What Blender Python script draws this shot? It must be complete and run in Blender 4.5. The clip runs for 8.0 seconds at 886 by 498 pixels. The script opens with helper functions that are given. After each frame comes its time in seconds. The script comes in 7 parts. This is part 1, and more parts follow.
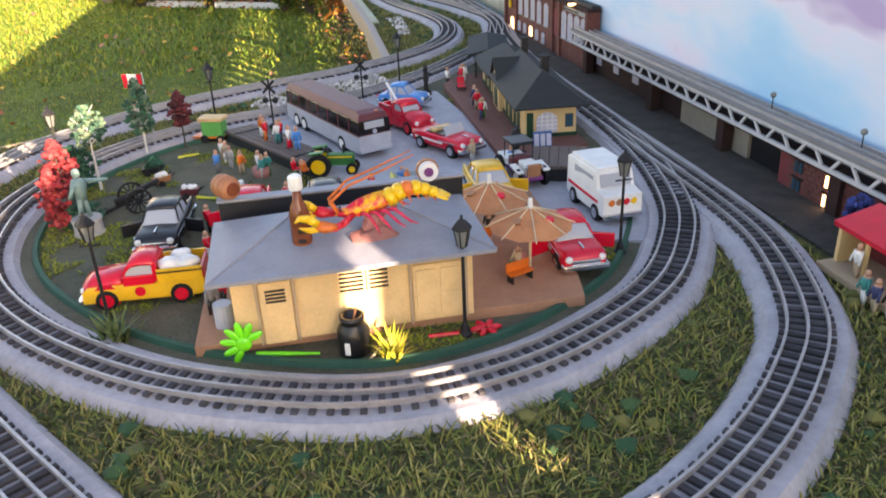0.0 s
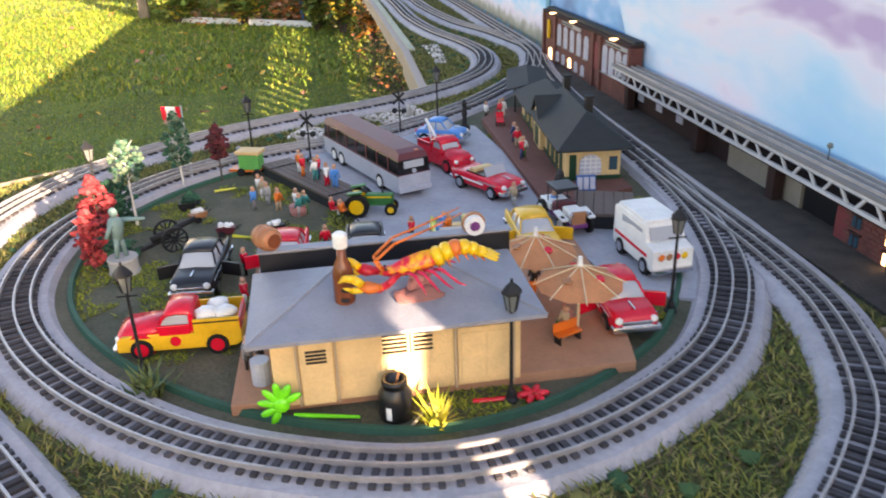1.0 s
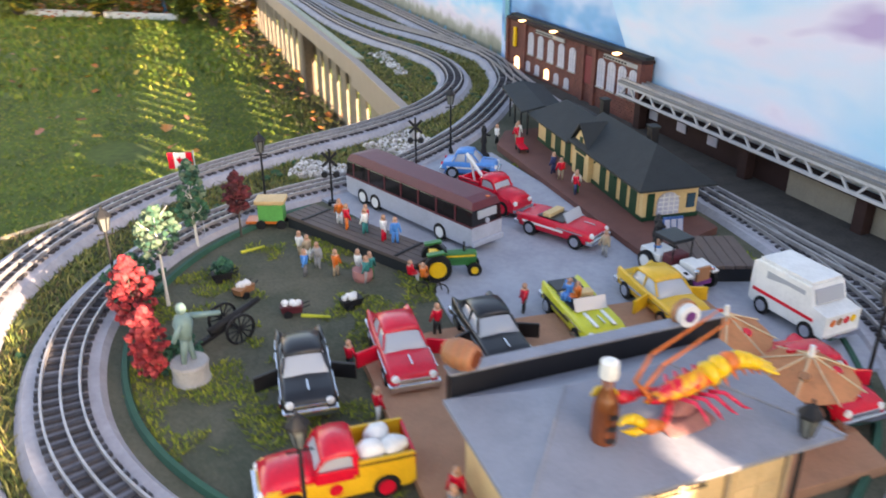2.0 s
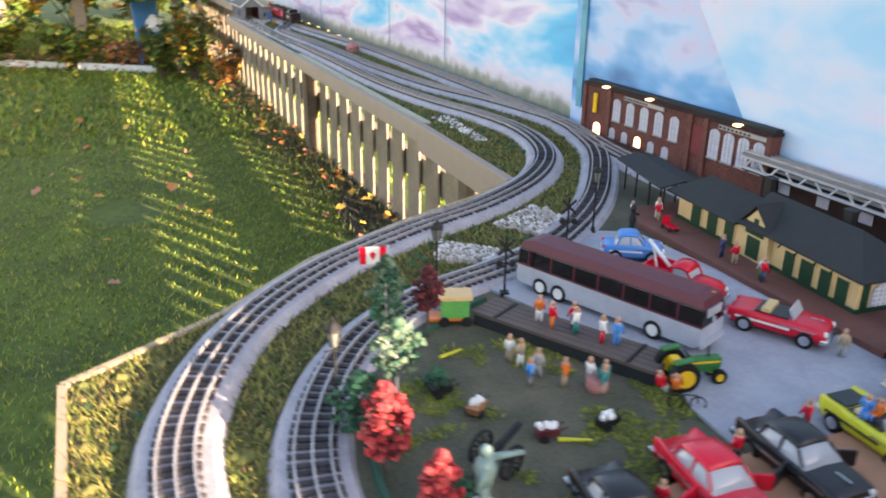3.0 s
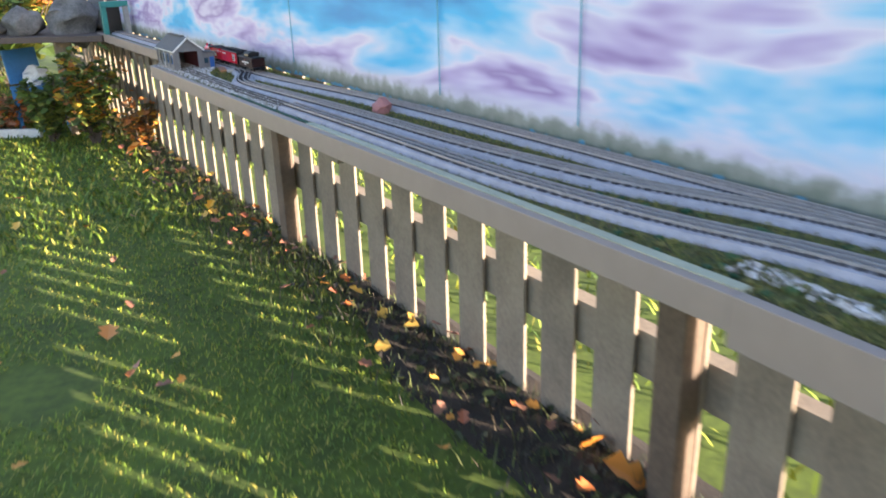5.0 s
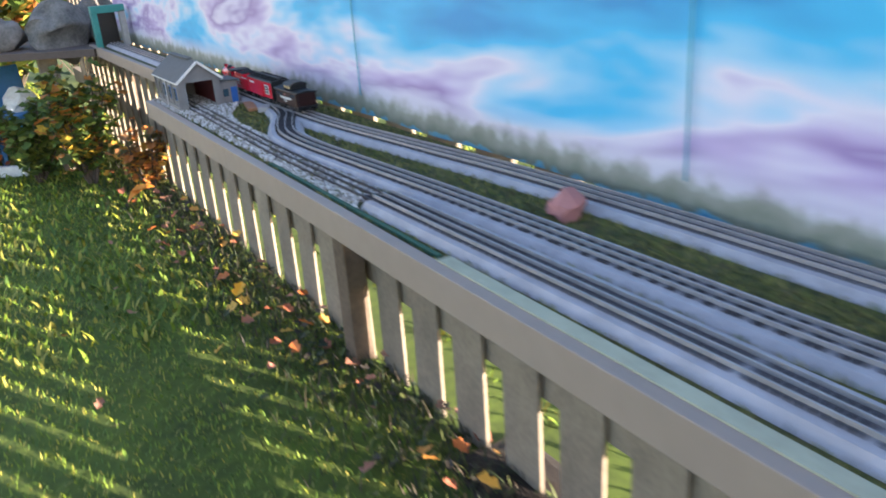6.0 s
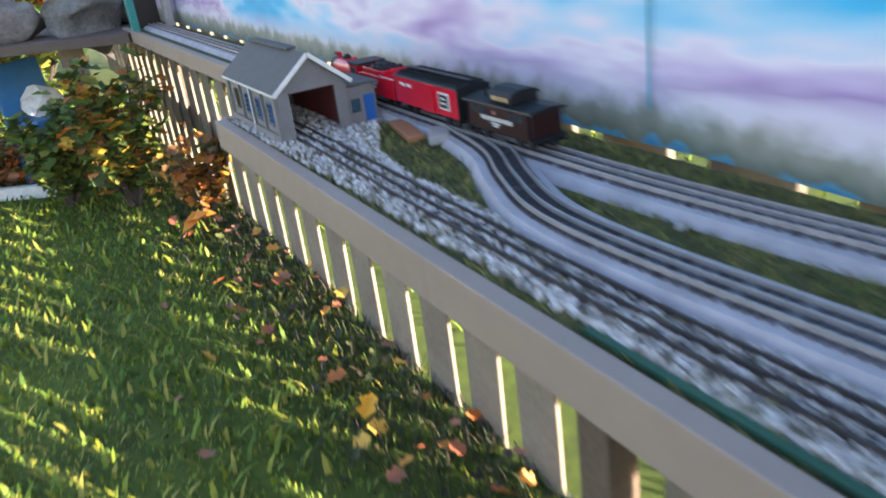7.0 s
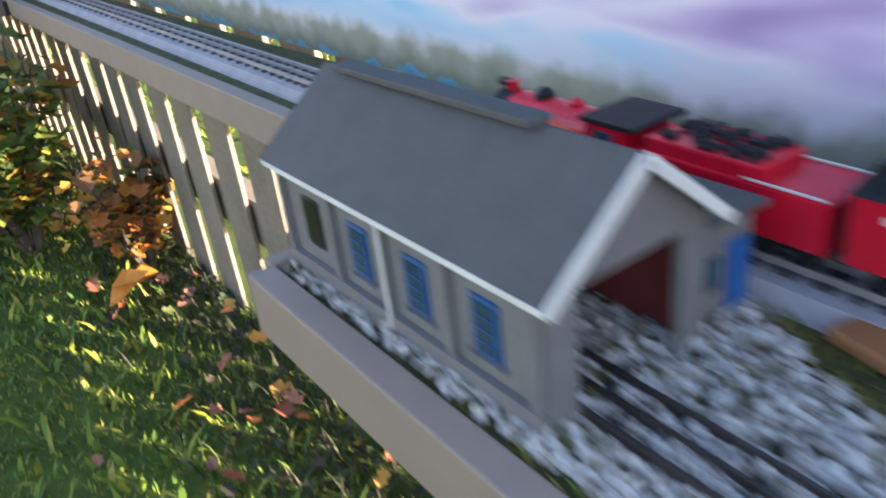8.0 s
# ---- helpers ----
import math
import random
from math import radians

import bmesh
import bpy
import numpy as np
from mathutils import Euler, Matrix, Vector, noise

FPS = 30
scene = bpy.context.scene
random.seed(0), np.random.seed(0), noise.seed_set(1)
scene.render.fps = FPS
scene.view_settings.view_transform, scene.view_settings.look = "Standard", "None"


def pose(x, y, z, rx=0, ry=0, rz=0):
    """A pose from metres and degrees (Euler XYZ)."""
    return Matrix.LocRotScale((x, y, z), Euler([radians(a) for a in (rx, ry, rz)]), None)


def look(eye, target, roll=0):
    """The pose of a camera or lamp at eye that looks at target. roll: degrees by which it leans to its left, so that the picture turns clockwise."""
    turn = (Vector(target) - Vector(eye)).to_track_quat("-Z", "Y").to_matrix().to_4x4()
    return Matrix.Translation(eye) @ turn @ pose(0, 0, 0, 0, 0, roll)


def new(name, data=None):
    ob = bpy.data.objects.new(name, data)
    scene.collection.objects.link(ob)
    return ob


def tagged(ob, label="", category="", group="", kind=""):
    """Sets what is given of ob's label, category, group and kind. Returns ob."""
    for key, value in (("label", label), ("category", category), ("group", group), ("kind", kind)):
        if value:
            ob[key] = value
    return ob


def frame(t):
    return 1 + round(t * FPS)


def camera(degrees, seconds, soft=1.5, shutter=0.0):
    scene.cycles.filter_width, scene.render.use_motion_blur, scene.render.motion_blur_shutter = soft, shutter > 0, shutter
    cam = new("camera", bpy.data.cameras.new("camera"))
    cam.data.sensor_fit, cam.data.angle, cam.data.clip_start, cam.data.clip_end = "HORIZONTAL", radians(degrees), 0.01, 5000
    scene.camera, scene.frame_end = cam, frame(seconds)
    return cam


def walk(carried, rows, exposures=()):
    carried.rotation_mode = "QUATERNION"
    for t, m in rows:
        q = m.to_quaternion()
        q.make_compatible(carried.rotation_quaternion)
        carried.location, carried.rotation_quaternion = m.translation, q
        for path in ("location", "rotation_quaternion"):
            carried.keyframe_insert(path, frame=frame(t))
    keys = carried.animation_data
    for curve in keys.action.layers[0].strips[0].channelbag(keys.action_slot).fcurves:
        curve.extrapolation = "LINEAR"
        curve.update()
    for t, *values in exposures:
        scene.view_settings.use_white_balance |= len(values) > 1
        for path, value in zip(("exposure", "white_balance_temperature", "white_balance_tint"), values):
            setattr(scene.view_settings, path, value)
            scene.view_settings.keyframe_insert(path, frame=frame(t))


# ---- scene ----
cam = camera(58.7, 8.0, soft=1.8, shutter=0.4)
PATH = [
    (0, (0.086, 0.068, 0.897), (0.422, 1.846, 0.044), -2.7),
    (0.5, (0.084, 0.081, 0.906), (0.429, 1.877, 0.096), -2.2),
    (1, (0.076, 0.106, 0.918), (0.357, 1.911, 0.105), -2.0),
    (1.2, (0.058, 0.122, 0.925), (0.324, 1.930, 0.111), -1.4),
    (2.3, (-0.191, 0.378, 0.949), (0.536, 2.037, 0.101), 0.8),
    (2.5, (-0.217, 0.408, 0.952), (0.505, 2.077, 0.120), 2.0),
    (2.7, (-0.254, 0.440, 0.959), (0.410, 2.157, 0.178), 2.3),
    (3, (-0.347, 0.505, 0.960), (0.412, 2.201, 0.222), 0.7),
    (3.5, (-0.444, 0.631, 0.963), (0.433, 2.274, 0.235), 0.1),
    (4, (-0.422, 0.893, 0.951), (0.501, 2.524, 0.253), -1.6),
    (4.2, (-0.424, 1.005, 0.956), (0.498, 2.615, 0.208), -1.4),
    (4.5, (-0.429, 1.206, 0.939), (0.558, 2.804, 0.252), -1.3),
    (6, (-0.069, 2.568, 0.897), (0.869, 4.180, 0.173), -4.3),
    (6.2, (-0.048, 2.749, 0.890), (0.907, 4.318, 0.099), -6.0),
    (6.5, (0.026, 3.025, 0.820), (0.975, 4.639, 0.116), -3.5),
    (7, (0.067, 3.469, 0.831), (0.895, 5.109, 0.039), -7.6),
    (7.1, (0.087, 3.563, 0.819), (0.966, 5.192, 0.061), -5.4),
    (7.5, (0.129, 3.896, 0.817), (1.145, 5.383, -0.053), -7.8),
    (7.7, (0.157, 4.054, 0.804), (1.166, 5.519, -0.111), -6.8),
    (8, (0.192, 4.270, 0.795), (1.163, 5.753, -0.132), -7.4),
]
walk(cam, [(t, look(eye, target, roll)) for t, eye, target, roll in PATH],
     exposures=[(0.0, 2.42, 7700, 23), (2.5, 2.55, 7700, 22), (4.0, 2.32, 6650, 20), (8.0, 2.26, 6250, 19)])

# ---- light ----
SUN_AZ, SUN_EL = (0.47, -0.883), 13.0    # the way towards the sun, and its height in degrees
world = bpy.data.worlds.new("sky")
scene.world = world
world.use_nodes = True
wn = world.node_tree.nodes
sky = wn.new("ShaderNodeTexSky")
sky.sky_type, sky.sun_disc = "NISHITA", False
sky.sun_elevation, sky.sun_rotation = radians(SUN_EL), math.atan2(SUN_AZ[0], SUN_AZ[1])
wn["Background"].inputs["Strength"].default_value = 0.12
world.node_tree.links.new(sky.outputs["Color"], wn["Background"].inputs["Color"])
sun = new("sun", bpy.data.lights.new("sun", "SUN"))
sun.data.energy, sun.data.angle, sun.data.color = 5.0, radians(0.4), (1.0, 0.86, 0.66)
sun.matrix_world = look((3 * SUN_AZ[0], 3 * SUN_AZ[1], 3 * math.tan(radians(SUN_EL))), (0, 0, 0))

# ---- materials ----
def material(name, color, rough=0.6, metal=0.0, second=None, scale=40.0, bump=0.0, fine=None, mix=(0.35, 0.65), vary=0.0, spec=None):
    """A paint or stuff: a base colour, mottled towards a second one at two scales, with bump and some spread between objects."""
    m = bpy.data.materials.new(name)
    m.use_nodes = True
    n, l = m.node_tree.nodes, m.node_tree.links
    p = n["Principled BSDF"]
    p.inputs["Roughness"].default_value, p.inputs["Metallic"].default_value = rough, metal
    if spec is not None:
        p.inputs["Specular IOR Level"].default_value = spec
    second = second or tuple(c * 0.75 for c in color)
    geo = n.new("ShaderNodeTexCoord")
    big, small = n.new("ShaderNodeTexNoise"), n.new("ShaderNodeTexNoise")
    big.inputs["Scale"].default_value, small.inputs["Scale"].default_value = scale, fine or scale * 7
    big.inputs["Detail"].default_value, small.inputs["Detail"].default_value = 4, 3
    src = n.new("ShaderNodeNewGeometry")
    for k in (big, small):
        l.new(src.outputs["Position"], k.inputs["Vector"])
    add = n.new("ShaderNodeMath")
    add.operation = "MULTIPLY_ADD"
    add.inputs[1].default_value = 0.4
    l.new(small.outputs["Fac"], add.inputs[0])
    half = n.new("ShaderNodeMath")
    half.operation = "MULTIPLY"
    half.inputs[1].default_value = 0.6
    l.new(big.outputs["Fac"], half.inputs[0])
    l.new(half.outputs[0], add.inputs[2])
    ramp = n.new("ShaderNodeValToRGB")
    ramp.color_ramp.elements[0].position, ramp.color_ramp.elements[1].position = mix
    ramp.color_ramp.elements[0].color, ramp.color_ramp.elements[1].color = (*second, 1), (*color, 1)
    l.new(add.outputs[0], ramp.inputs["Fac"])
    out = ramp.outputs["Color"]
    if vary:
        info, hsv, rng = n.new("ShaderNodeObjectInfo"), n.new("ShaderNodeHueSaturation"), n.new("ShaderNodeMapRange")
        rng.inputs["To Min"].default_value, rng.inputs["To Max"].default_value = 1 - vary, 1 + vary
        l.new(info.outputs["Random"], rng.inputs["Value"])
        l.new(rng.outputs["Result"], hsv.inputs["Value"])
        l.new(out, hsv.inputs["Color"])
        out = hsv.outputs["Color"]
    l.new(out, p.inputs["Base Color"])
    if bump:
        b = n.new("ShaderNodeBump")
        b.inputs["Strength"].default_value, b.inputs["Distance"].default_value = bump, 0.003
        l.new(small.outputs["Fac"], b.inputs["Height"])
        l.new(b.outputs["Normal"], p.inputs["Normal"])
    return m


def island_material(name, colors, rough=0.7):
    """Leaves, blades and stones: a colour for every loose piece."""
    m = bpy.data.materials.new(name)
    m.use_nodes = True
    n, l = m.node_tree.nodes, m.node_tree.links
    g, ramp = n.new("ShaderNodeNewGeometry"), n.new("ShaderNodeValToRGB")
    ramp.color_ramp.interpolation = "CONSTANT"
    while len(ramp.color_ramp.elements) < len(colors):
        ramp.color_ramp.elements.new(0.5)
    for k, c in enumerate(colors):
        ramp.color_ramp.elements[k].position = k / len(colors)
        ramp.color_ramp.elements[k].color = (*c, 1)
    l.new(g.outputs["Random Per Island"], ramp.inputs["Fac"])
    l.new(ramp.outputs["Color"], n["Principled BSDF"].inputs["Base Color"])
    n["Principled BSDF"].inputs["Roughness"].default_value = rough
    return m


M = {
    "roadbed": material("grey_roadbed", (0.42, 0.40, 0.43), 0.9, second=(0.30, 0.29, 0.31), scale=30, bump=0.3),
    "tie": material("dark_tie", (0.075, 0.070, 0.076), 0.85, vary=0.3, spec=0.2),
    "rail": material("rail_metal", (0.46, 0.43, 0.43), 0.45, 0.45, second=(0.32, 0.30, 0.29), scale=60),
    "board": material("plywood_base", (0.34, 0.30, 0.22), 0.8, scale=15, bump=0.1),
    "turf": material("olive_turf", (0.10, 0.095, 0.03), 0.95, second=(0.035, 0.045, 0.014), scale=35, fine=400, bump=0.6),
    "felt": material("dark_green_ground", (0.125, 0.112, 0.075), 0.95, second=(0.055, 0.062, 0.036), scale=22, fine=300, bump=0.5),
    "green_edge": material("green_foam_edge", (0.020, 0.095, 0.058), 0.8, scale=40),
    "pave": material("grey_paving", (0.36, 0.37, 0.41), 0.85, second=(0.28, 0.29, 0.33), scale=25, bump=0.1),
    "chips": material("white_stone_chips", (0.62, 0.57, 0.55), 0.9, second=(0.40, 0.36, 0.34), scale=70, bump=0.6),
    "fascia": material("taupe_painted_board", (0.32, 0.25, 0.205), 0.6, second=(0.28, 0.218, 0.18), scale=5, bump=0.05),
    "cap": material("pale_green_board", (0.42, 0.42, 0.30), 0.7, scale=20),
    "picket": material("weathered_fence_wood", (0.30, 0.25, 0.19), 0.85, second=(0.19, 0.155, 0.12), scale=9, fine=90, bump=0.3, vary=0.15),
    "lawn": material("lawn_soil", (0.10, 0.15, 0.016), 0.95, second=(0.042, 0.066, 0.010), scale=3, fine=40, bump=0.5),
    "brick": material("model_brick", (0.17, 0.055, 0.04), 0.85, second=(0.10, 0.032, 0.027), scale=60, bump=0.2),
}


# ---- builders ----
def part(name, bm, mat, parent=None, label="", smooth=False):
    me = bpy.data.meshes.new(name)
    bm.normal_update()
    bm.to_mesh(me)
    bm.free()
    if smooth:
        for f in me.polygons:
            f.use_smooth = True
    me.materials.append(M[mat] if isinstance(mat, str) else mat)
    ob = new(name, me)
    ob.parent = parent
    if label:
        ob["label"] = label
    return ob


def thing(name, label, category, at=(0, 0, 0), rz=0.0, group="", kind=""):
    ob = new(name)
    ob.empty_display_size = 0.02
    ob.matrix_basis = pose(*at, 0, 0, rz)
    return tagged(ob, label, category, group, kind)


def box(bm, c, s, rz=0.0, rx=0.0, ry=0.0, taper=1.0, bevel=0.0):
    r = bmesh.ops.create_cube(bm, size=1, matrix=pose(*c, rx, ry, rz) @ Matrix.Diagonal((*s, 1)))
    if taper != 1.0:
        inv = (pose(*c, rx, ry, rz)).inverted()
        for v in r["verts"]:
            q = inv @ v.co
            if q.z > 0:
                v.co = inv.inverted() @ Vector((q.x * taper, q.y * taper, q.z))
    if bevel:
        edges = {e for v in r["verts"] for e in v.link_edges}
        bmesh.ops.bevel(bm, geom=list(edges), offset=bevel, segments=2, affect="EDGES", profile=0.6)
    return bm


def cyl(bm, a, b, r, r2=None, seg=10, caps=True):
    a, b = Vector(a), Vector(b)
    d = b - a
    m = Matrix.Translation((a + b) / 2) @ d.to_track_quat("Z", "Y").to_matrix().to_4x4()
    bmesh.ops.create_cone(bm, cap_ends=caps, segments=seg, radius1=r, radius2=r if r2 is None else r2, depth=d.length, matrix=m)
    return bm


def ball(bm, c, r, s=(1, 1, 1), sub=2, rough=0.0, rz=0.0):
    q = bmesh.ops.create_icosphere(bm, subdivisions=sub, radius=r, matrix=pose(*c, 0, 0, rz) @ Matrix.Diagonal((*s, 1)))
    if rough:
        for v in q["verts"]:
            v.co += Vector(noise.noise_vector(v.co * (1.3 / r))) * rough * r
    return bm


def lathe(bm, profile, c=(0, 0, 0), seg=14, m=None, caps=True):
    """Turns (radius, height) pairs about the upright through c; without caps the profile closes on itself as a ring."""
    m = m or Matrix.Identity(4)
    rings = []
    for r, z in profile:
        rings.append([bm.verts.new(m @ (Vector(c) + Vector((r * math.cos(6.28319 * k / seg), r * math.sin(6.28319 * k / seg), z)))) for k in range(seg)])
    for a, b in zip(rings, rings[1:] if caps else rings[1:] + rings[:1]):
        for k in range(seg):
            bm.faces.new((a[k], a[(k + 1) % seg], b[(k + 1) % seg], b[k]))
    if caps:
        bm.faces.new(rings[0][::-1])
        bm.faces.new(rings[-1])
    return bm


def slab(bm, outline, z0, z1):
    """A flat polygon with thickness."""
    lo, hi = [bm.verts.new((x, y, z0)) for x, y in outline], [bm.verts.new((x, y, z1)) for x, y in outline]
    bm.faces.new(lo[::-1])
    bm.faces.new(hi)
    k = len(lo)
    for i in range(k):
        bm.faces.new((lo[i], lo[(i + 1) % k], hi[(i + 1) % k], hi[i]))
    bmesh.ops.recalc_face_normals(bm, faces=bm.faces)
    return bm


def extrude_side(bm, outline, y0, y1):
    """A side outline of (x, z) pairs, stretched from y0 to y1."""
    lo, hi = [bm.verts.new((x, y0, z)) for x, z in outline], [bm.verts.new((x, y1, z)) for x, z in outline]
    bm.faces.new(lo)
    bm.faces.new(hi[::-1])
    k = len(lo)
    for i in range(k):
        bm.faces.new((lo[(i + 1) % k], lo[i], hi[i], hi[(i + 1) % k]))
    bmesh.ops.recalc_face_normals(bm, faces=bm.faces)
    return bm


def spline(points, step=0.01):
    """A smooth line through (x, y) points, at even steps, with its headings."""
    p = [Vector(q) for q in points]
    p = [2 * p[0] - p[1], *p, 2 * p[-1] - p[-2]]
    fine = []
    for a, b, c, d in zip(p, p[1:], p[2:], p[3:]):
        for k in range(40):
            u = k / 40
            fine.append(0.5 * (2 * b + (c - a) * u + (2 * a - 5 * b + 4 * c - d) * u * u + (3 * b - a - 3 * c + d) * u ** 3))
    fine.append(p[-2])
    out, gone, last = [fine[0]], 0.0, fine[0]
    for q in fine[1:]:
        gone += (q - last).length
        last = q
        if gone >= step:
            out.append(q)
            gone -= step
    res = []
    for i, q in enumerate(out):
        d = (out[min(i + 1, len(out) - 1)] - out[max(i - 1, 0)]).normalized()
        res.append((q, d))
    return res


def sweep(bm, line, section):
    """Drags a section of (offset, height) pairs along a line."""
    rings = []
    for q, d in line:
        nrm = Vector((d.y, -d.x))
        rings.append([bm.verts.new((q.x + nrm.x * o, q.y + nrm.y * o, z)) for o, z in section])
    k = len(section)
    for a, b in zip(rings, rings[1:]):
        for i in range(k):
            bm.faces.new((a[i], a[(i + 1) % k], b[(i + 1) % k], b[i]))
    bm.faces.new(rings[0][::-1])
    bm.faces.new(rings[-1])
    bmesh.ops.recalc_face_normals(bm, faces=bm.faces)
    return bm


# ---- the plan ----
T = 0.57           # the layout's top
EDGE = 0.34        # the face of the shelf
FENCE = 0.64       # the fence behind
INNER = [(0.516, 1.05), (0.50, 0.90), (0.468, 0.77), (0.43, 0.69), (0.375, 0.615), (0.30, 0.56), (0.22, 0.525), (0.13, 0.515), (0.04, 0.54), (-0.05, 0.59), (-0.14, 0.675),
         (-0.205, 0.775), (-0.235, 0.88), (-0.232, 1.0), (-0.19, 1.11), (-0.12, 1.20), (-0.02, 1.265), (0.10, 1.305), (0.20, 1.355), (0.33, 1.465), (0.44, 1.60), (0.54, 1.76), (0.60, 1.95)]
OUTER_LOW = [(0.515, 1.06), (0.513, 0.92), (0.512, 0.77), (0.50, 0.65), (0.455, 0.53), (0.40, 0.46), (0.33, 0.40), (0.25, 0.355), (0.15, 0.33), (0.05, 0.345), (-0.03, 0.40), (-0.10, 0.485), (-0.17, 0.58), (-0.25, 0.69), (-0.305, 0.80),
             (-0.33, 0.94), (-0.32, 1.09), (-0.25, 1.245), (-0.13, 1.37), (0.02, 1.46), (0.19, 1.535), (0.33, 1.635), (0.43, 1.77), (0.475, 1.94), (0.465, 2.11), (0.42, 2.33), (0.392, 2.62), (0.39, 3.0), (0.385, 3.5)]
YARD = [(0.385, 3.5), (0.378, 3.8), (0.381, 4.1), (0.389, 4.4), (0.392, 4.68)]
BACK = [(0.515, 0.84), (0.52, 1.2), (0.53, 1.5), (0.56, 1.75), (0.60, 2.0), (0.605, 2.5), (0.602, 3.0), (0.590, 3.4), (0.564, 3.7), (0.542, 3.95), (0.536, 4.15), (0.536, 4.4), (0.544, 4.7), (0.556, 5.1), (0.565, 6.45)]
MID = [(0.603, 2.02), (0.57, 2.25), (0.51, 2.5), (0.475, 2.85), (0.467, 3.15), (0.457, 3.45), (0.443, 3.7), (0.434, 3.88), (0.441, 4.0), (0.474, 4.10), (0.511, 4.19), (0.538, 4.33)]
BRIDGE_Z = T + 0.05
P = {
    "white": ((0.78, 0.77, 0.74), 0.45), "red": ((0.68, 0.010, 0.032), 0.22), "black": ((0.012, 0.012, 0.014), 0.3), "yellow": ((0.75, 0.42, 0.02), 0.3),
    "lime": ((0.6, 0.58, 0.03), 0.3), "blue": ((0.05, 0.25, 0.62), 0.3), "maroon": ((0.11, 0.016, 0.024), 0.5), "silver": ((0.42, 0.44, 0.5), 0.35),
    "green": ((0.02, 0.16, 0.035), 0.4), "cream": ((0.68, 0.47, 0.22), 0.6), "ochre": ((0.72, 0.50, 0.25), 0.65), "roofgrey": ((0.24, 0.25, 0.29), 0.55),
    "roofdark": ((0.028, 0.032, 0.034), 0.7), "darkgreen": ((0.012, 0.05, 0.025), 0.5), "shedgrey": ((0.19, 0.185, 0.19), 0.6), "shedroof": ((0.085, 0.085, 0.085), 0.75),
    "shedblue": ((0.02, 0.10, 0.30), 0.5), "glassblue": ((0.03, 0.07, 0.10), 0.15), "terracotta": ((0.42, 0.21, 0.12), 0.8), "platform": ((0.16, 0.06, 0.045), 0.8),
    "plank": ((0.11, 0.08, 0.068), 0.7), "deckwood": ((0.13, 0.09, 0.075), 0.7), "caboose": ((0.030, 0.010, 0.010), 0.4), "carblack": ((0.016, 0.017, 0.019), 0.5),
    "tyre": ((0.012, 0.012, 0.012), 0.7), "orange": ((0.72, 0.16, 0.02), 0.35), "lobred": ((0.68, 0.012, 0.03), 0.3), "lobyellow": ((0.85, 0.50, 0.01), 0.3),
    "wood": ((0.36, 0.16, 0.07), 0.5), "bottle": ((0.19, 0.05, 0.016), 0.2), "rock": ((0.26, 0.11, 0.10), 0.8), "pinkrock": ((0.45, 0.19, 0.17), 0.8),
    "plasticgreen": ((0.13, 0.72, 0.02), 0.25), "plasticred": ((0.72, 0.012, 0.03), 0.25), "paper": ((0.85, 0.42, 0.20), 0.7), "stick": ((0.7, 0.56, 0.36), 0.6),
    "stone": ((0.36, 0.35, 0.34), 0.85), "verdigris": ((0.16, 0.26, 0.25), 0.55), "iron": ((0.018, 0.018, 0.02), 0.5), "lampglass": ((0.16, 0.17, 0.16), 0.2),
    "trunk": ((0.09, 0.07, 0.055), 0.9), "birch": ((0.62, 0.6, 0.56), 0.8), "skin": ((0.5, 0.27, 0.17), 0.6), "tan": ((0.42, 0.31, 0.20), 0.7), "purple": ((0.16, 0.03, 0.16), 0.5),
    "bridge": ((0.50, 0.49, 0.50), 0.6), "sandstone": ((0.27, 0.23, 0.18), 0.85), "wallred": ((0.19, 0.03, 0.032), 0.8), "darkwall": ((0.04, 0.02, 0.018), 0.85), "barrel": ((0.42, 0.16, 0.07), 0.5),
    "whitefence": ((0.72, 0.72, 0.70), 0.6), "teal": ((0.02, 0.24, 0.22), 0.5), "bluechair": ((0.05, 0.22, 0.5), 0.5), "navy": ((0.03, 0.04, 0.12), 0.6), "chrome": ((0.7, 0.7, 0.72), 0.15),
}
for k, (c, r) in P.items():
    M[k] = material(k + "_finish", c, r, 1.0 if k == "chrome" else 0.0, second=tuple(v * 0.8 for v in c), scale=55, mix=(0.3, 0.6), bump=0.04 if r < 0.5 else 0.15, spec=0.22 if max(c) < 0.06 and r > 0.3 else None)

glass = bpy.data.materials.new("sky_pale_car_glass")
glass.use_nodes = True
gp = glass.node_tree.nodes["Principled BSDF"]
# Pale base: the sky's reflection in the windscreens is put into the colour.
gp.inputs["Base Color"].default_value, gp.inputs["Roughness"].default_value = (0.38, 0.40, 0.43, 1), 0.06
M["glass"] = glass


def lamp_glow(name, color, strength):
    m = bpy.data.materials.new(name)
    m.use_nodes = True
    q = m.node_tree.nodes["Principled BSDF"]
    q.inputs["Base Color"].default_value = (*color, 1)
    q.inputs["Emission Color"].default_value, q.inputs["Emission Strength"].default_value = (*color, 1), strength
    return m


M["darkrock"] = material("lichened_rock", (0.20, 0.19, 0.18), 0.9, second=(0.08, 0.08, 0.075), scale=14, fine=90, bump=0.6)
M["darkballast"] = material("dark_cinders", (0.06, 0.052, 0.045), 0.95, second=(0.025, 0.022, 0.02), scale=40, fine=350, bump=0.6)
M["glow"] = lamp_glow("lit_window", (1.0, 0.62, 0.28), 1.2)
M["windowpane"] = material("pale_window_sheet", (0.55, 0.54, 0.60), 0.3, second=(0.42, 0.42, 0.50), scale=60)

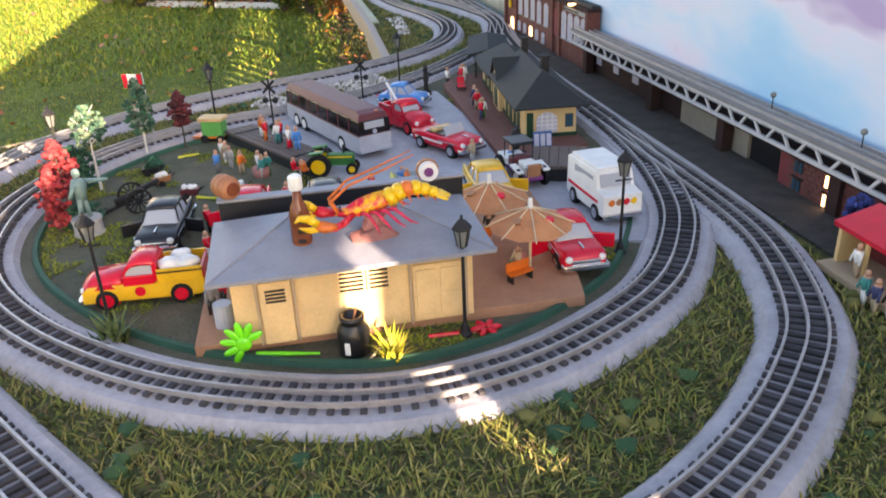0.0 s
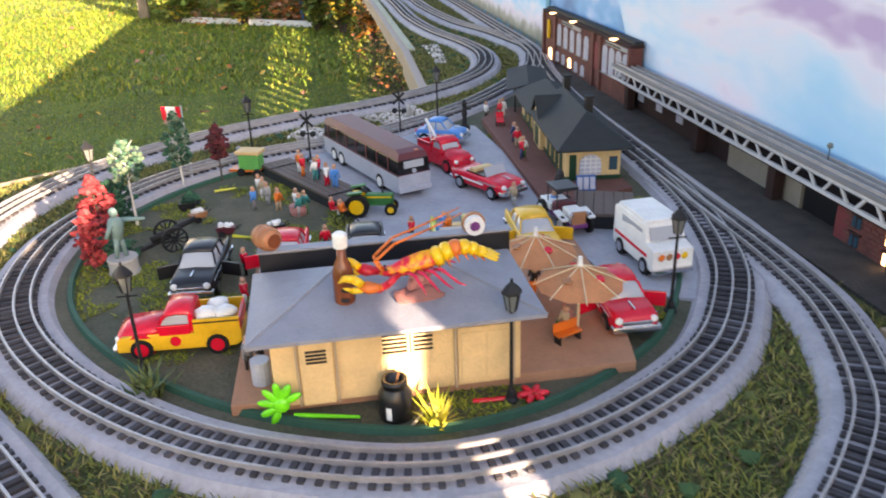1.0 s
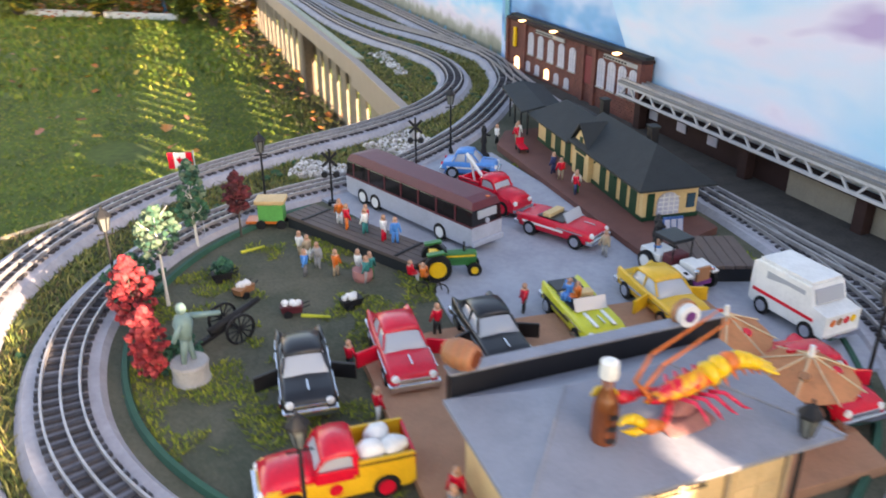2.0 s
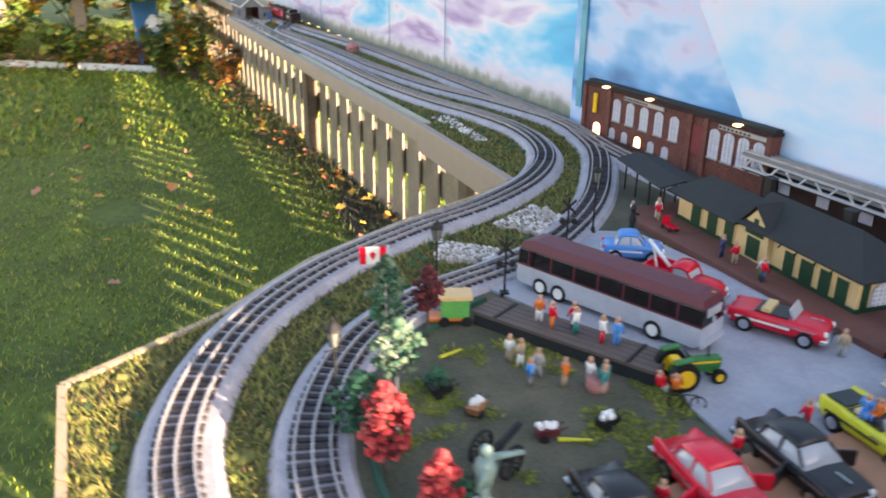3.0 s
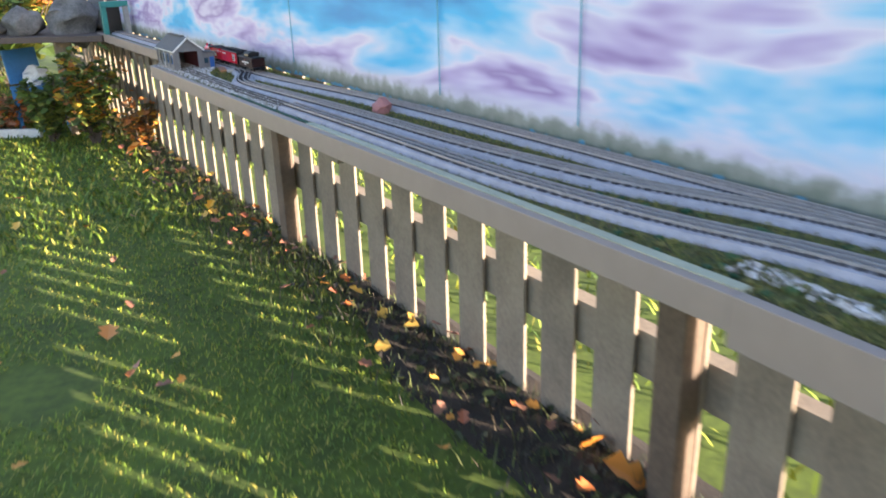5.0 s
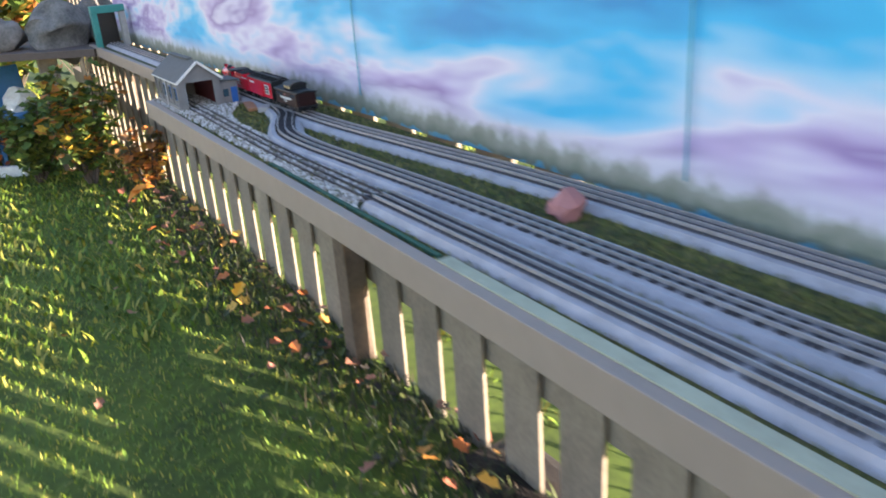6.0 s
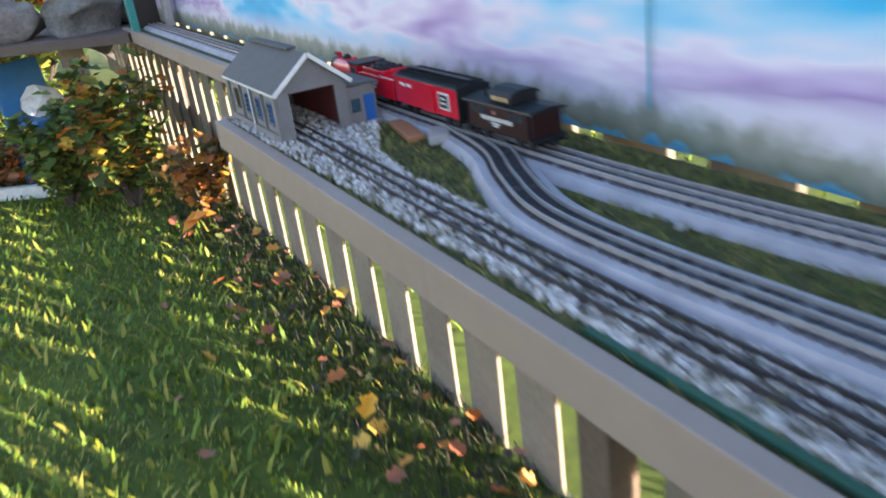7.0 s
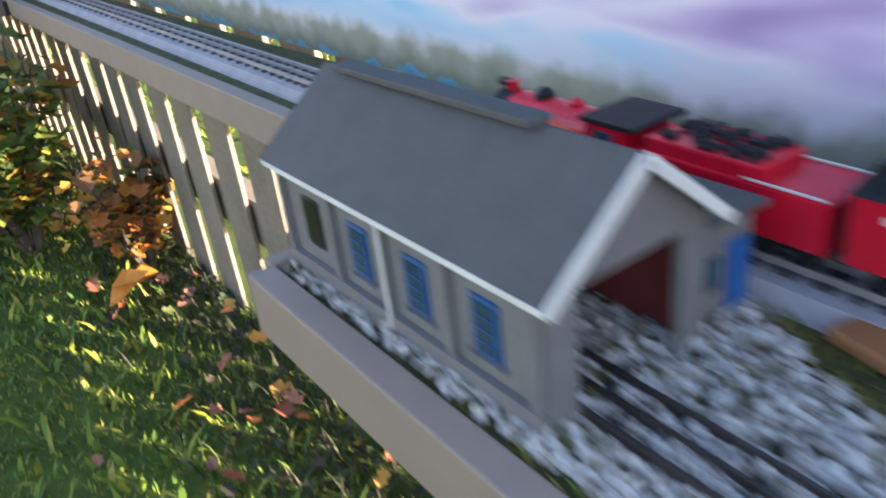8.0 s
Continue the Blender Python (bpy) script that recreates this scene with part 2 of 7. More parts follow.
# ---- ground, lawn, fence, shelf ----
bm = bmesh.new()
bmesh.ops.create_grid(bm, x_segments=120, y_segments=120, size=40, matrix=Matrix.Translation((0, 5, 0)))
for v in bm.verts:
    v.co.z = 0.003 * noise.noise(v.co * 0.9) - 0.009
tagged(part("ground", bm, "lawn"), "grass lawn with fallen autumn leaves", "lawn", kind="structure")


def pieces(name, verts, faces, mat, label, category, parent=None):
    """Many loose pieces that nobody could count, as one thing."""
    me = bpy.data.meshes.new(name)
    me.from_pydata(verts, [], faces)
    me.materials.append(M[mat] if isinstance(mat, str) else mat)
    ob = new(name, me)
    ob.parent = parent
    return tagged(ob, label, category, kind="stuff")


rng = np.random.default_rng(4)


def blades(places, height, width, lean=0.5):
    """Grass: a bent blade of two triangles and a tip at every place."""
    verts, faces = [], []
    for x, y, z in places:
        a, h, w = rng.uniform(0, 6.283), height * rng.uniform(0.5, 1.25), width * rng.uniform(0.7, 1.3)
        dx, dy = math.cos(a), math.sin(a)
        b = lean * h * rng.uniform(0.2, 1.3)
        k = len(verts)
        verts += [(x - dy * w, y + dx * w, z), (x + dy * w, y - dx * w, z), (x + dx * b * 0.4 + dy * w * 0.8, y + dy * b * 0.4 - dx * w * 0.8, z + h * 0.6), (x + dx * b * 0.4 - dy * w * 0.8, y + dy * b * 0.4 + dx * w * 0.8, z + h * 0.6), (x + dx * b, y + dy * b, z + h)]
        faces += [(k, k + 1, k + 2, k + 3), (k + 3, k + 2, k + 4)]
    return verts, faces


M["grass"] = island_material("grass_blades", [(0.085, 0.155, 0.010), (0.13, 0.205, 0.014), (0.24, 0.27, 0.02), (0.05, 0.105, 0.010), (0.28, 0.26, 0.04), (0.15, 0.22, 0.014)])
lawn_places = []
for _ in range(190000):
    u = rng.random() ** 0.7
    y = 1.3 + u * 7.5
    x = rng.uniform(-2.6 if y > 3.5 else -1.6, 0.62)
    bare = 0.34 + 0.10 * noise.noise(Vector((y * 2.1, 4, 1))) + min(0.3, max(0.0, (y - 2.9) * 0.25))
    if noise.noise(Vector((x * 1.7, y * 1.7, 3))) > -0.45 and (x < bare or rng.random() < 0.30):
        lawn_places.append((x, y, -0.005))
v_, f_ = blades(lawn_places, 0.010, 0.0018, 1.4)
pieces("grass", v_, f_, "grass", "green lawn grass growing beside the fence", "grass")
far_places = [(rng.uniform(-5, 0.5), rng.uniform(4.5, 10.5), -0.005) for _ in range(30000)] + [(rng.uniform(0.75, 4), rng.uniform(0.5, 9.5), -0.005) for _ in range(16000)]
v_, f_ = blades(far_places, 0.03, 0.005, 1.2)
pieces("grass", v_, f_, "grass", "bright lawn grass further off", "grass")

M["litter"] = island_material("autumn_leaves", [(0.42, 0.13, 0.03), (0.30, 0.10, 0.05), (0.55, 0.26, 0.05), (0.22, 0.10, 0.06), (0.36, 0.16, 0.11), (0.60, 0.36, 0.06)])


def leaves(places, size):
    """Fallen or hanging leaves: lobed, folded along the middle."""
    verts, faces = [], []
    for x, y, z in places:
        m = Matrix.Translation((x, y, z)) @ Euler((rng.uniform(-0.6, 0.6), rng.uniform(-0.6, 0.6), rng.uniform(0, 6.28))).to_matrix().to_4x4() @ Matrix.Scale(size * rng.uniform(0.6, 1.35), 4)
        k = len(verts)
        for q in ((-1, 0, 0), (-0.45, 0.75, 0.3), (0.0, 0.45, 0.12), (0.4, 0.8, 0.25), (1, 0, 0), (0.4, -0.8, 0.25), (0.0, -0.45, 0.12), (-0.45, -0.75, 0.3)):
            verts.append(tuple(m @ Vector(q)))
        faces += [(k, k + 4, k + 3, k + 2), (k, k + 2, k + 1), (k, k + 6, k + 5, k + 4), (k, k + 7, k + 6)]
    return verts, faces


lp = [(0.62 - abs(rng.normal(0, 0.16)), rng.uniform(1.8, 6.6), rng.uniform(0.01, 0.05)) for _ in range(150)]
lp += [(rng.uniform(-2.5, 0.5), rng.uniform(2.0, 8.5), rng.uniform(0.02, 0.035)) for _ in range(200)]
lp += [(rng.uniform(-0.9, 0.4), rng.uniform(6.8, 7.9), rng.uniform(0.02, 0.12)) for _ in range(260)]
v_, f_ = leaves(lp, 0.017)
pieces("fallen_leaves", v_, f_, "litter", "brown and orange fallen leaves on the lawn", "leaves")
big = island_material("maple_leaves", [(0.75, 0.36, 0.02), (0.70, 0.26, 0.03), (0.6, 0.24, 0.06)])
v_, f_ = leaves([(0.435, 5.83, 0.045), (0.455, 5.85, 0.05)], 0.046)
pieces("maple_leaf", v_, f_, big, "very large yellow maple leaf lying on the grass", "leaf")
v_, f_ = leaves([(0.57, 2.57, 0.03), (0.55, 2.465, 0.03), (-0.35, 1.75, 0.03), (-0.11, 3.65, 0.03), (0.45, 4.6, 0.04)], 0.036)
pieces("maple_leaf", v_, f_, big, "large orange maple leaves lying on the grass", "leaf")
# Bare soil strip; the table's shade is put into its dark colour.
soil = bmesh.new()
rows_ = []
for i in range(45):
    y = 1.2 + i * 0.055
    w = (0.32 if i < 28 else 0.32 - (i - 28) * 0.008) + 0.06 * noise.noise(Vector((y * 2.1, 4, 1)))
    rows_.append([soil.verts.new((0.70 - w * j / 7, y, (0.006 + 0.012 * noise.noise(Vector((y * 9, j * 0.9, 2)))) * (0 if j in (0, 7) else 1) - (0.011 if j in (0, 7) else 0.0))) for j in range(8)])
for a, b in zip(rows_, rows_[1:]):
    for j in range(7):
        soil.faces.new((a[j], a[j + 1], b[j + 1], b[j]))
bmesh.ops.recalc_face_normals(soil, faces=soil.faces)
M["soil"] = material("table_shaded_soil", (0.040, 0.030, 0.022), 0.95, second=(0.018, 0.014, 0.011), scale=14, fine=160, bump=0.8)
tagged(part("shaded_soil_bed", soil, "soil"), "strip of bare soil at the fence foot, darkened with table shade", "soil", kind="structure")
# weeds and dark stalks at the foot of the fence
M["weed"] = island_material("weeds", [(0.02, 0.035, 0.012), (0.035, 0.05, 0.015), (0.06, 0.045, 0.025), (0.03, 0.025, 0.02), (0.08, 0.10, 0.02)])
v_, f_ = leaves([(0.62 - abs(rng.normal(0, 0.12)), rng.uniform(1.7, 7.0), rng.uniform(0.0, 0.025)) for _ in range(700)], 0.011)
v2, f2 = blades([(0.62 - abs(rng.normal(0, 0.13)), rng.uniform(1.7, 7.0), -0.004) for _ in range(7000)], 0.036, 0.0015, 0.9)
f_ = f_ + [tuple(i + len(v_) for i in f) for f in f2]
v_ = v_ + v2
pieces("weeds", v_, f_, "weed", "dark weeds and stalks along the fence foot", "weeds")

top_outline = [(-0.41, 0.12), (0.63, 0.12), (0.63, 6.6), (0.5, 6.6), (0.5, 4.69), (0.345, 4.69), (0.335, 4.0), (0.32, 2.1), (0.30, 1.65), (0.22, 1.60), (0.05, 1.525), (-0.12, 1.43), (-0.25, 1.315), (-0.41, 1.22)]
shelf = thing("table", "long plywood train table with a grassy top", "table", kind="structure")
part("tabletop", slab(bmesh.new(), top_outline, T - 0.03, T - 0.002), "turf", shelf)
FB = 0.042
for (x0, y0), (x1, y1) in (((0.298, 1.645), (0.318, 2.1)), ((0.318, 2.1), (0.333, 4.0)), ((0.333, 4.0), (0.341, 4.690))):
    d, fb = math.hypot(x1 - x0, y1 - y0), 0.060 if y1 < 2.2 else FB
    f_ob = part("fascia", box(bmesh.new(), (0, 0, 0), (0.018, d, fb), bevel=0.0015), "fascia", shelf, "taupe painted fascia board")
    f_ob.matrix_basis = pose((x0 + x1) / 2 - 0.009, (y0 + y1) / 2, T + 0.004 - fb / 2, 0, 0, -math.degrees(math.atan2(x1 - x0, y1 - y0)))
part("fascia", box(bmesh.new(), (0.49, 5.65, T + 0.004 - FB / 2), (0.018, 1.90, FB), bevel=0.0015), "fascia", shelf)
part("fascia", box(bmesh.new(), (0.415, 4.695, T + 0.004 - FB / 2), (0.15, 0.014, FB), bevel=0.0015), "fascia", shelf)
part("edge_cap", box(bmesh.new(), (0.329, 2.68, T + 0.0035), (0.017, 1.16, 0.005), rz=-0.45), "cap", shelf, "pale green edge strip")
part("edge_cap", box(bmesh.new(), (0.3395, 3.55, T + 0.0015), (0.006, 0.55, 0.004), rz=-0.4), "green_edge", shelf, "dark green edge strip")
rim = [(-0.41, 0.12), (-0.41, 1.22), (-0.25, 1.315), (-0.12, 1.43), (0.05, 1.525), (0.22, 1.60), (0.30, 1.65)]
for a, b in zip(rim, rim[1:]):
    d = math.dist(a, b)
    f_ob = part("edge_strip", box(bmesh.new(), (0, 0, 0), (0.008, d, 0.034)), "tan", shelf)
    f_ob.matrix_basis = pose((a[0] + b[0]) / 2, (a[1] + b[1]) / 2, T - 0.015, 0, 0, -math.degrees(math.atan2(b[0] - a[0], b[1] - a[1])))
for x, y in ((-0.36, 0.3), (-0.36, 1.1), (0.2, 0.3), (0.2, 1.45)):
    part("leg", box(bmesh.new(), (x, y, (T - 0.03) / 2), (0.07, 0.07, T - 0.034)), "picket", shelf)
for y in (2.4, 3.2, 4.05, 4.62, 5.9):
    part("bracket", box(bmesh.new(), (0.49 if y < 4.75 else 0.57, y, T - 0.055), (0.26 if y < 4.75 else 0.10, 0.035, 0.045)), "picket", shelf)

FENCE_TOP = 1.04
PICKET_X = 0.607     # the lower boards, under the shelf
fence = thing("fence", "weathered wooden picket fence behind the layout", "fence", kind="structure")
pm = None
y = -3.0
pl = None
while y < 8.6:
    if pm is None:
        o = pm = part("picket", box(bmesh.new(), (0, 0, (FENCE_TOP - T + 0.03) / 2), (0.110, 0.010, FENCE_TOP - T + 0.03), bevel=0.003), "picket", fence)
        low = pl = part("picket", box(bmesh.new(), (0, 0, (T - 0.04) / 2), (0.101, 0.008, T), bevel=0.002), "picket", fence)
    else:
        o, low = new("picket", pm.data), new("picket", pl.data)
        o.parent = low.parent = fence
    o.matrix_basis = pose(FENCE + 0.03, y, T - 0.03, random.uniform(-0.5, 0.5), 0, 90)
    low.matrix_basis = pose(PICKET_X, 1.2 + (y - 1.2) * 0.945 + random.uniform(-0.005, 0.005), random.uniform(-0.03, 0.0), random.uniform(-0.6, 0.6), random.uniform(-0.4, 0.4), 90)
    y += 0.166
for z, x in ((0.235, PICKET_X + 0.028), (0.47, PICKET_X + 0.028), (0.99, FENCE + 0.057)):
    part("fence_rail", box(bmesh.new(), (x, 2.8, z), (0.038, 11.6, 0.089)), "picket", fence)
M["post"] = material("brown_post_wood", (0.16, 0.115, 0.08), 0.85, second=(0.085, 0.062, 0.045), scale=9, fine=80, bump=0.3)
for y in (0.83, 2.39, 4.10):
    part("fence_post", box(bmesh.new(), (PICKET_X - 0.030, y, (T - 0.035) / 2), (0.048, 0.06, T - 0.04), bevel=0.004), "post", fence, "brown square fence post")
for y in (-2.5, -0.85, 7.5):
    part("fence_post", box(bmesh.new(), (FENCE + 0.125, y, 0.52), (0.09, 0.09, 1.06)), "post", fence)

# ---- painted tarpaulins ----
def painted(name, stops, low, scale, shift=0.0):
    """Sky paint on cloth: drifting clouds of several colours, with a lake and misty trees along the foot."""
    m = bpy.data.materials.new(name)
    m.use_nodes = True
    n, l = m.node_tree.nodes, m.node_tree.links
    g, mp, tex, ramp = n.new("ShaderNodeNewGeometry"), n.new("ShaderNodeMapping"), n.new("ShaderNodeTexNoise"), n.new("ShaderNodeValToRGB")
    mp.inputs["Scale"].default_value = (1, scale, scale * (4.6 if low else 2.4))
    l.new(g.outputs["Position"], mp.inputs["Vector"])
    l.new(mp.outputs["Vector"], tex.inputs["Vector"])
    tex.inputs["Scale"].default_value, tex.inputs["Detail"].default_value, tex.inputs["Roughness"].default_value, tex.inputs["Distortion"].default_value = 1.0, 4.0, 0.58, 0.25
    mp.inputs["Location"].default_value = (0, shift, 0.3)
    while len(ramp.color_ramp.elements) < len(stops):
        ramp.color_ramp.elements.new(0.5)
    for k, (q, c) in enumerate(stops):
        ramp.color_ramp.elements[k].position, ramp.color_ramp.elements[k].color = q, (*c, 1)
    if low:
        hz, lift = n.new("ShaderNodeSeparateXYZ"), n.new("ShaderNodeMath")
        l.new(g.outputs["Position"], hz.inputs[0])
        lift.operation, lift.inputs[1].default_value = "MULTIPLY_ADD", -0.62
        l.new(hz.outputs["Z"], lift.inputs[0])
        up = n.new("ShaderNodeMath")
        up.operation, up.inputs[1].default_value = "ADD", 0.62 * (T + 0.165)
        l.new(tex.outputs["Fac"], lift.inputs[2])
        l.new(lift.outputs[0], up.inputs[0])
        l.new(up.outputs[0], ramp.inputs["Fac"])
    else:
        l.new(tex.outputs["Fac"], ramp.inputs["Fac"])
    out = ramp.outputs["Color"]
    if low:
        sep, t2, add, lake = n.new("ShaderNodeSeparateXYZ"), n.new("ShaderNodeTexNoise"), n.new("ShaderNodeMath"), n.new("ShaderNodeValToRGB")
        l.new(g.outputs["Position"], sep.inputs[0])
        t2.inputs["Scale"].default_value, t2.inputs["Detail"].default_value = 26.0, 3.0
        l.new(g.outputs["Position"], t2.inputs["Vector"])
        add.operation = "MULTIPLY_ADD"
        add.inputs[1].default_value = -0.065
        l.new(t2.outputs["Fac"], add.inputs[0])
        l.new(sep.outputs["Z"], add.inputs[2])
        rng_ = n.new("ShaderNodeMapRange")
        rng_.inputs["From Min"].default_value, rng_.inputs["From Max"].default_value = T - 0.04, T + 0.06
        l.new(add.outputs[0], rng_.inputs["Value"])
        e = lake.color_ramp.elements
        e[0].position, e[0].color = 0.0, (0.05, 0.24, 0.42, 1)
        e[1].position, e[1].color = 1.0, (0.6, 0.6, 0.72, 1)
        for q, c in ((0.06, (0.10, 0.32, 0.44)), (0.12, (0.15, 0.18, 0.14)), (0.38, (0.26, 0.28, 0.24)), (0.58, (0.58, 0.58, 0.66))):
            z_ = e.new(q)
            z_.color = (*c, 1)
        l.new(rng_.outputs["Result"], lake.inputs["Fac"])
        fac, mix = n.new("ShaderNodeMapRange"), n.new("ShaderNodeMix")
        fac.inputs["From Min"].default_value, fac.inputs["From Max"].default_value = T + 0.035, T + 0.085
        l.new(sep.outputs["Z"], fac.inputs["Value"])
        mix.data_type = "RGBA"
        l.new(fac.outputs["Result"], mix.inputs["Factor"])
        l.new(lake.outputs["Color"], mix.inputs["A"])
        l.new(out, mix.inputs["B"])
        out = mix.outputs["Result"]
    p = n["Principled BSDF"]
    p.inputs["Roughness"].default_value = 0.55
    l.new(out, p.inputs["Base Color"])
    return m


def tarp(name, label, y0, y1, z0, z1, mat, slant=0.0, x=0.646, wave=0.0035):
    th = bmesh.new()
    ny, nz = max(6, int((y1 - y0) / 0.05)), 14
    grid = []
    for i in range(ny + 1):
        col = []
        for j in range(nz + 1):
            z = z0 + (z1 - z0) * j / nz
            if j == 0:
                z += 0.004 * noise.noise(Vector((y0 + i * 0.21, 3, z1)))
            y = y0 + (y1 - y0) * i / ny + slant * (z - z0) * (i / ny)
            col.append(th.verts.new((x + wave * noise.noise(Vector((y * 2.2, z * 1.5, 7))) + wave * 0.4 * noise.noise(Vector((y * 9, z * 2, 1))), y, z)))
        grid.append(col)
    back = [[th.verts.new(v.co + Vector((0.003, 0, 0))) for v in col] for col in grid]
    for i in range(ny):
        for j in range(nz):
            th.faces.new((grid[i][j], grid[i][j + 1], grid[i + 1][j + 1], grid[i + 1][j]))
            th.faces.new((back[i][j], back[i + 1][j], back[i + 1][j + 1], back[i][j + 1]))
        for j in (0, nz):
            th.faces.new((grid[i][j], grid[i + 1][j], back[i + 1][j], back[i][j]))
    for i in (0, ny):
        for j in range(nz):
            th.faces.new((grid[i][j], back[i][j], back[i][j + 1], grid[i][j + 1]))
    bmesh.ops.recalc_face_normals(th, faces=th.faces)
    return tagged(part(name, th, mat), label, "backdrop", kind="structure")


lake_sky = painted("lake_sky_paint", [(0.32, (0.02, 0.30, 0.62)), (0.41, (0.04, 0.48, 0.80)), (0.465, (0.34, 0.62, 0.82)), (0.51, (0.74, 0.70, 0.82)), (0.55, (0.52, 0.42, 0.66)), (0.585, (0.33, 0.23, 0.48)), (0.63, (0.66, 0.60, 0.76)), (0.70, (0.72, 0.70, 0.80))], True, 1.05, 3.7)
mid_sky = painted("mottled_sky_paint", [(0.32, (0.04, 0.18, 0.42)), (0.42, (0.12, 0.38, 0.70)), (0.5, (0.42, 0.58, 0.80)), (0.56, (0.55, 0.54, 0.74)), (0.64, (0.22, 0.22, 0.46))], False, 2.0)
pale_sky = painted("pale_sky_paint", [(0.30, (0.22, 0.52, 0.80)), (0.44, (0.34, 0.60, 0.82)), (0.52, (0.54, 0.66, 0.82)), (0.58, (0.66, 0.64, 0.78)), (0.64, (0.42, 0.33, 0.56))], False, 1.9)
tarp("backdrop", "painted lake and cloud tarpaulin hung on the fence", 1.97, 6.75, T - 0.0015, FENCE_TOP + 0.01, lake_sky)
tarp("backdrop", "mottled blue cloud tarpaulin hung on the fence", 1.30, 2.02, T - 0.0015, FENCE_TOP + 0.01, mid_sky, x=0.645, wave=0.005)
tarp("backdrop", "pale blue sky tarpaulin with a slanted edge", -0.30, 1.40, T - 0.0015, FENCE_TOP + 0.01, pale_sky, slant=0.8, x=0.640)
M["seam"] = material("teal_tape", (0.10, 0.40, 0.50), 0.6, second=(0.05, 0.26, 0.38), scale=30)
for y in (1.985, 2.72, 3.2, 4.085):
    tagged(part("tarp_seam", box(bmesh.new(), (0.6415, y, T + 0.22), (0.0015, 0.0028 if y > 2 else 0.02, 0.36)), "seam"), "dark taped seam in the painted tarpaulin", "seam", kind="structure")


# ---- tracks ----
def track(label, points, tie_step=0.0108, bed=0.0285, rails="rail", ties=True, low=0.0):
    th = thing("train_track", label, "railway track", group="three-rail tracks")
    line = spline(points, 0.012)
    z = T + low
    if bed:
        part("roadbed", sweep(bmesh.new(), line, [(-bed - 0.008, z - 0.003), (-bed, z + 0.007), (bed, z + 0.007), (bed + 0.008, z - 0.003)]), "roadbed", th, "grey roadbed")
    for o in (-0.0145, 0, 0.0145):
        part("rail", sweep(bmesh.new(), line, [(o - 0.0010, z + 0.0093), (o - 0.0010, z + 0.0138), (o + 0.0010, z + 0.0138), (o + 0.0010, z + 0.0093)]), rails, th)
    tie_pts = spline(points, tie_step)
    tm = None
    extra = bmesh.new()
    for k, (q, d) in enumerate(tie_pts):
        at = pose(q.x, q.y, z + 0.0085 + random.uniform(-0.0002, 0.0002), 0, 0, math.degrees(math.atan2(d.y, d.x)) - 90)
        if q.y > 1.9 or k > 300:
            bmesh.ops.create_cube(extra, size=1, matrix=at @ Matrix.Diagonal((0.0395, 0.0047, 0.0026, 1)))
            continue
        if tm is None:
            o = tm = part("tie", box(bmesh.new(), (0, 0, 0), (0.0395, 0.0047, 0.0026)), "tie", th)
        else:
            o = new("tie", tm.data)
            o.parent = th
        o.matrix_basis = at
    if len(extra.verts):
        tagged(part("tie_run", extra, "tie", th), kind="stuff")
    else:
        extra.free()
    return th


M["oldrail"] = material("dark_worn_rail", (0.10, 0.085, 0.08), 0.5, 0.6, second=(0.05, 0.04, 0.04), scale=60)
track("inner loop of three-rail toy train track", INNER)
track("outer loop of three-rail toy train track", OUTER_LOW, low=0.0018)
track("rear straight three-rail track along the backdrop", BACK, low=0.0012)
track("passing siding of three-rail toy train track", MID, low=0.0006)
track("dark weathered yard track in white gravel", YARD, bed=0, rails="oldrail", low=-0.0068)

# ---- grassy scenery on the table ----
TRACKS = [np.array([tuple(q) for q, d in spline(p, 0.02)]) for p in (INNER, OUTER_LOW, BACK, MID)]
YLINE = np.array([tuple(q) for q, d in spline(YARD, 0.02)])


ALL = np.vstack(TRACKS)


def away(x, y):
    return float(np.min((ALL[:, 0] - x) ** 2 + (ALL[:, 1] - y) ** 2)) ** 0.5


def inside(poly, x, y):
    hit = False
    for (x0, y0), (x1, y1) in zip(poly, poly[1:] + poly[:1]):
        if (y0 > y) != (y1 > y) and x < (x1 - x0) * (y - y0) / (y1 - y0) + x0:
            hit = not hit
    return hit


LOOP = [(q.x, q.y) for q, d in spline(INNER, 0.03)] + [(0.505, 1.7), (0.49, 1.2)]
PAVE = [(0.05, 1.255), (0.20, 1.335), (0.26, 1.385), (0.33, 1.35), (0.36, 0.96), (0.44, 0.93), (0.45, 0.80), (0.41, 0.70), (0.345, 0.73), (0.33, 0.86), (0.095, 0.885), (0.10, 0.96), (0.13, 1.03)]
PATIO = [(-0.008, 0.612), (0.305, 0.606), (0.325, 0.70), (0.335, 0.862), (0.075, 0.885), (0.0, 0.875)]
GRAVEL = [(0.345, 3.5), (0.408, 3.5), (0.412, 4.2), (0.428, 4.32), (0.475, 4.42), (0.50, 4.46), (0.50, 4.68), (0.345, 4.68)]
M["moss"] = island_material("turf_fibres", [(0.21, 0.20, 0.035), (0.12, 0.14, 0.025), (0.26, 0.22, 0.05), (0.055, 0.085, 0.02), (0.17, 0.19, 0.035), (0.15, 0.10, 0.05), (0.04, 0.06, 0.015), (0.34, 0.29, 0.09)], 0.9)
tuft, sparse = [], []
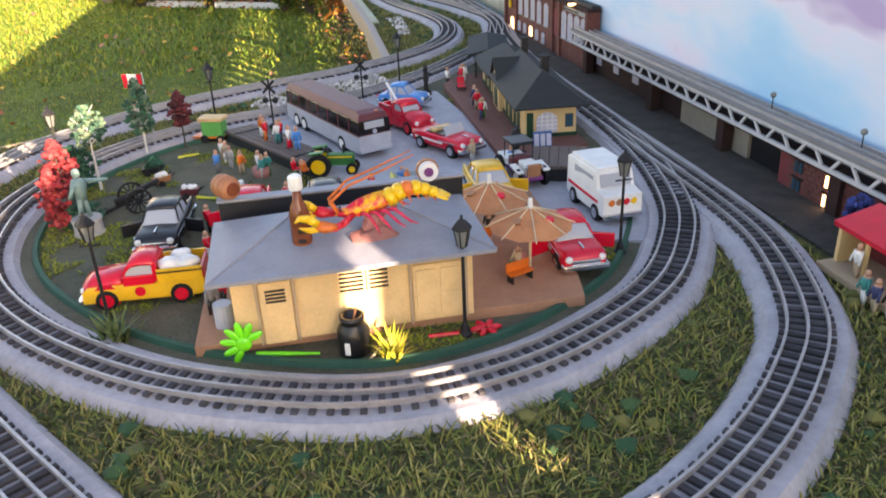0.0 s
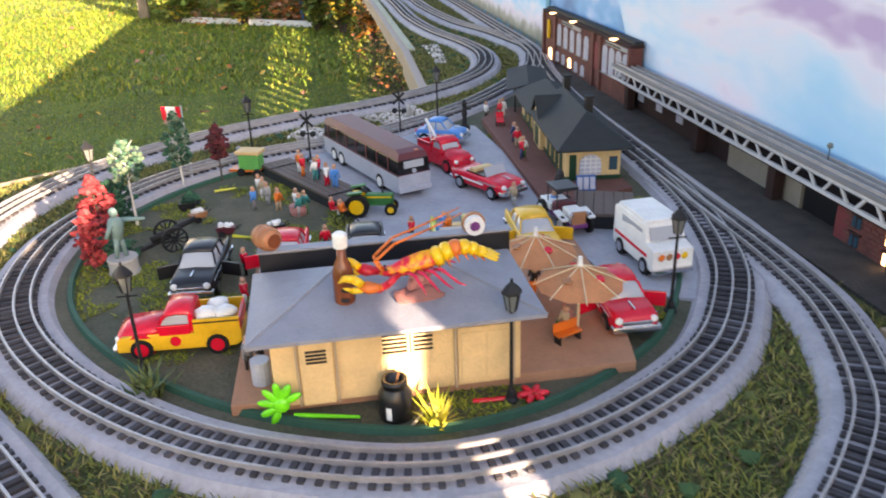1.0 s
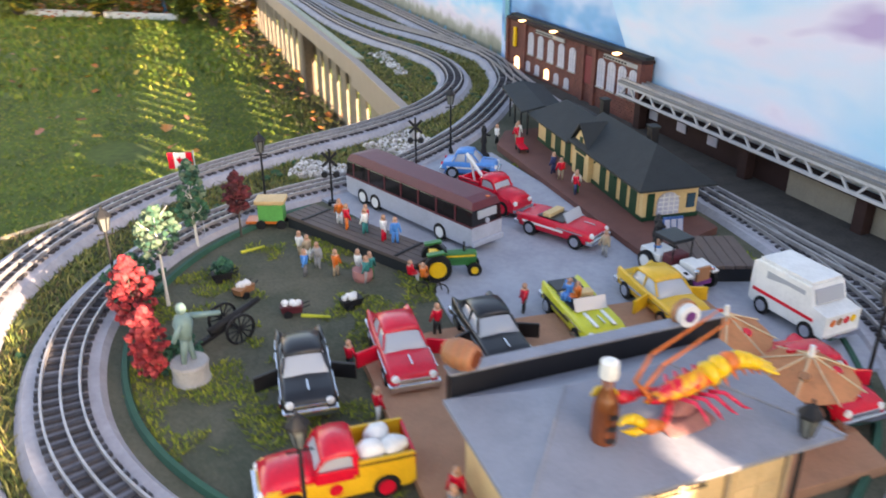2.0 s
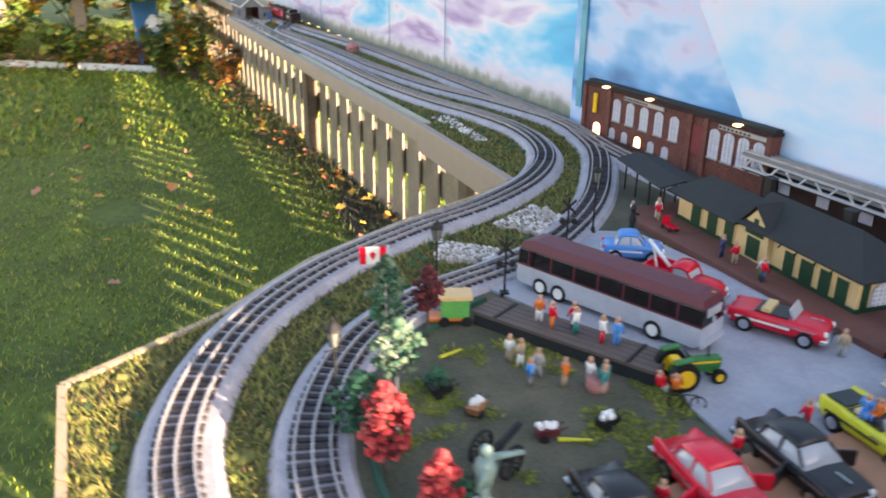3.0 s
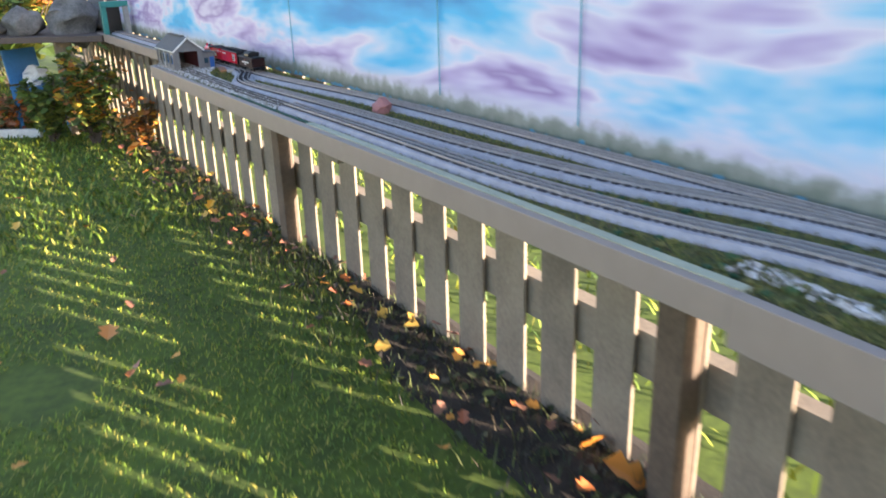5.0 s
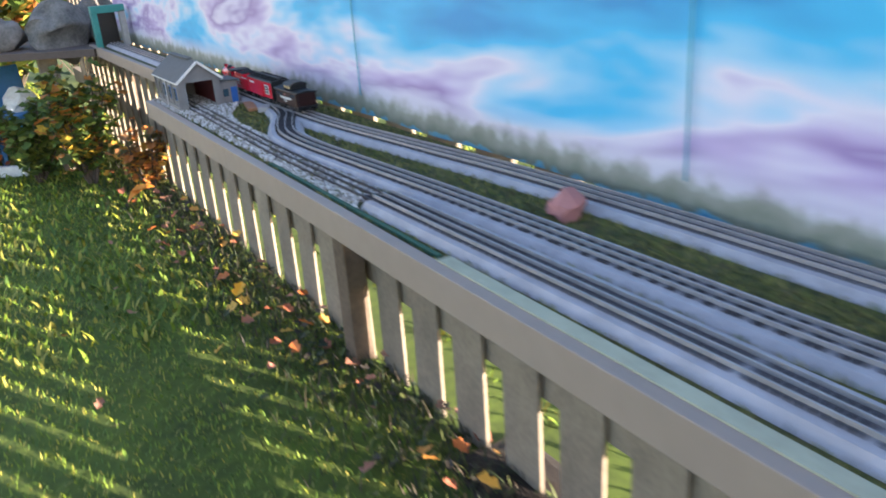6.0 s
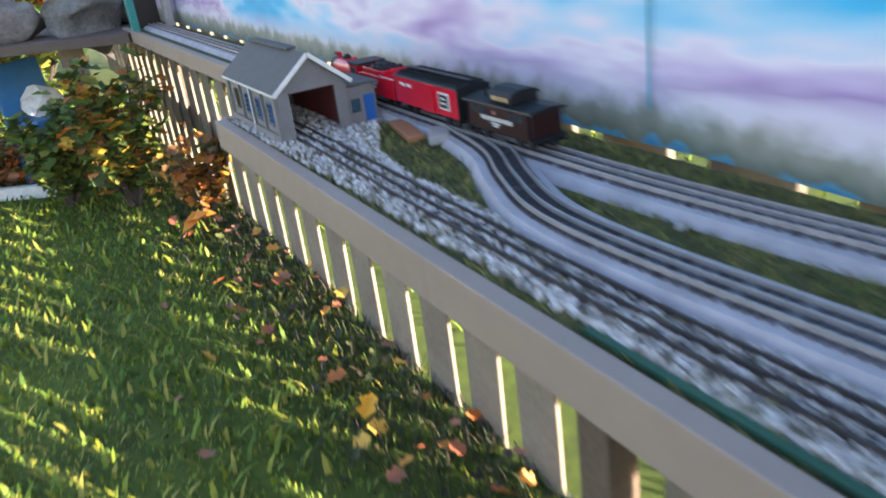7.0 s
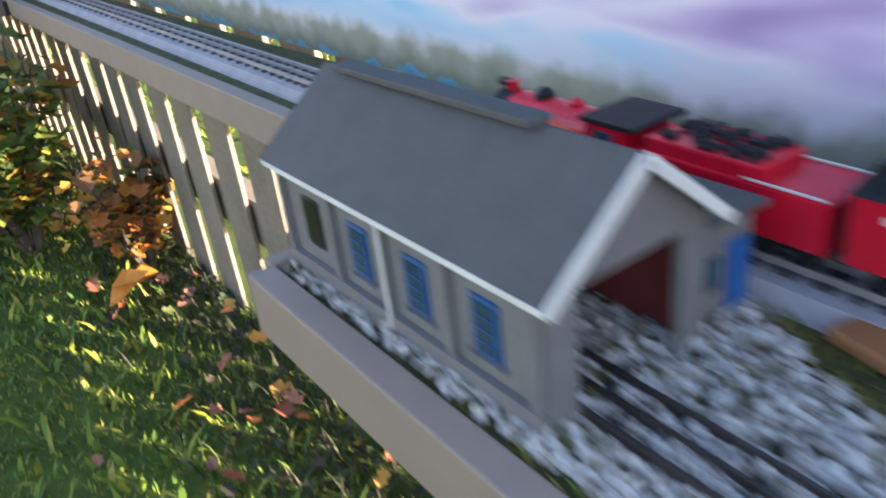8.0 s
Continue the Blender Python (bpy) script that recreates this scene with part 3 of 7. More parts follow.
while len(tuft) < 85000:
    y = rng.uniform(0.14, 5.0)
    x = rng.uniform(-0.405, 0.625)
    if inside(top_outline, x, y) and not inside(LOOP, x, y) and away(x, y) > 0.036 and not inside(GRAVEL, x, y) and not (x > 0.545 and y < 1.95):
        if y < 2.0 or rng.random() < 0.45:
            tuft.append((x, y, T - 0.003))
while len(sparse) < 22000:
    y, x = rng.uniform(0.52, 1.3), rng.uniform(-0.22, 0.47)
    if inside(LOOP, x, y) and away(x, y) > 0.05 and not inside(PAVE, x, y) and not inside(PATIO, x, y) and noise.noise(Vector((x * 14, y * 14, 0))) + 0.5 * noise.noise(Vector((x * 40, y * 40, 5))) > 0.12:
        sparse.append((x, y, T - 0.001))
v_, f_ = blades(tuft, 0.0070, 0.0008, 1.7)
pieces("scenic_turf", v_, f_, "moss", "olive and straw coloured fibre turf between the tracks", "turf")
v_, f_ = blades(sparse, 0.0042, 0.0009, 1.5)
M["moss2"] = island_material("moss_fibres", [(0.15, 0.19, 0.015), (0.24, 0.27, 0.02), (0.09, 0.13, 0.015), (0.32, 0.31, 0.03), (0.12, 0.13, 0.03)], 0.9)
pieces("scenic_moss", v_, f_, "moss2", "yellow-green moss patches on dark model ground", "moss")
clumps = bmesh.new()
for _ in range(420):
    while True:
        x, y = rng.uniform(-0.4, 0.6), rng.uniform(0.15, 2.6)
        if inside(top_outline, x, y) and not inside(LOOP, x, y) and 0.04 < away(x, y) and not (x > 0.545 and y < 1.95):
            break
    ball(clumps, (x, y, T), rng.uniform(0.003, 0.009), (1, 1, 0.7), 1, 0.5)
M["clump"] = island_material("foliage_clumps", [(0.04, 0.09, 0.03), (0.10, 0.11, 0.03), (0.02, 0.07, 0.03), (0.17, 0.15, 0.04)], 0.95)
tagged(part("foliage_clumps", clumps, "clump"), "dark green foam foliage clumps beside the tracks", "foliage", kind="stuff")

tagged(part("dark_ballast", slab(bmesh.new(), [(0.552, 0.2), (0.63, 0.2), (0.63, 1.9), (0.575, 1.7), (0.552, 1.2)], T - 0.0015, T + 0.002), "darkballast"), "dark cinder strip along the back wall", "ballast", kind="structure")
part("loop_ground", slab(bmesh.new(), LOOP, T - 0.0019, T + 0.001), "felt", shelf, "dark mottled ground inside the loop")
tagged(part("pavement", slab(bmesh.new(), PAVE, T + 0.001, T + 0.004), "pave"), "smooth light grey car park paving", "pavement", kind="structure")
tagged(part("patio", slab(bmesh.new(), PATIO, T + 0.001, T + 0.010), "terracotta"), "terracotta coloured patio board under the diner", "patio", kind="structure")
line_in = [(q, d) for q, d in spline(INNER, 0.012) if q.y < 1.28 and not (q.x > 0.4 and q.y > 0.8)]
part("green_edging", sweep(bmesh.new(), line_in, [(0.052, T), (0.050, T + 0.006), (0.046, T + 0.006), (0.044, T)]), "green_edge", shelf, "dark green foam edging")


def chips_on(poly, count, size, label, lift=0.0):
    x0, x1, y0, y1 = min(p[0] for p in poly), max(p[0] for p in poly), min(p[1] for p in poly), max(p[1] for p in poly)
    verts, faces = [], []
    n = 0
    while n < count:
        x, y = rng.uniform(x0, x1), rng.uniform(y0, y1)
        if not inside(poly, x, y) or away(x, y) < 0.038 and lift == 0.0:
            continue
        n += 1
        m = Matrix.Translation((x, y, T + lift + size * 0.25)) @ Euler(tuple(rng.uniform(0, 6.28, 3))).to_matrix().to_4x4() @ Matrix.Diagonal((size * rng.uniform(0.5, 1.4), size * rng.uniform(0.5, 1.1), size * rng.uniform(0.3, 0.8), 1))
        k = len(verts)
        for q in ((-1, -0.8, -1), (1, -1, -0.8), (0.9, 1, -1), (-1, 0.9, -0.9), (-0.6, -0.5, 1), (0.7, -0.6, 0.8), (0.5, 0.7, 1), (-0.7, 0.5, 0.9)):
            verts.append(tuple(m @ (Vector(q) * 0.5)))
        faces += [(k + a, k + b, k + c, k + d) for a, b, c, d in ((0, 3, 2, 1), (4, 5, 6, 7), (0, 1, 5, 4), (1, 2, 6, 5), (2, 3, 7, 6), (3, 0, 4, 7))]
    pieces("gravel", verts, faces, "stones", label, "gravel")


M["stones"] = island_material("pale_stones", [(0.55, 0.52, 0.50), (0.36, 0.33, 0.31), (0.62, 0.60, 0.58), (0.22, 0.20, 0.18), (0.48, 0.43, 0.40), (0.70, 0.68, 0.66), (0.16, 0.15, 0.08)], 0.9)
PAD1 = [(0.055, 1.418), (0.025, 1.36), (0.085, 1.333), (0.12, 1.352)]
PAD2 = [(0.25, 1.505), (0.16, 1.452), (0.20, 1.395), (0.265, 1.435)]
for poly in (PAD1, PAD2):
    tagged(part("gravel_pad", slab(bmesh.new(), poly, T - 0.001, T + 0.005), "chips"), "white stone chip pad between the tracks", "pad", kind="structure")
    chips_on(poly, 500, 0.006, "white stone chips on a pad", 0.004)
chips_on(GRAVEL, 6200, 0.0060, "white and grey gravel around the yard track", 0.0)
chips_on([(0.36, 1.9), (0.38, 1.9), (0.40, 2.15), (0.36, 2.15)], 160, 0.007, "white gravel by the curve", 0.0011)
# ---- vehicles ----
def wheels(th, xs, half, r, hub="chrome", width=0.008, z=None):
    for x in xs:
        for s in (-1, 1):
            w = part("wheel", cyl(bmesh.new(), (x, s * half - width / 2, r if z is None else z), (x, s * half + width / 2, r if z is None else z), r, seg=14), "tyre", th, "black tyre")
            part("hub", cyl(bmesh.new(), (x, s * (half + width * 0.5 - 0.001), r if z is None else z), (x, s * (half + width * 0.5 + 0.0008), r if z is None else z), r * 0.62, seg=12), hub, w)


def shaped(outline, width, tuck=0.86, waist=0.5, bevel=0.0012):
    """A body from its side outline; the upper part leans inwards."""
    bm = extrude_side(bmesh.new(), outline, -width / 2, width / 2)
    top = max(z for x, z in outline)
    for v in bm.verts:
        if v.co.z > top * waist:
            v.co.y *= 1 - (1 - tuck) * (v.co.z / top - waist) / (1 - waist)
    bmesh.ops.bevel(bm, geom=[e for e in bm.edges if abs(e.verts[0].co.y - e.verts[1].co.y) < 1e-5], offset=bevel, segments=2, affect="EDGES", profile=0.6)
    return bm


def loft(sections):
    """A smooth shell through half profiles of (y, z), mirrored across y, from back to front."""
    bm = bmesh.new()
    rings = []
    for x, prof in sections:
        full = [(-y, z) for y, z in prof] + [(y, z) for y, z in prof[::-1] if y > 0]
        rings.append([bm.verts.new((x, y, z)) for y, z in full])
    k = len(rings[0])
    for p, q in zip(rings, rings[1:]):
        for i in range(k):
            bm.faces.new((p[i], p[(i + 1) % k], q[(i + 1) % k], q[i]))
    bm.faces.new(rings[0][::-1])
    bm.faces.new(rings[-1])
    bmesh.ops.recalc_face_normals(bm, faces=bm.faces)
    return bm


def sedan(label, paint, x, y, heading, L=0.105, W=0.042, roof=None, open_top=False, door=False, trim=None, z=T + 0.004, group="toy cars", fins=True):
    """A 1950s toy car: rounded finned body, cabin with wrapped glass, chrome bumpers and lamps. It faces +x."""
    th = thing("toy_car", label, "toy car", (x, y, z), heading, group)
    h, w = L / 2, W / 2
    f = 0.0045 if fins else 0.0

    def ring(u, wide, edge, deck, low=0.0065):
        return (u * h, [(wide * w * 0.80, low), (wide * w * 0.97, low + 0.003), (wide * w, 0.0145), (wide * w * 0.97, edge - 0.002), (wide * w * 0.90, edge), (wide * w * 0.78, (edge + deck) / 2), (wide * w * 0.60, deck), (0, deck + 0.0008)])

    part("body", loft([ring(-1.0, 0.90, 0.0205 + f, 0.0195, 0.010), ring(-0.95, 0.95, 0.0225 + f, 0.0215), ring(-0.70, 0.99, 0.0232 + f * 0.8, 0.0230), ring(-0.40, 1.0, 0.0238 + f * 0.3, 0.0238), ring(0.05, 0.98, 0.0235, 0.0238), ring(0.40, 0.98, 0.0238, 0.0242), ring(0.75, 0.99, 0.0232, 0.0240), ring(0.93, 0.95, 0.0218, 0.0222), ring(1.0, 0.88, 0.0185, 0.0190, 0.009)]), paint, th, smooth=True)
    if open_top:
        part("cockpit", box(bmesh.new(), (-0.006, 0, 0.0246), (0.034, W * 0.74, 0.0014)), "black", th, "black open cockpit")
        part("seat", box(bmesh.new(), (-0.012, 0, 0.0265), (0.010, W * 0.70, 0.006), bevel=0.001), "cream", th)
        if paint == "lime":
            part("boot_lid", box(bmesh.new(), (-h * 0.74, 0, 0.0242), (L * 0.22, W * 0.66, 0.0022), bevel=0.001), "black", th, "black boot lid")
        part("windscreen", box(bmesh.new(), (0.014, 0, 0.0305), (0.0015, W * 0.74, 0.012), ry=-30), "glass", th)
        for q in (-0.2, 0.2) if paint == "lime" else ():
            part("hood_stripe", box(bmesh.new(), (h * 0.66, q * W, 0.0250), (L * 0.26, 0.003, 0.0012)), "white", th, "white bonnet stripe")
    else:
        def pane(u, top, wide):
            return (u * h, [(0.86 * w, 0.0225), (0.85 * w, 0.0240), (wide * w, max(0.0242, top - 0.0015)), (wide * w * 0.85, max(0.0243, top)), (0, max(0.0244, top + 0.0006))])
        part("window", loft([pane(-0.64, 0.0242, 0.80), pane(-0.46, 0.0335, 0.72), pane(-0.38, 0.0355, 0.70), pane(0.06, 0.0362, 0.70), pane(0.16, 0.0340, 0.71), pane(0.40, 0.0242, 0.80)]), "glass", th, "wrapped window glass", smooth=True)

        def crown(u, top, wide):
            return (u * h, [(wide * w * 0.96, top - 0.0034), (wide * w, top - 0.0022), (wide * w * 0.92, top), (wide * w * 0.5, top + 0.0012), (0, top + 0.0015)])
        part("roof", loft([crown(-0.53, 0.0335, 0.70), crown(-0.44, 0.0368, 0.74), crown(-0.15, 0.0384, 0.75), crown(0.08, 0.0378, 0.74), crown(0.15, 0.0362, 0.71)]), roof or paint, th, smooth=True)
        for s in (-1, 1):
            for q, l in ((-h * 0.50, 24), (-h * 0.12, 0), (h * 0.25, -44)):
                part("pillar", box(bmesh.new(), (q, s * w * 0.79, 0.0295), (0.0016, 0.0016, 0.013), ry=l, rx=s * 12), roof or paint, th)
    for s in (-1, 1):
        part("bumper", box(bmesh.new(), (s * (h + 0.0012), 0, 0.0115), (0.0045, W * 0.97, 0.0058), bevel=0.0015), "chrome", th, "chrome bumper")
        for q in (-0.42, 0.42):
            part("bumper_end", box(bmesh.new(), (s * (h - 0.001), q * W * 1.12, 0.0115), (0.008, 0.0026, 0.0050), bevel=0.001), "chrome", th)
        part("headlight", ball(bmesh.new(), (h - 0.0015, s * W * 0.36, 0.0182), 0.0036, (0.7, 1, 1), 2), "white", th, smooth=True)
        part("tail_light", cyl(bmesh.new(), (-h - 0.001, s * W * 0.39, 0.0205), (-h + 0.002, s * W * 0.39, 0.0205), 0.0022, seg=8), "lobred", th)
        part("trim_strip", box(bmesh.new(), (-h * 0.25, s * (W / 2 + 0.0001), 0.0160), (L * 0.55, 0.0008, 0.0022)), trim or "chrome", th)
        part("side_moulding", box(bmesh.new(), (h * 0.46, s * (W / 2 - 0.0001), 0.0190), (L * 0.34, 0.0008, 0.0012)), "chrome", th)
    part("grille", box(bmesh.new(), (h + 0.0002, 0, 0.0160), (0.0022, W * 0.62, 0.0045), bevel=0.0008), "chrome", th)
    part("bonnet_ornament", box(bmesh.new(), (h * 0.72, 0, 0.0258), (0.014, 0.0012, 0.0014)), "chrome", th)
    if door:
        for s in (-1, 1):
            d = part("open_door", box(bmesh.new(), (0.010, s * (W / 2 + 0.0095), 0.0165), (0.0026, 0.021, 0.014), rz=s * -24, bevel=0.0009), paint, th, "door standing open")
            part("door_lining", box(bmesh.new(), (0.0082, s * (W / 2 + 0.0090), 0.0165), (0.0010, 0.016, 0.010), rz=s * -24), "stone", d)
    wheels(th, (-h * 0.60, h * 0.62), W / 2 - 0.0028, 0.0088, width=0.007)
    return th


sedan("glossy black toy sedan with its door open", "black", -0.052, 0.850, -96, 0.104, door=True)
sedan("glossy red toy coupe with its door open", "red", 0.031, 0.856, -95, 0.106, door=True)
sedan("glossy black toy sedan with raised fins", "black", 0.112, 0.852, -93, 0.106, door=True)
sedan("lime and black open toy convertible with figures", "lime", 0.204, 0.855, -93, 0.098, open_top=True, trim="black")
sedan("yellow toy taxi with an open door", "yellow", 0.290, 0.855, -91, 0.102, door=True)
sedan("red toy sedan with both doors open", "red", 0.322, 0.695, -91, 0.098, door=True, trim="white")
sedan("red and white toy sports car with low body", "red", 0.282, 1.040, -62, 0.100, 0.042, open_top=True, trim="white", fins=False)
sedan("sky blue toy police car with a white door", "blue", 0.262, 1.268, -32, 0.075, 0.034, trim="white", fins=False)

def pickup(label, x, y, heading, crane=False, L=0.102, W=0.04, upper="red", lower="yellow", z=T + 0.001):
    th = thing("toy_truck", label, "toy truck", (x, y, z), heading, "toy cars")
    h = L / 2
    part("body", shaped([(-h, 0.010), (-h, 0.022), (h * 0.1, 0.0225), (h * 0.9, 0.0225), (h, 0.018), (h, 0.008), (-h * 0.9, 0.007)], W, 0.95, 0.5), lower, th)
    q_ = W / 2
    part("bonnet", loft([(u * h, [(q_ * 0.88, 0.0200), (q_ * 0.86, t_ - 0.005), (q_ * 0.66, t_ - 0.001), (0, t_)]) for u, t_ in ((0.28, 0.0300), (0.5, 0.0300), (0.85, 0.0285), (0.99, 0.0245))]), upper, th, "rounded bonnet", smooth=True)
    part("window", shaped([(-h * 0.20, 0.0225), (-h * 0.18, 0.037), (h * 0.20, 0.037), (h * 0.36, 0.0245)], W * 0.86, 0.85, 0.6), "glass", th)
    part("cab", loft([(u * h, [(q_ * 0.84, t_ - 0.0056), (q_ * 0.86, t_ - 0.004), (q_ * 0.76, t_ - 0.0012), (0, t_)]) for u, t_ in ((-0.25, 0.0395), (-0.20, 0.0430), (0.0, 0.0442), (0.16, 0.0428), (0.22, 0.0395))]), upper, th, "rounded cab roof", smooth=True)
    for s in (-1, 1):
        part("cab_door", box(bmesh.new(), (h * 0.06, s * q_ * 0.93, 0.0255), (h * 0.50, 0.0020, 0.009), bevel=0.0006), upper, th)
        part("windscreen_post", box(bmesh.new(), (h * 0.27, s * q_ * 0.80, 0.032), (0.0018, 0.0018, 0.015), ry=-28), upper, th)
        part("front_fender", cyl(bmesh.new(), (h * 0.62, s * q_ * 0.80, 0.0125), (h * 0.62, s * q_ * 0.96, 0.0125), 0.0125, 0.0115, 14), upper, th)
    part("cab_back", box(bmesh.new(), (-h * 0.22, 0, 0.030), (0.004, W * 0.86, 0.016)), upper, th)
    for s in (-1, 1):
        part("bed_side", box(bmesh.new(), (-h * 0.62, s * W * 0.46, 0.027), (L * 0.37, 0.002, 0.013)), lower, th)
        part("bed_rail", box(bmesh.new(), (-h * 0.62, s * W * 0.475, 0.0305), (L * 0.37, 0.001, 0.0015)), "black", th)
        part("fender", cyl(bmesh.new(), (-h * 0.6, s * W * 0.40, 0.012), (-h * 0.6, s * W * 0.485, 0.012), 0.012, 0.011, 12), lower, th)
        part("headlight", ball(bmesh.new(), (h * 0.98, s * W * 0.36, 0.019), 0.0035, sub=1), "white", th)
        part("badge", cyl(bmesh.new(), (h * 0.06, s * (W / 2), 0.0155), (h * 0.06, s * (W / 2 + 0.0006), 0.0155), 0.0045, seg=14), "red", th, "round red door badge")
    part("tailgate", box(bmesh.new(), (-h * 0.985, 0, 0.026), (0.002, W * 0.9, 0.012)), upper, th)
    part("bumper", box(bmesh.new(), (h + 0.002, 0, 0.011), (0.004, W, 0.004), bevel=0.001), "chrome", th)
    if crane:
        part("crane_arm", cyl(bmesh.new(), (-h * 0.3, 0, 0.028), (-h * 1.05, 0, 0.058), 0.0022), "white", th, "white crane arm")
        part("crane_brace", cyl(bmesh.new(), (-h * 0.75, 0, 0.026), (-h * 0.9, 0, 0.052), 0.0015), "white", th)
    else:
        for k, (dx, dy) in enumerate(((-0.6, -0.2), (-0.75, 0.2), (-0.45, 0.2))):
            part("sack", ball(bmesh.new(), (h * dx, W * dy, 0.033), 0.009, (1.1, 0.9, 0.75), 2, 0.25), "white", th, "white sack in the bed", smooth=True)
    wheels(th, (-h * 0.6, h * 0.62), W / 2 - 0.003, 0.0095, "red", 0.007)


pickup("red and yellow toy pickup truck loaded with sacks", -0.055, 0.728, 177)
pickup("small red toy tow truck with white crane", 0.247, 1.152, -66, True, 0.092, 0.036, "red", "red", T + 0.004)


def bus():
    th = thing("toy_bus", "maroon and silver toy coach bus on the paving", "toy bus", (0.146, 1.148, T + 0.004), -69)
    L, W = 0.236, 0.046
    h = L / 2
    part("lower_body", shaped([(-h, 0.010), (-h, 0.031), (h, 0.031), (h, 0.012), (h * 0.94, 0.007), (-h * 0.94, 0.007)], W, 1.0, 0.9), "silver", th, "silver lower body")
    part("window_band", shaped([(-h * 0.995, 0.031), (-h * 0.985, 0.050), (h * 0.985, 0.050), (h * 0.995, 0.031)], W * 0.985, 0.94, 0.55), "glass_dark", th, "dark window band")
    part("roof", shaped([(-h * 0.985, 0.050), (-h * 0.96, 0.058), (-h * 0.85, 0.0605), (h * 0.85, 0.0605), (h * 0.96, 0.058), (h * 0.985, 0.050)], W * 0.94, 0.78, 0.83), "maroon", th, "maroon roof")
    for k in range(7):
        for s in (-1, 1):
            part("window_post", box(bmesh.new(), (-h * 0.86 + k * L * 0.135, s * W * 0.479, 0.0405), (0.002, 0.001, 0.018)), "maroon", th)
    part("skirt_stripe", box(bmesh.new(), (0, 0, 0.0312), (L * 0.998, W * 1.004, 0.002)), "maroon", th)
    part("rear_window", box(bmesh.new(), (h * 0.992, 0, 0.044), (0.002, W * 0.6, 0.009)), "glass", th)
    part("rear_badge", cyl(bmesh.new(), (h * 0.992, 0, 0.035), (h + 0.0008, 0, 0.035), 0.003), "silver", th)
    part("roof_lamp", box(bmesh.new(), (h * 0.93, 0.008, 0.0585), (0.003, 0.004, 0.002)), "orange", th)
    part("bumper", box(bmesh.new(), (h + 0.001, 0, 0.012), (0.004, W, 0.006), bevel=0.001), "silver", th)
    wheels(th, (-h * 0.70, -h * 0.48, h * 0.55), W / 2 - 0.003, 0.0105, "white", 0.007)


M["glass_dark"] = material("smoked_glass", (0.014, 0.012, 0.013), 0.12)
bus()


def van():
    th = thing("toy_van", "white toy ice cream van with fruit pictures", "toy van", (0.395, 0.790, T + 0.004), -86, "toy cars")
    L, W = 0.088, 0.042
    h = L / 2
    part("body", shaped([(-h, 0.010), (-h, 0.048), (-h * 0.9, 0.051), (h * 0.5, 0.051), (h * 0.62, 0.034), (h, 0.031), (h, 0.009), (-h * 0.9, 0.008)], W, 0.94, 0.5, 0.002), "white", th)
    part("roof", box(bmesh.new(), (-h * 0.2, 0, 0.0525), (L * 0.68, W * 0.86, 0.003), bevel=0.001), "white", th)
    part("windscreen", box(bmesh.new(), (h * 0.59, 0, 0.0415), (0.0015, W * 0.78, 0.013), ry=-19), "glass", th)
    for s in (-1, 1):
        part("window", box(bmesh.new(), (-h * 0.1, s * W * 0.468, 0.039), (L * 0.5, 0.0012, 0.011)), "glass", th)
        part("stripe", box(bmesh.new(), (-h * 0.1, s * W * 0.5, 0.022), (L * 0.8, 0.0008, 0.003)), "plasticred", th)
    for k in range(4):
        part("fruit_picture", ball(bmesh.new(), (h + 0.0002, -0.012 + k * 0.008, 0.024), 0.004, (0.15, 1, 1), 1), ("orange", "wood", "lobred", "lobyellow")[k], th)
    part("bumper", box(bmesh.new(), (h + 0.001, 0, 0.010), (0.004, W, 0.005), bevel=0.001), "chrome", th)
    wheels(th, (-h * 0.6, h * 0.58), W / 2 - 0.003, 0.009, width=0.007)


van()


def antique():
    th = thing("antique_car", "maroon and white antique toy truck with spoked wheels", "toy car", (0.341, 0.905, T + 0.004), -84, "toy cars")
    part("chassis", box(bmesh.new(), (0, 0, 0.012), (0.078, 0.022, 0.005), bevel=0.001), "purple", th)
    part("bonnet", box(bmesh.new(), (0.024, 0, 0.021), (0.024, 0.017, 0.014), bevel=0.002), "white", th)
    part("radiator", box(bmesh.new(), (0.037, 0, 0.021), (0.003, 0.016, 0.015)), "wood", th)
    part("seat", box(bmesh.new(), (-0.002, 0, 0.022), (0.014, 0.024, 0.012), bevel=0.002), "maroon", th)
    part("load_bed", box(bmesh.new(), (-0.026, 0, 0.019), (0.030, 0.026, 0.008), bevel=0.001), "white", th)
    part("canopy", box(bmesh.new(), (-0.008, 0, 0.044), (0.030, 0.027, 0.004), bevel=0.001), "black", th, "black folding canopy")
    for s in (-1, 1):
        for q in (-0.02, 0.006):
            part("canopy_post", cyl(bmesh.new(), (q, s * 0.012, 0.024), (q, s * 0.012, 0.043), 0.0008, seg=6), "iron", th)
        part("fender", box(bmesh.new(), (0.026, s * 0.016, 0.022), (0.024, 0.008, 0.002), ry=8), "white", th)
        part("lamp", ball(bmesh.new(), (0.039, s * 0.010, 0.026), 0.003, sub=1), "chrome", th)
    wheels(th, (-0.027, 0.029), 0.016, 0.0115, "white", 0.004)


antique()


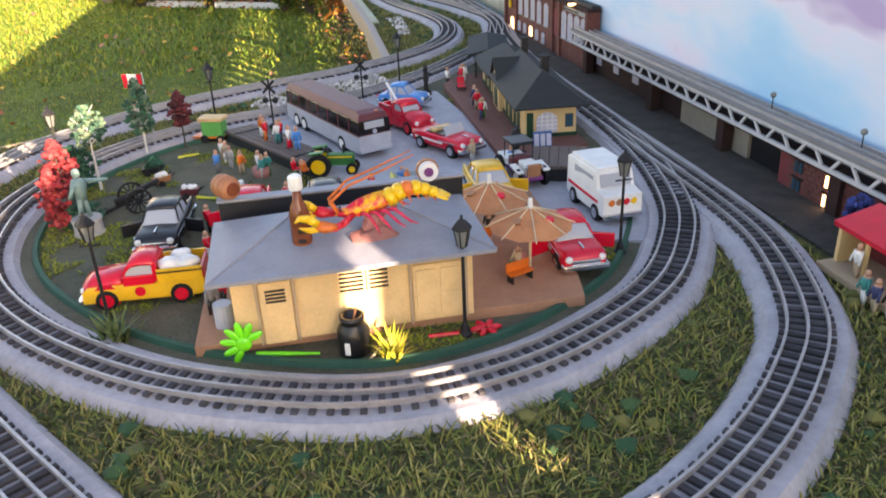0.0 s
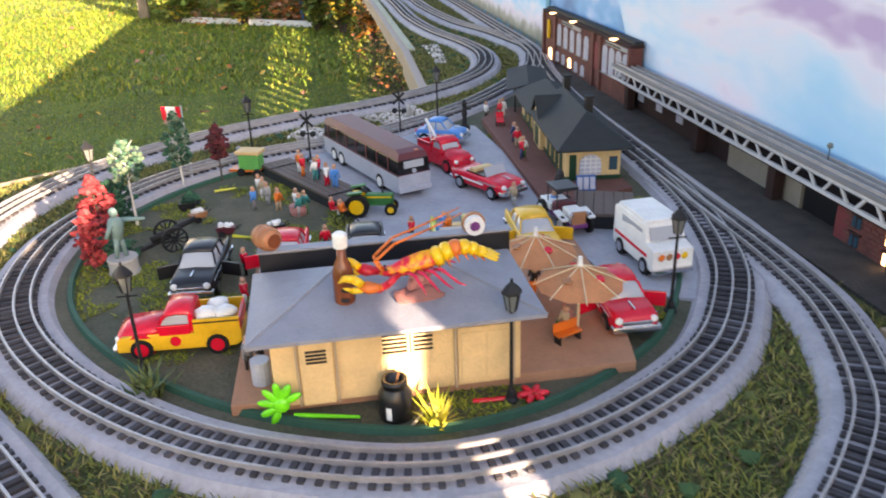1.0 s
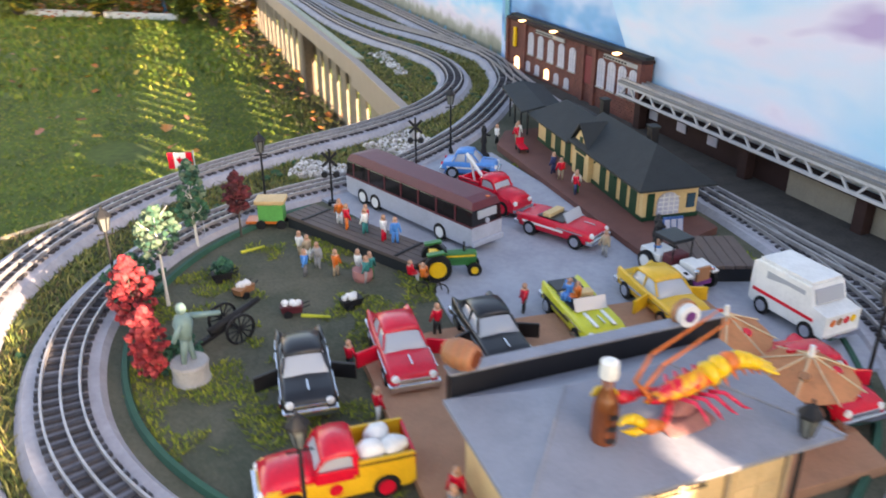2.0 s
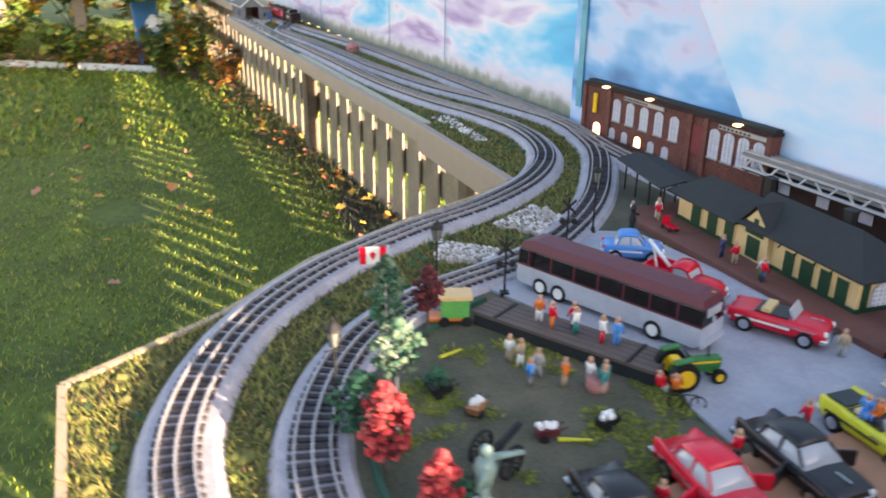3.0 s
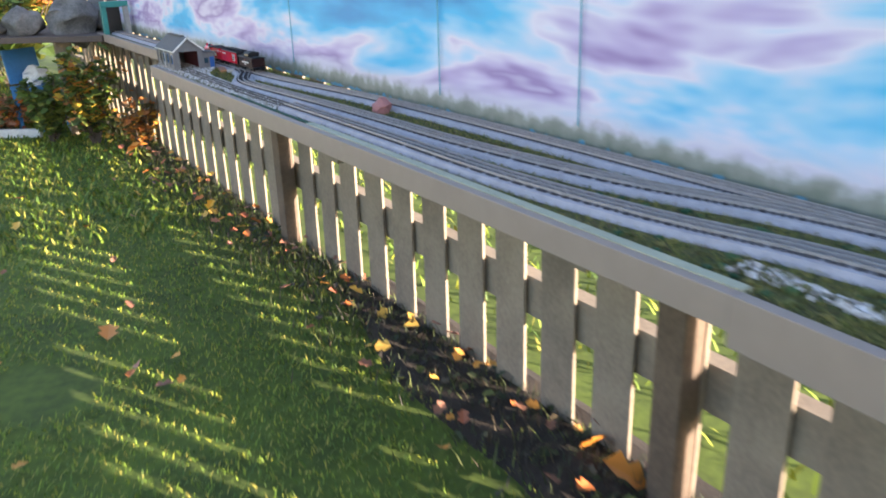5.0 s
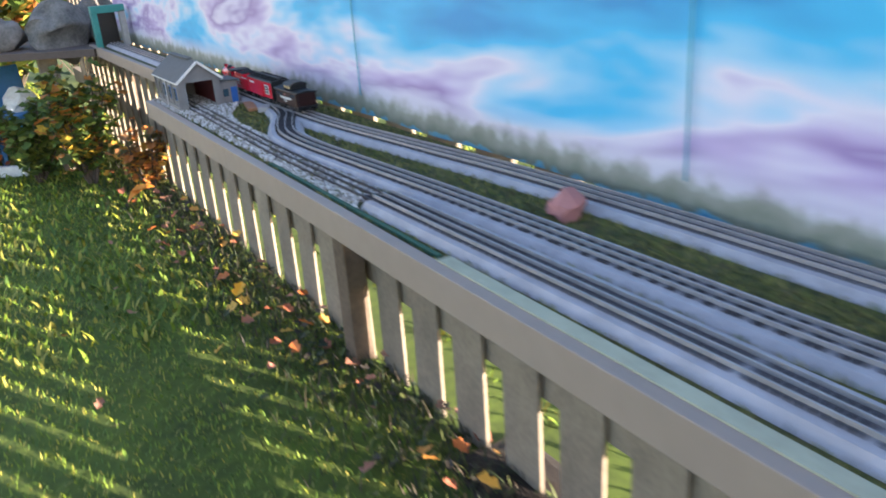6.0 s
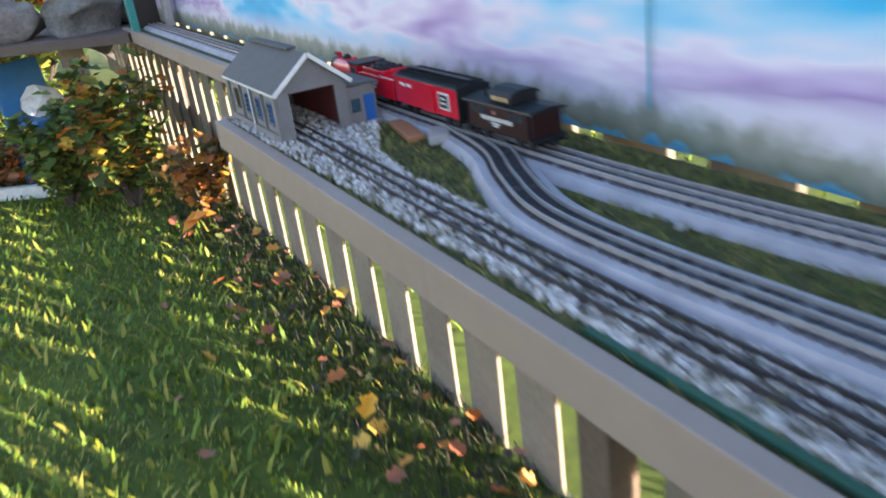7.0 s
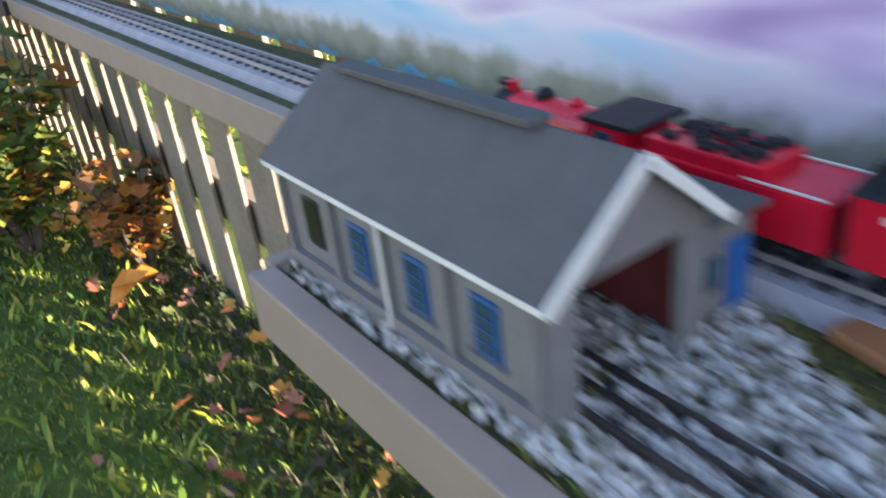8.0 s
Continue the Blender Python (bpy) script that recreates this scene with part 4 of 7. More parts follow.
def tractor():
    th = thing("toy_tractor", "green toy farm tractor with yellow wheels", "toy tractor", (0.128, 0.998, T + 0.003), -14)
    part("hood", box(bmesh.new(), (0.012, 0, 0.021), (0.034, 0.010, 0.010), bevel=0.002), "green", th)
    part("side_stripe", box(bmesh.new(), (0.012, 0, 0.0222), (0.030, 0.0106, 0.0018)), "lobyellow", th)
    part("chassis", box(bmesh.new(), (0.004, 0, 0.014), (0.048, 0.007, 0.006)), "green", th)
    part("seat", box(bmesh.new(), (-0.016, 0, 0.025), (0.009, 0.011, 0.006), bevel=0.0015), "lobyellow", th, "yellow seat")
    part("steering_wheel", cyl(bmesh.new(), (-0.006, 0, 0.0295), (-0.0045, 0, 0.0305), 0.005, seg=12), "black", th)
    part("exhaust_pipe", cyl(bmesh.new(), (0.016, 0, 0.026), (0.016, 0, 0.036), 0.0012, seg=8), "black", th)
    for s in (-1, 1):
        w = part("rear_wheel", cyl(bmesh.new(), (-0.013, s * 0.012, 0.0145), (-0.013, s * 0.019, 0.0145), 0.0145, seg=18), "tyre", th, "large black rear tyre")
        part("rim", cyl(bmesh.new(), (-0.013, s * 0.0115 if s < 0 else 0.0115, 0.0145), (-0.013, s * 0.0198, 0.0145), 0.009, seg=14), "lobyellow", w, "yellow rim")
        part("fender", box(bmesh.new(), (-0.015, s * 0.014, 0.0305), (0.018, 0.007, 0.002), ry=-8), "green", th)
        w = part("front_wheel", cyl(bmesh.new(), (0.026, s * 0.006, 0.0075), (0.026, s * 0.010, 0.0075), 0.0075, seg=14), "tyre", th)
        part("rim", cyl(bmesh.new(), (0.026, s * 0.0055, 0.0075), (0.026, s * 0.0106, 0.0075), 0.004, seg=10), "lobyellow", w)


tractor()


# ---- the diner ----
def diner():
    th = thing("diner", "cream model diner with grey hipped roof", "model building", (0.118, 0.0, T + 0.010), 0)
    x0, x1, y0, y1, h = -0.092, 0.092, 0.603, 0.696, 0.062
    part("wall", box(bmesh.new(), (0, (y0 + y1) / 2, h / 2), (x1 - x0, y1 - y0, h), bevel=0.0008), "ochre", th, "cream painted walls")
    o = 0.014
    bm = bmesh.new()
    b = [bm.verts.new(p) for p in ((x0 - o, y0 - o * 1.5, h), (x1 + o, y0 - o * 1.5, h), (x1 + o, y1 + 0.004, h), (x0 - o, y1 + 0.004, h))]
    u = [bm.verts.new((p.co.x, p.co.y, h + 0.003)) for p in b]
    r0, r1 = bm.verts.new((x0 + 0.055, (y0 + y1) / 2 + 0.018, h + 0.018)), bm.verts.new((x1 - 0.055, (y0 + y1) / 2 + 0.018, h + 0.018))
    bm.faces.new(b[::-1])
    for k in range(4):
        bm.faces.new((b[k], b[(k + 1) % 4], u[(k + 1) % 4], u[k]))
    bm.faces.new((u[0], u[1], r1, r0))
    bm.faces.new((u[1], u[2], r1))
    bm.faces.new((u[2], u[3], r0, r1))
    bm.faces.new((u[3], u[0], r0))
    part("roof", bm, "roofgrey", th, "grey hipped roof")
    for a, b_ in (((x0 - o, y0 - o * 1.5, h + 0.003), r0), ((x1 + o, y0 - o * 1.5, h + 0.003), r1)):
        q = Vector((x0 + 0.055, (y0 + y1) / 2 + 0.018, h + 0.018)) if b_ is r0 or a[0] < 0 else Vector((x1 - 0.055, (y0 + y1) / 2 + 0.018, h + 0.018))
        part("roof_ridge", cyl(bmesh.new(), a, q, 0.0012, seg=6), "roofgrey", th)
    part("parapet", box(bmesh.new(), (0.004, y1 + 0.010, h + 0.006), (x1 - x0 + 0.024, 0.010, 0.026), bevel=0.001), "black", th, "black front parapet")
    part("parapet_cap", box(bmesh.new(), (0.004, y1 + 0.010, h + 0.0198), (x1 - x0 + 0.026, 0.011, 0.0016)), "roofgrey", th)
    for cx, w, z1 in ((-0.060, 0.028, 0.054), (0.064, 0.044, 0.052)):
        for s in (-1, 1):
            part("door_jamb", box(bmesh.new(), (cx + s * w / 2, y0 - 0.0012, z1 / 2), (0.002, 0.0034, z1)), "tan", th, "tan door frame")
        part("door_head", box(bmesh.new(), (cx, y0 - 0.0012, z1 + 0.001), (w + 0.002, 0.0034, 0.002)), "tan", th)
    d = part("door", box(bmesh.new(), (-0.060, y0 - 0.001, 0.026), (0.024, 0.003, 0.052), bevel=0.0006), "ochre", th, "cream back door")
    for z in (0.036, 0.039, 0.042, 0.045):
        part("louvre", box(bmesh.new(), (-0.060, y0 - 0.0028, z), (0.015, 0.001, 0.0016)), "black", d)
    for cx, w in ((-0.003, 0.020), (0.018, 0.016)):
        v = part("vent", box(bmesh.new(), (cx, y0 - 0.0008, 0.044), (w + 0.002, 0.002, 0.020)), "ochre", th)
        for k in range(5):
            part("louvre", box(bmesh.new(), (cx, y0 - 0.0022, 0.037 + k * 0.0035), (w - 0.002, 0.001, 0.0017)), "black", v)
    g = part("shutter_door", box(bmesh.new(), (0.064, y0 - 0.0008, 0.027), (0.040, 0.002, 0.046)), "ochre", th, "panelled double door")
    for dx in (-0.0095, 0.0095):
        for z in (0.016, 0.037):
            part("panel", box(bmesh.new(), (0.064 + dx, y0 - 0.002, z), (0.0165, 0.0012, 0.018), bevel=0.0005), "ochre", g)
    part("tank", cyl(bmesh.new(), (x0 - 0.012, 0.64, 0.0), (x0 - 0.012, 0.64, 0.020), 0.0075, seg=14), "silver", th, "grey barrel against the wall")
    return h + T + 0.010


diner_top = diner()


def bottle():
    th = thing("bottle", "brown glass bottle with a white cap on the roof", "bottle", (0.083, 0.624, diner_top + 0.006))
    part("glass_body", lathe(bmesh.new(), [(0.0075, 0), (0.0078, 0.003), (0.0078, 0.026), (0.006, 0.033), (0.0036, 0.038), (0.0034, 0.047)]), "bottle", th, smooth=True)
    part("cap", lathe(bmesh.new(), [(0.005, 0.046), (0.0054, 0.048), (0.0052, 0.056), (0.003, 0.0575)]), "white", th, "white cap")
    for k in range(3):
        part("label_mark", box(bmesh.new(), (0.0005 * k, -0.0078, 0.007 + 0.008 * k), (0.006, 0.0008, 0.003), ry=12), "black", th)


bottle()


def barrel(x, y, z):
    th = thing("barrel", "small varnished wooden barrel lying on the parapet", "barrel", (x, y, z), -55)
    th.scale = (0.78, 0.78, 0.78)
    m = pose(0, 0, 0, 0, 90, 0)
    part("barrel_body", lathe(bmesh.new(), [(0.0095, -0.014), (0.012, -0.007), (0.0128, 0), (0.012, 0.007), (0.0095, 0.014)], seg=16, m=m), "barrel", th, smooth=True)
    for q in (-0.010, -0.004, 0.004, 0.010):
        part("hoop", lathe(bmesh.new(), [(0.0115 if abs(q) > 0.005 else 0.0131, q - 0.001), (0.0115 if abs(q) > 0.005 else 0.0131, q + 0.001)], seg=16, m=m), "wood", th)
    part("lid", cyl(bmesh.new(), (0.0135, 0, 0), (0.0148, 0, 0), 0.0075, seg=14), "bottle", th)


barrel(0.026, 0.704, diner_top + 0.0318)


def bent(bm, pts, radii, seg=8):
    """A tapering tube through points."""
    for p, q, r0, r1 in zip(pts, pts[1:], radii, radii[1:]):
        cyl(bm, p, q, r0, r1, seg)
        ball(bm, q, r1, sub=1)
    return bm


def lobster():
    th = thing("lobster", "red and yellow plastic lobster figure on a rock", "lobster", (0.136, 0.624, diner_top + 0.0075))
    th.scale = (0.74, 0.74, 0.74)
    part("rock_base", ball(bmesh.new(), (0.002, -0.004, 0.002), 0.024, (1.05, 0.72, 0.36), 3, 0.35), "rock", th, "reddish rock base")
    part("stand", ball(bmesh.new(), (0.004, 0, 0.016), 0.011, (1.1, 0.7, 1.1), 3, 0.6), "pinkrock", th, "pink coral support")
    part("carapace", loft([(-0.036, [(0.001, 0.0265), (0.002, 0.028), (0, 0.0285)]), (-0.026, [(0.003, 0.0245), (0.0065, 0.030), (0, 0.0345)]), (-0.012, [(0.005, 0.025), (0.0105, 0.033), (0, 0.0425)]), (0.004, [(0.006, 0.028), (0.0120, 0.036), (0, 0.0475)]), (0.016, [(0.006, 0.031), (0.0110, 0.039), (0, 0.0490)]), (0.021, [(0.004, 0.034), (0.0085, 0.040), (0, 0.0470)])]), "lobster_shell", th, "mottled red and yellow carapace", smooth=True)
    for k in range(6):
        x, z, r = 0.022 + 0.0088 * k, 0.0405 + 0.0075 * math.sin(k * 0.62), 0.0122 - 0.0010 * k
        bm = lathe(bmesh.new(), [(r * 0.82, -0.005), (r, -0.001), (r * 0.97, 0.003), (r * 0.80, 0.0055)], seg=14, m=pose(x, 0, z, 0, 90 - 22 * math.cos(k * 0.62), 0) @ Matrix.Diagonal((0.85, 0.95, 1, 1)))
        part("tail_ring", bm, "lobyellow" if k != 2 else "orange", th, "yellow tail ring", smooth=True)
        for s in (-1, 1):
            part("tail_spur", cyl(bmesh.new(), (x, s * r * 0.8, z - r * 0.5), (x + 0.003, s * r * 1.0, z - r * 1.15), 0.0016, 0.0003, 6), "orange", th)
    for k, dy in enumerate((-0.010, -0.005, 0, 0.005, 0.010)):
        bm = ball(bmesh.new(), (0, 0, 0), 0.0085, (1.15, 0.45, 0.18), 2)
        f_ = part("tail_fan", bm, "lobyellow", th, smooth=True)
        f_.matrix_basis = pose(0.0765 - abs(dy) * 0.4, dy, 0.0385, 0, 18, dy * 3200)
    for s in (-1, 1):
        part("eye", ball(bmesh.new(), (-0.030, s * 0.0045, 0.0335), 0.0016, sub=1), "black", th)
        part("feeler", bent(bmesh.new(), [(-0.033, s * 0.003, 0.031), (-0.040, s * 0.006 + 0.004, 0.042), (-0.020, s * 0.008 + 0.012, 0.056), (0.016, s * 0.008 + 0.018, 0.066), (0.050, s * 0.008 + 0.022, 0.078)], [0.0018, 0.0018, 0.0015, 0.0012, 0.0006], 6), "orange", th, "long orange feeler", smooth=True)
        part("arm", bent(bmesh.new(), [(-0.018, s * 0.008, 0.029), (-0.030, s * 0.018 - 0.002, 0.025), (-0.040, s * 0.020 - 0.006, 0.024)], [0.003, 0.0036, 0.0042]), "lobred", th, smooth=True)
        c = part("claw", loft([(-0.058, [(0.001, 0.0245), (0.003, 0.0275), (0, 0.031)]), (-0.050, [(0.004, 0.0215), (0.0080, 0.027), (0, 0.034)]), (-0.042, [(0.003, 0.0215), (0.0065, 0.026), (0, 0.031)]), (-0.036, [(0.002, 0.0225), (0.0030, 0.0255), (0, 0.028)])]), "lobred" if s > 0 else "orange", th, "big claw", smooth=True)
        c.matrix_basis = pose(0, s * 0.020 - 0.006, 0)
        part("pincer", bent(bmesh.new(), [(-0.055, 0, 0.0305), (-0.063, 0, 0.0370), (-0.071, 0, 0.0385), (-0.077, 0, 0.0345)], [0.0042, 0.0046, 0.0034, 0.0006]), "lobyellow", c, "yellow pincer", smooth=True)
        part("pincer", bent(bmesh.new(), [(-0.055, 0, 0.0250), (-0.064, 0, 0.0250), (-0.073, 0, 0.0285)], [0.0036, 0.0034, 0.0006]), "lobyellow", c, smooth=True)
        for k in range(4):
            x = -0.010 + 0.009 * k
            part("leg", bent(bmesh.new(), [(x, s * 0.008, 0.030), (x + 0.006, s * 0.020, 0.032 + 0.001 * k), (x + 0.012 + 0.003 * k, s * 0.026, 0.022), (x + 0.016 + 0.004 * k, s * 0.027, 0.013 + 0.002 * k)], [0.0020, 0.0018, 0.0014, 0.0006], 6), "legpink", th, smooth=True)


M["legpink"] = material("pink_red_plastic", (0.72, 0.02, 0.09), 0.28, second=(0.58, 0.012, 0.05), scale=60)
M["lobster_shell"] = material("mottled_lobster_plastic", (0.85, 0.42, 0.012), 0.25, second=(0.70, 0.012, 0.035), scale=55, fine=160, mix=(0.44, 0.54))
lobster()
ring = thing("life_ring_reel", "round white and red reel on the parapet", "reel", (0.196, 0.704, diner_top + 0.0265), 0)
ring.scale = (0.8, 0.8, 0.8)
part("disc", cyl(bmesh.new(), (0, -0.006, 0), (0, 0.006, 0), 0.0105, seg=20), "white", ring)
part("flower_mark", cyl(bmesh.new(), (0, -0.0072, 0), (0, -0.0062, 0), 0.0055, seg=7), "purple", ring)
part("rim", cyl(bmesh.new(), (0, 0.001, 0), (0, 0.0062, 0), 0.0125, seg=20), "wood", ring)


# ---- figures, all plain ----
def figurine(label, x, y, z, shirt, trousers, rz=0.0, s=1.0, sit=False):
    bm = bmesh.new()
    hip = 0.013
    for q in (-1, 1):
        if sit:
            cyl(bm, (0, q * 0.0022, 0.009), (0.008, q * 0.0022, 0.009), 0.0021, 0.0018, 7)
            cyl(bm, (0.008, q * 0.0022, 0.010), (0.008, q * 0.0022, 0.0), 0.0018, 0.0015, 7)
        else:
            cyl(bm, (q * 0.0012, q * 0.0022, 0.0), (0, q * 0.0018, hip + 0.001), 0.0015, 0.0021, 7)
        cyl(bm, (0, q * 0.0038, 0.0225), (0.003, q * 0.0058, 0.0125), 0.0015, 0.0011, 6)
    b = 0.008 if sit else hip
    lathe(bm, [(0.0028, b), (0.0034, b + 0.003), (0.0042, b + 0.009), (0.0036, b + 0.0115), (0.0014, b + 0.0125)], seg=9)
    ball(bm, (0, 0, b + 0.0148), 0.0027, (1, 0.9, 1.15), 2)
    me_ob = part("figurine", bm, shirt, smooth=True)
    me = me_ob.data
    me.materials.append(M[trousers])
    me.materials.append(M["skin"])
    for f in me.polygons:
        cz = f.center.z
        f.material_index = 2 if cz > b + 0.0118 else (1 if cz < b + 0.0012 and (not sit or f.center.x > 0.001 or cz < b) else 0)
    me_ob.matrix_basis = pose(x, y, z, 0, 0, rz) @ Matrix.Scale(s, 4)
    return tagged(me_ob, label, "figurine", "model figures")


folk = [(0.050, 1.118, 0.017, "red", "orange"), (0.046, 1.136, 0.017, "orange", "white"), (0.066, 1.098, 0.017, "white", "teal"), (0.070, 1.108, 0.017, "plasticred", "navy"), (0.090, 1.062, 0.017, "blue", "blue"), (0.080, 1.072, 0.017, "white", "red"),
        (-0.008, 1.10, 0, "white", "tan"), (-0.002, 1.088, 0, "tan", "white"), (-0.012, 1.052, 0, "blue", "shedgrey"), (0.004, 1.065, 0, "stone", "stone"), (0.018, 1.040, 0, "orange", "tan"), (0.040, 1.032, 0, "white", "stone"), (0.050, 1.022, 0, "teal", "green"), (0.044, 1.014, 0, "teal", "stone"),
        (0.30, 0.975, 0.004, "tan", "stone"), (0.338, 0.935, 0.004, "blue", "wood"), (0.352, 1.135, 0.011, "red", "navy"), (0.356, 1.14, 0.011, "white", "green"), (0.362, 1.215, 0.011, "navy", "navy"), (0.375, 1.36, 0.011, "red", "tan"), (0.382, 1.37, 0.011, "white", "white"), (0.36, 1.40, 0, "white", "black"),
        (-0.012, 0.862, 0.0, "red", "black"), (0.072, 0.878, 0.010, "red", "black"), (0.165, 0.895, 0.004, "red", "black"), (0.012, 0.675, 0.010, "red", "black"), (0.004, 0.66, 0.010, "shedgrey", "black"), (-0.008, 0.79, 0.0, "red", "white"), (0.36, 1.19, 0.011, "plasticred", "tan"), (0.232, 0.775, 0.010, "green", "white")]
words = {"red": "red", "orange": "orange", "white": "white", "plasticred": "bright red", "blue": "blue", "tan": "tan", "stone": "grey", "teal": "teal", "navy": "dark blue", "shedgrey": "grey", "green": "green", "wood": "brown", "black": "black"}
for k, (x, y, z, a, b) in enumerate(folk):
    figurine("standing model figure in %s with %s trousers" % (words[a], words[b]), x, y, T + 0.001 + z, a, b, k * 67)
for k, (x, y, z, a, b) in enumerate(((0.082, 0.985, 0.010, "plasticred", "white"), (0.092, 0.975, 0.010, "orange", "black"), (0.258, 0.735, 0.016, "black", "black"), (0.262, 0.655, 0.016, "tan", "green"), (0.200, 0.858, 0.026, "orange", "blue"), (0.196, 0.866, 0.026, "blue", "blue"))):
    figurine("seated model figure in %s clothes" % words[a], x, y, T + z, a, b, k * 40, 0.9, True)


# ---- patio ----
def parasol(x, y, z, r, tilt, label):
    th = thing("paper_parasol", label, "parasol", (x, y, z), tilt, "paper parasols")
    bm = bmesh.new()
    rim_ = [bm.verts.new((r * math.cos(k * 0.3927), r * math.sin(k * 0.3927), 0.044 - (0.0015 if k % 2 else 0))) for k in range(16)]
    tip = bm.verts.new((0, 0, 0.060))
    for k in range(16):
        bm.faces.new((rim_[k], rim_[(k + 1) % 16], tip))
    bmesh.ops.solidify(bm, geom=bm.faces[:], thickness=0.0008)
    c = part("canopy", bm, "paper", th, "peach paper canopy")
    for k in range(8):
        a = k * 0.7854
        part("rib", cyl(bmesh.new(), (0.002 * math.cos(a), 0.002 * math.sin(a), 0.0600), ((r + 0.003) * math.cos(a), (r + 0.003) * math.sin(a), 0.0435), 0.0006, seg=5), "stick", c)
    part("pole", cyl(bmesh.new(), (0, 0, 0), (0, 0, 0.062), 0.0012, seg=8), "stick", th)
    part("tip", cyl(bmesh.new(), (0, 0, 0.058), (0, 0, 0.068), 0.0024, 0.0018, 8), "white", th)
    for k in range(3):
        part("printed_flower", cyl(bmesh.new(), (r * 0.5 * math.cos(k * 2.3 - 1.4), r * 0.5 * math.sin(k * 2.3 - 1.4), 0.0515), (r * 0.52 * math.cos(k * 2.3 - 1.4), r * 0.52 * math.sin(k * 2.3 - 1.4), 0.0535), 0.004, seg=6), "plasticred" if k < 2 else "wood", c)


parasol(0.258, 0.733, T + 0.010, 0.037, 10, "peach paper cocktail parasol with red flowers")
parasol(0.276, 0.664, T + 0.010, 0.036, 35, "peach paper cocktail parasol over a small table")
for x, y, rz in ((0.262, 0.648, 20), (0.245, 0.728, -30), (0.27, 0.672, 70)):
    th = thing("model_bench", "small red-brown model bench on the patio", "bench", (x, y, T + 0.010), rz, "patio benches")
    part("seat", box(bmesh.new(), (0, 0, 0.008), (0.024, 0.008, 0.0015)), "orange", th)
    part("backrest", box(bmesh.new(), (0, 0.004, 0.013), (0.024, 0.0012, 0.008)), "orange", th)
    for q in (-0.010, 0.010):
        part("leg", box(bmesh.new(), (q, 0, 0.004), (0.0015, 0.008, 0.008)), "iron", th)


def street_lamp(x, y, label, h=0.100, z=T):
    th = thing("street_lamp", label, "street lamp", (x, y, z), 0, "black street lamps")
    part("base", lathe(bmesh.new(), [(0.006, 0), (0.006, 0.003), (0.004, 0.005), (0.003, 0.010), (0.0018, 0.013)], seg=10), "iron", th)
    part("post", cyl(bmesh.new(), (0, 0, 0.010), (0, 0, h - 0.022), 0.0016, 0.0013, 8), "iron", th)
    part("crossbar", cyl(bmesh.new(), (-0.008, 0, h - 0.026), (0.008, 0, h - 0.026), 0.0008, seg=6), "iron", th)
    part("lantern", lathe(bmesh.new(), [(0.0035, h - 0.022), (0.0062, h - 0.008), (0.0062, h - 0.0075)], seg=6), "lampglass", th, "pale lantern glass")
    for k in range(6):
        a = k * 1.0472
        part("lantern_bar", cyl(bmesh.new(), (0.0036 * math.cos(a), 0.0036 * math.sin(a), h - 0.022), (0.0064 * math.cos(a), 0.0064 * math.sin(a), h - 0.0075), 0.0006, seg=5), "iron", th)
    part("cap", lathe(bmesh.new(), [(0.0078, h - 0.008), (0.0074, h - 0.006), (0.003, h - 0.001), (0.0012, h), (0.001, h + 0.003)], seg=6), "iron", th)


for x, y in ((-0.083, 0.684), (0.199, 0.588), (0.372, 0.690), (-0.195, 1.06), (-0.022, 1.248), (0.272, 1.372)):
    street_lamp(x, y, "black model street lamp with a pale lantern")


def crossing(x, y):
    th = thing("crossing_signal", "black railway crossing signal with crossed boards", "signal", (x, y, T), -20, "crossing signals")
    part("base", box(bmesh.new(), (0, 0, 0.003), (0.010, 0.010, 0.006)), "iron", th)
    part("mast", cyl(bmesh.new(), (0, 0, 0.004), (0, 0, 0.075), 0.0014, seg=8), "iron", th)
    for a in (45, -45):
        part("crossbuck", box(bmesh.new(), (0, -0.002, 0.062), (0.026, 0.001, 0.0035), ry=a), "iron", th)
    for q in (-1, 1):
        part("signal_lamp", cyl(bmesh.new(), (q * 0.0075, -0.003, 0.042), (q * 0.0075, 0.002, 0.042), 0.0042, seg=10), "iron", th)
    part("lamp_bar", box(bmesh.new(), (0, 0, 0.042), (0.018, 0.0015, 0.0015)), "iron", th)


crossing(0.060, 1.238)
crossing(0.205, 1.335)


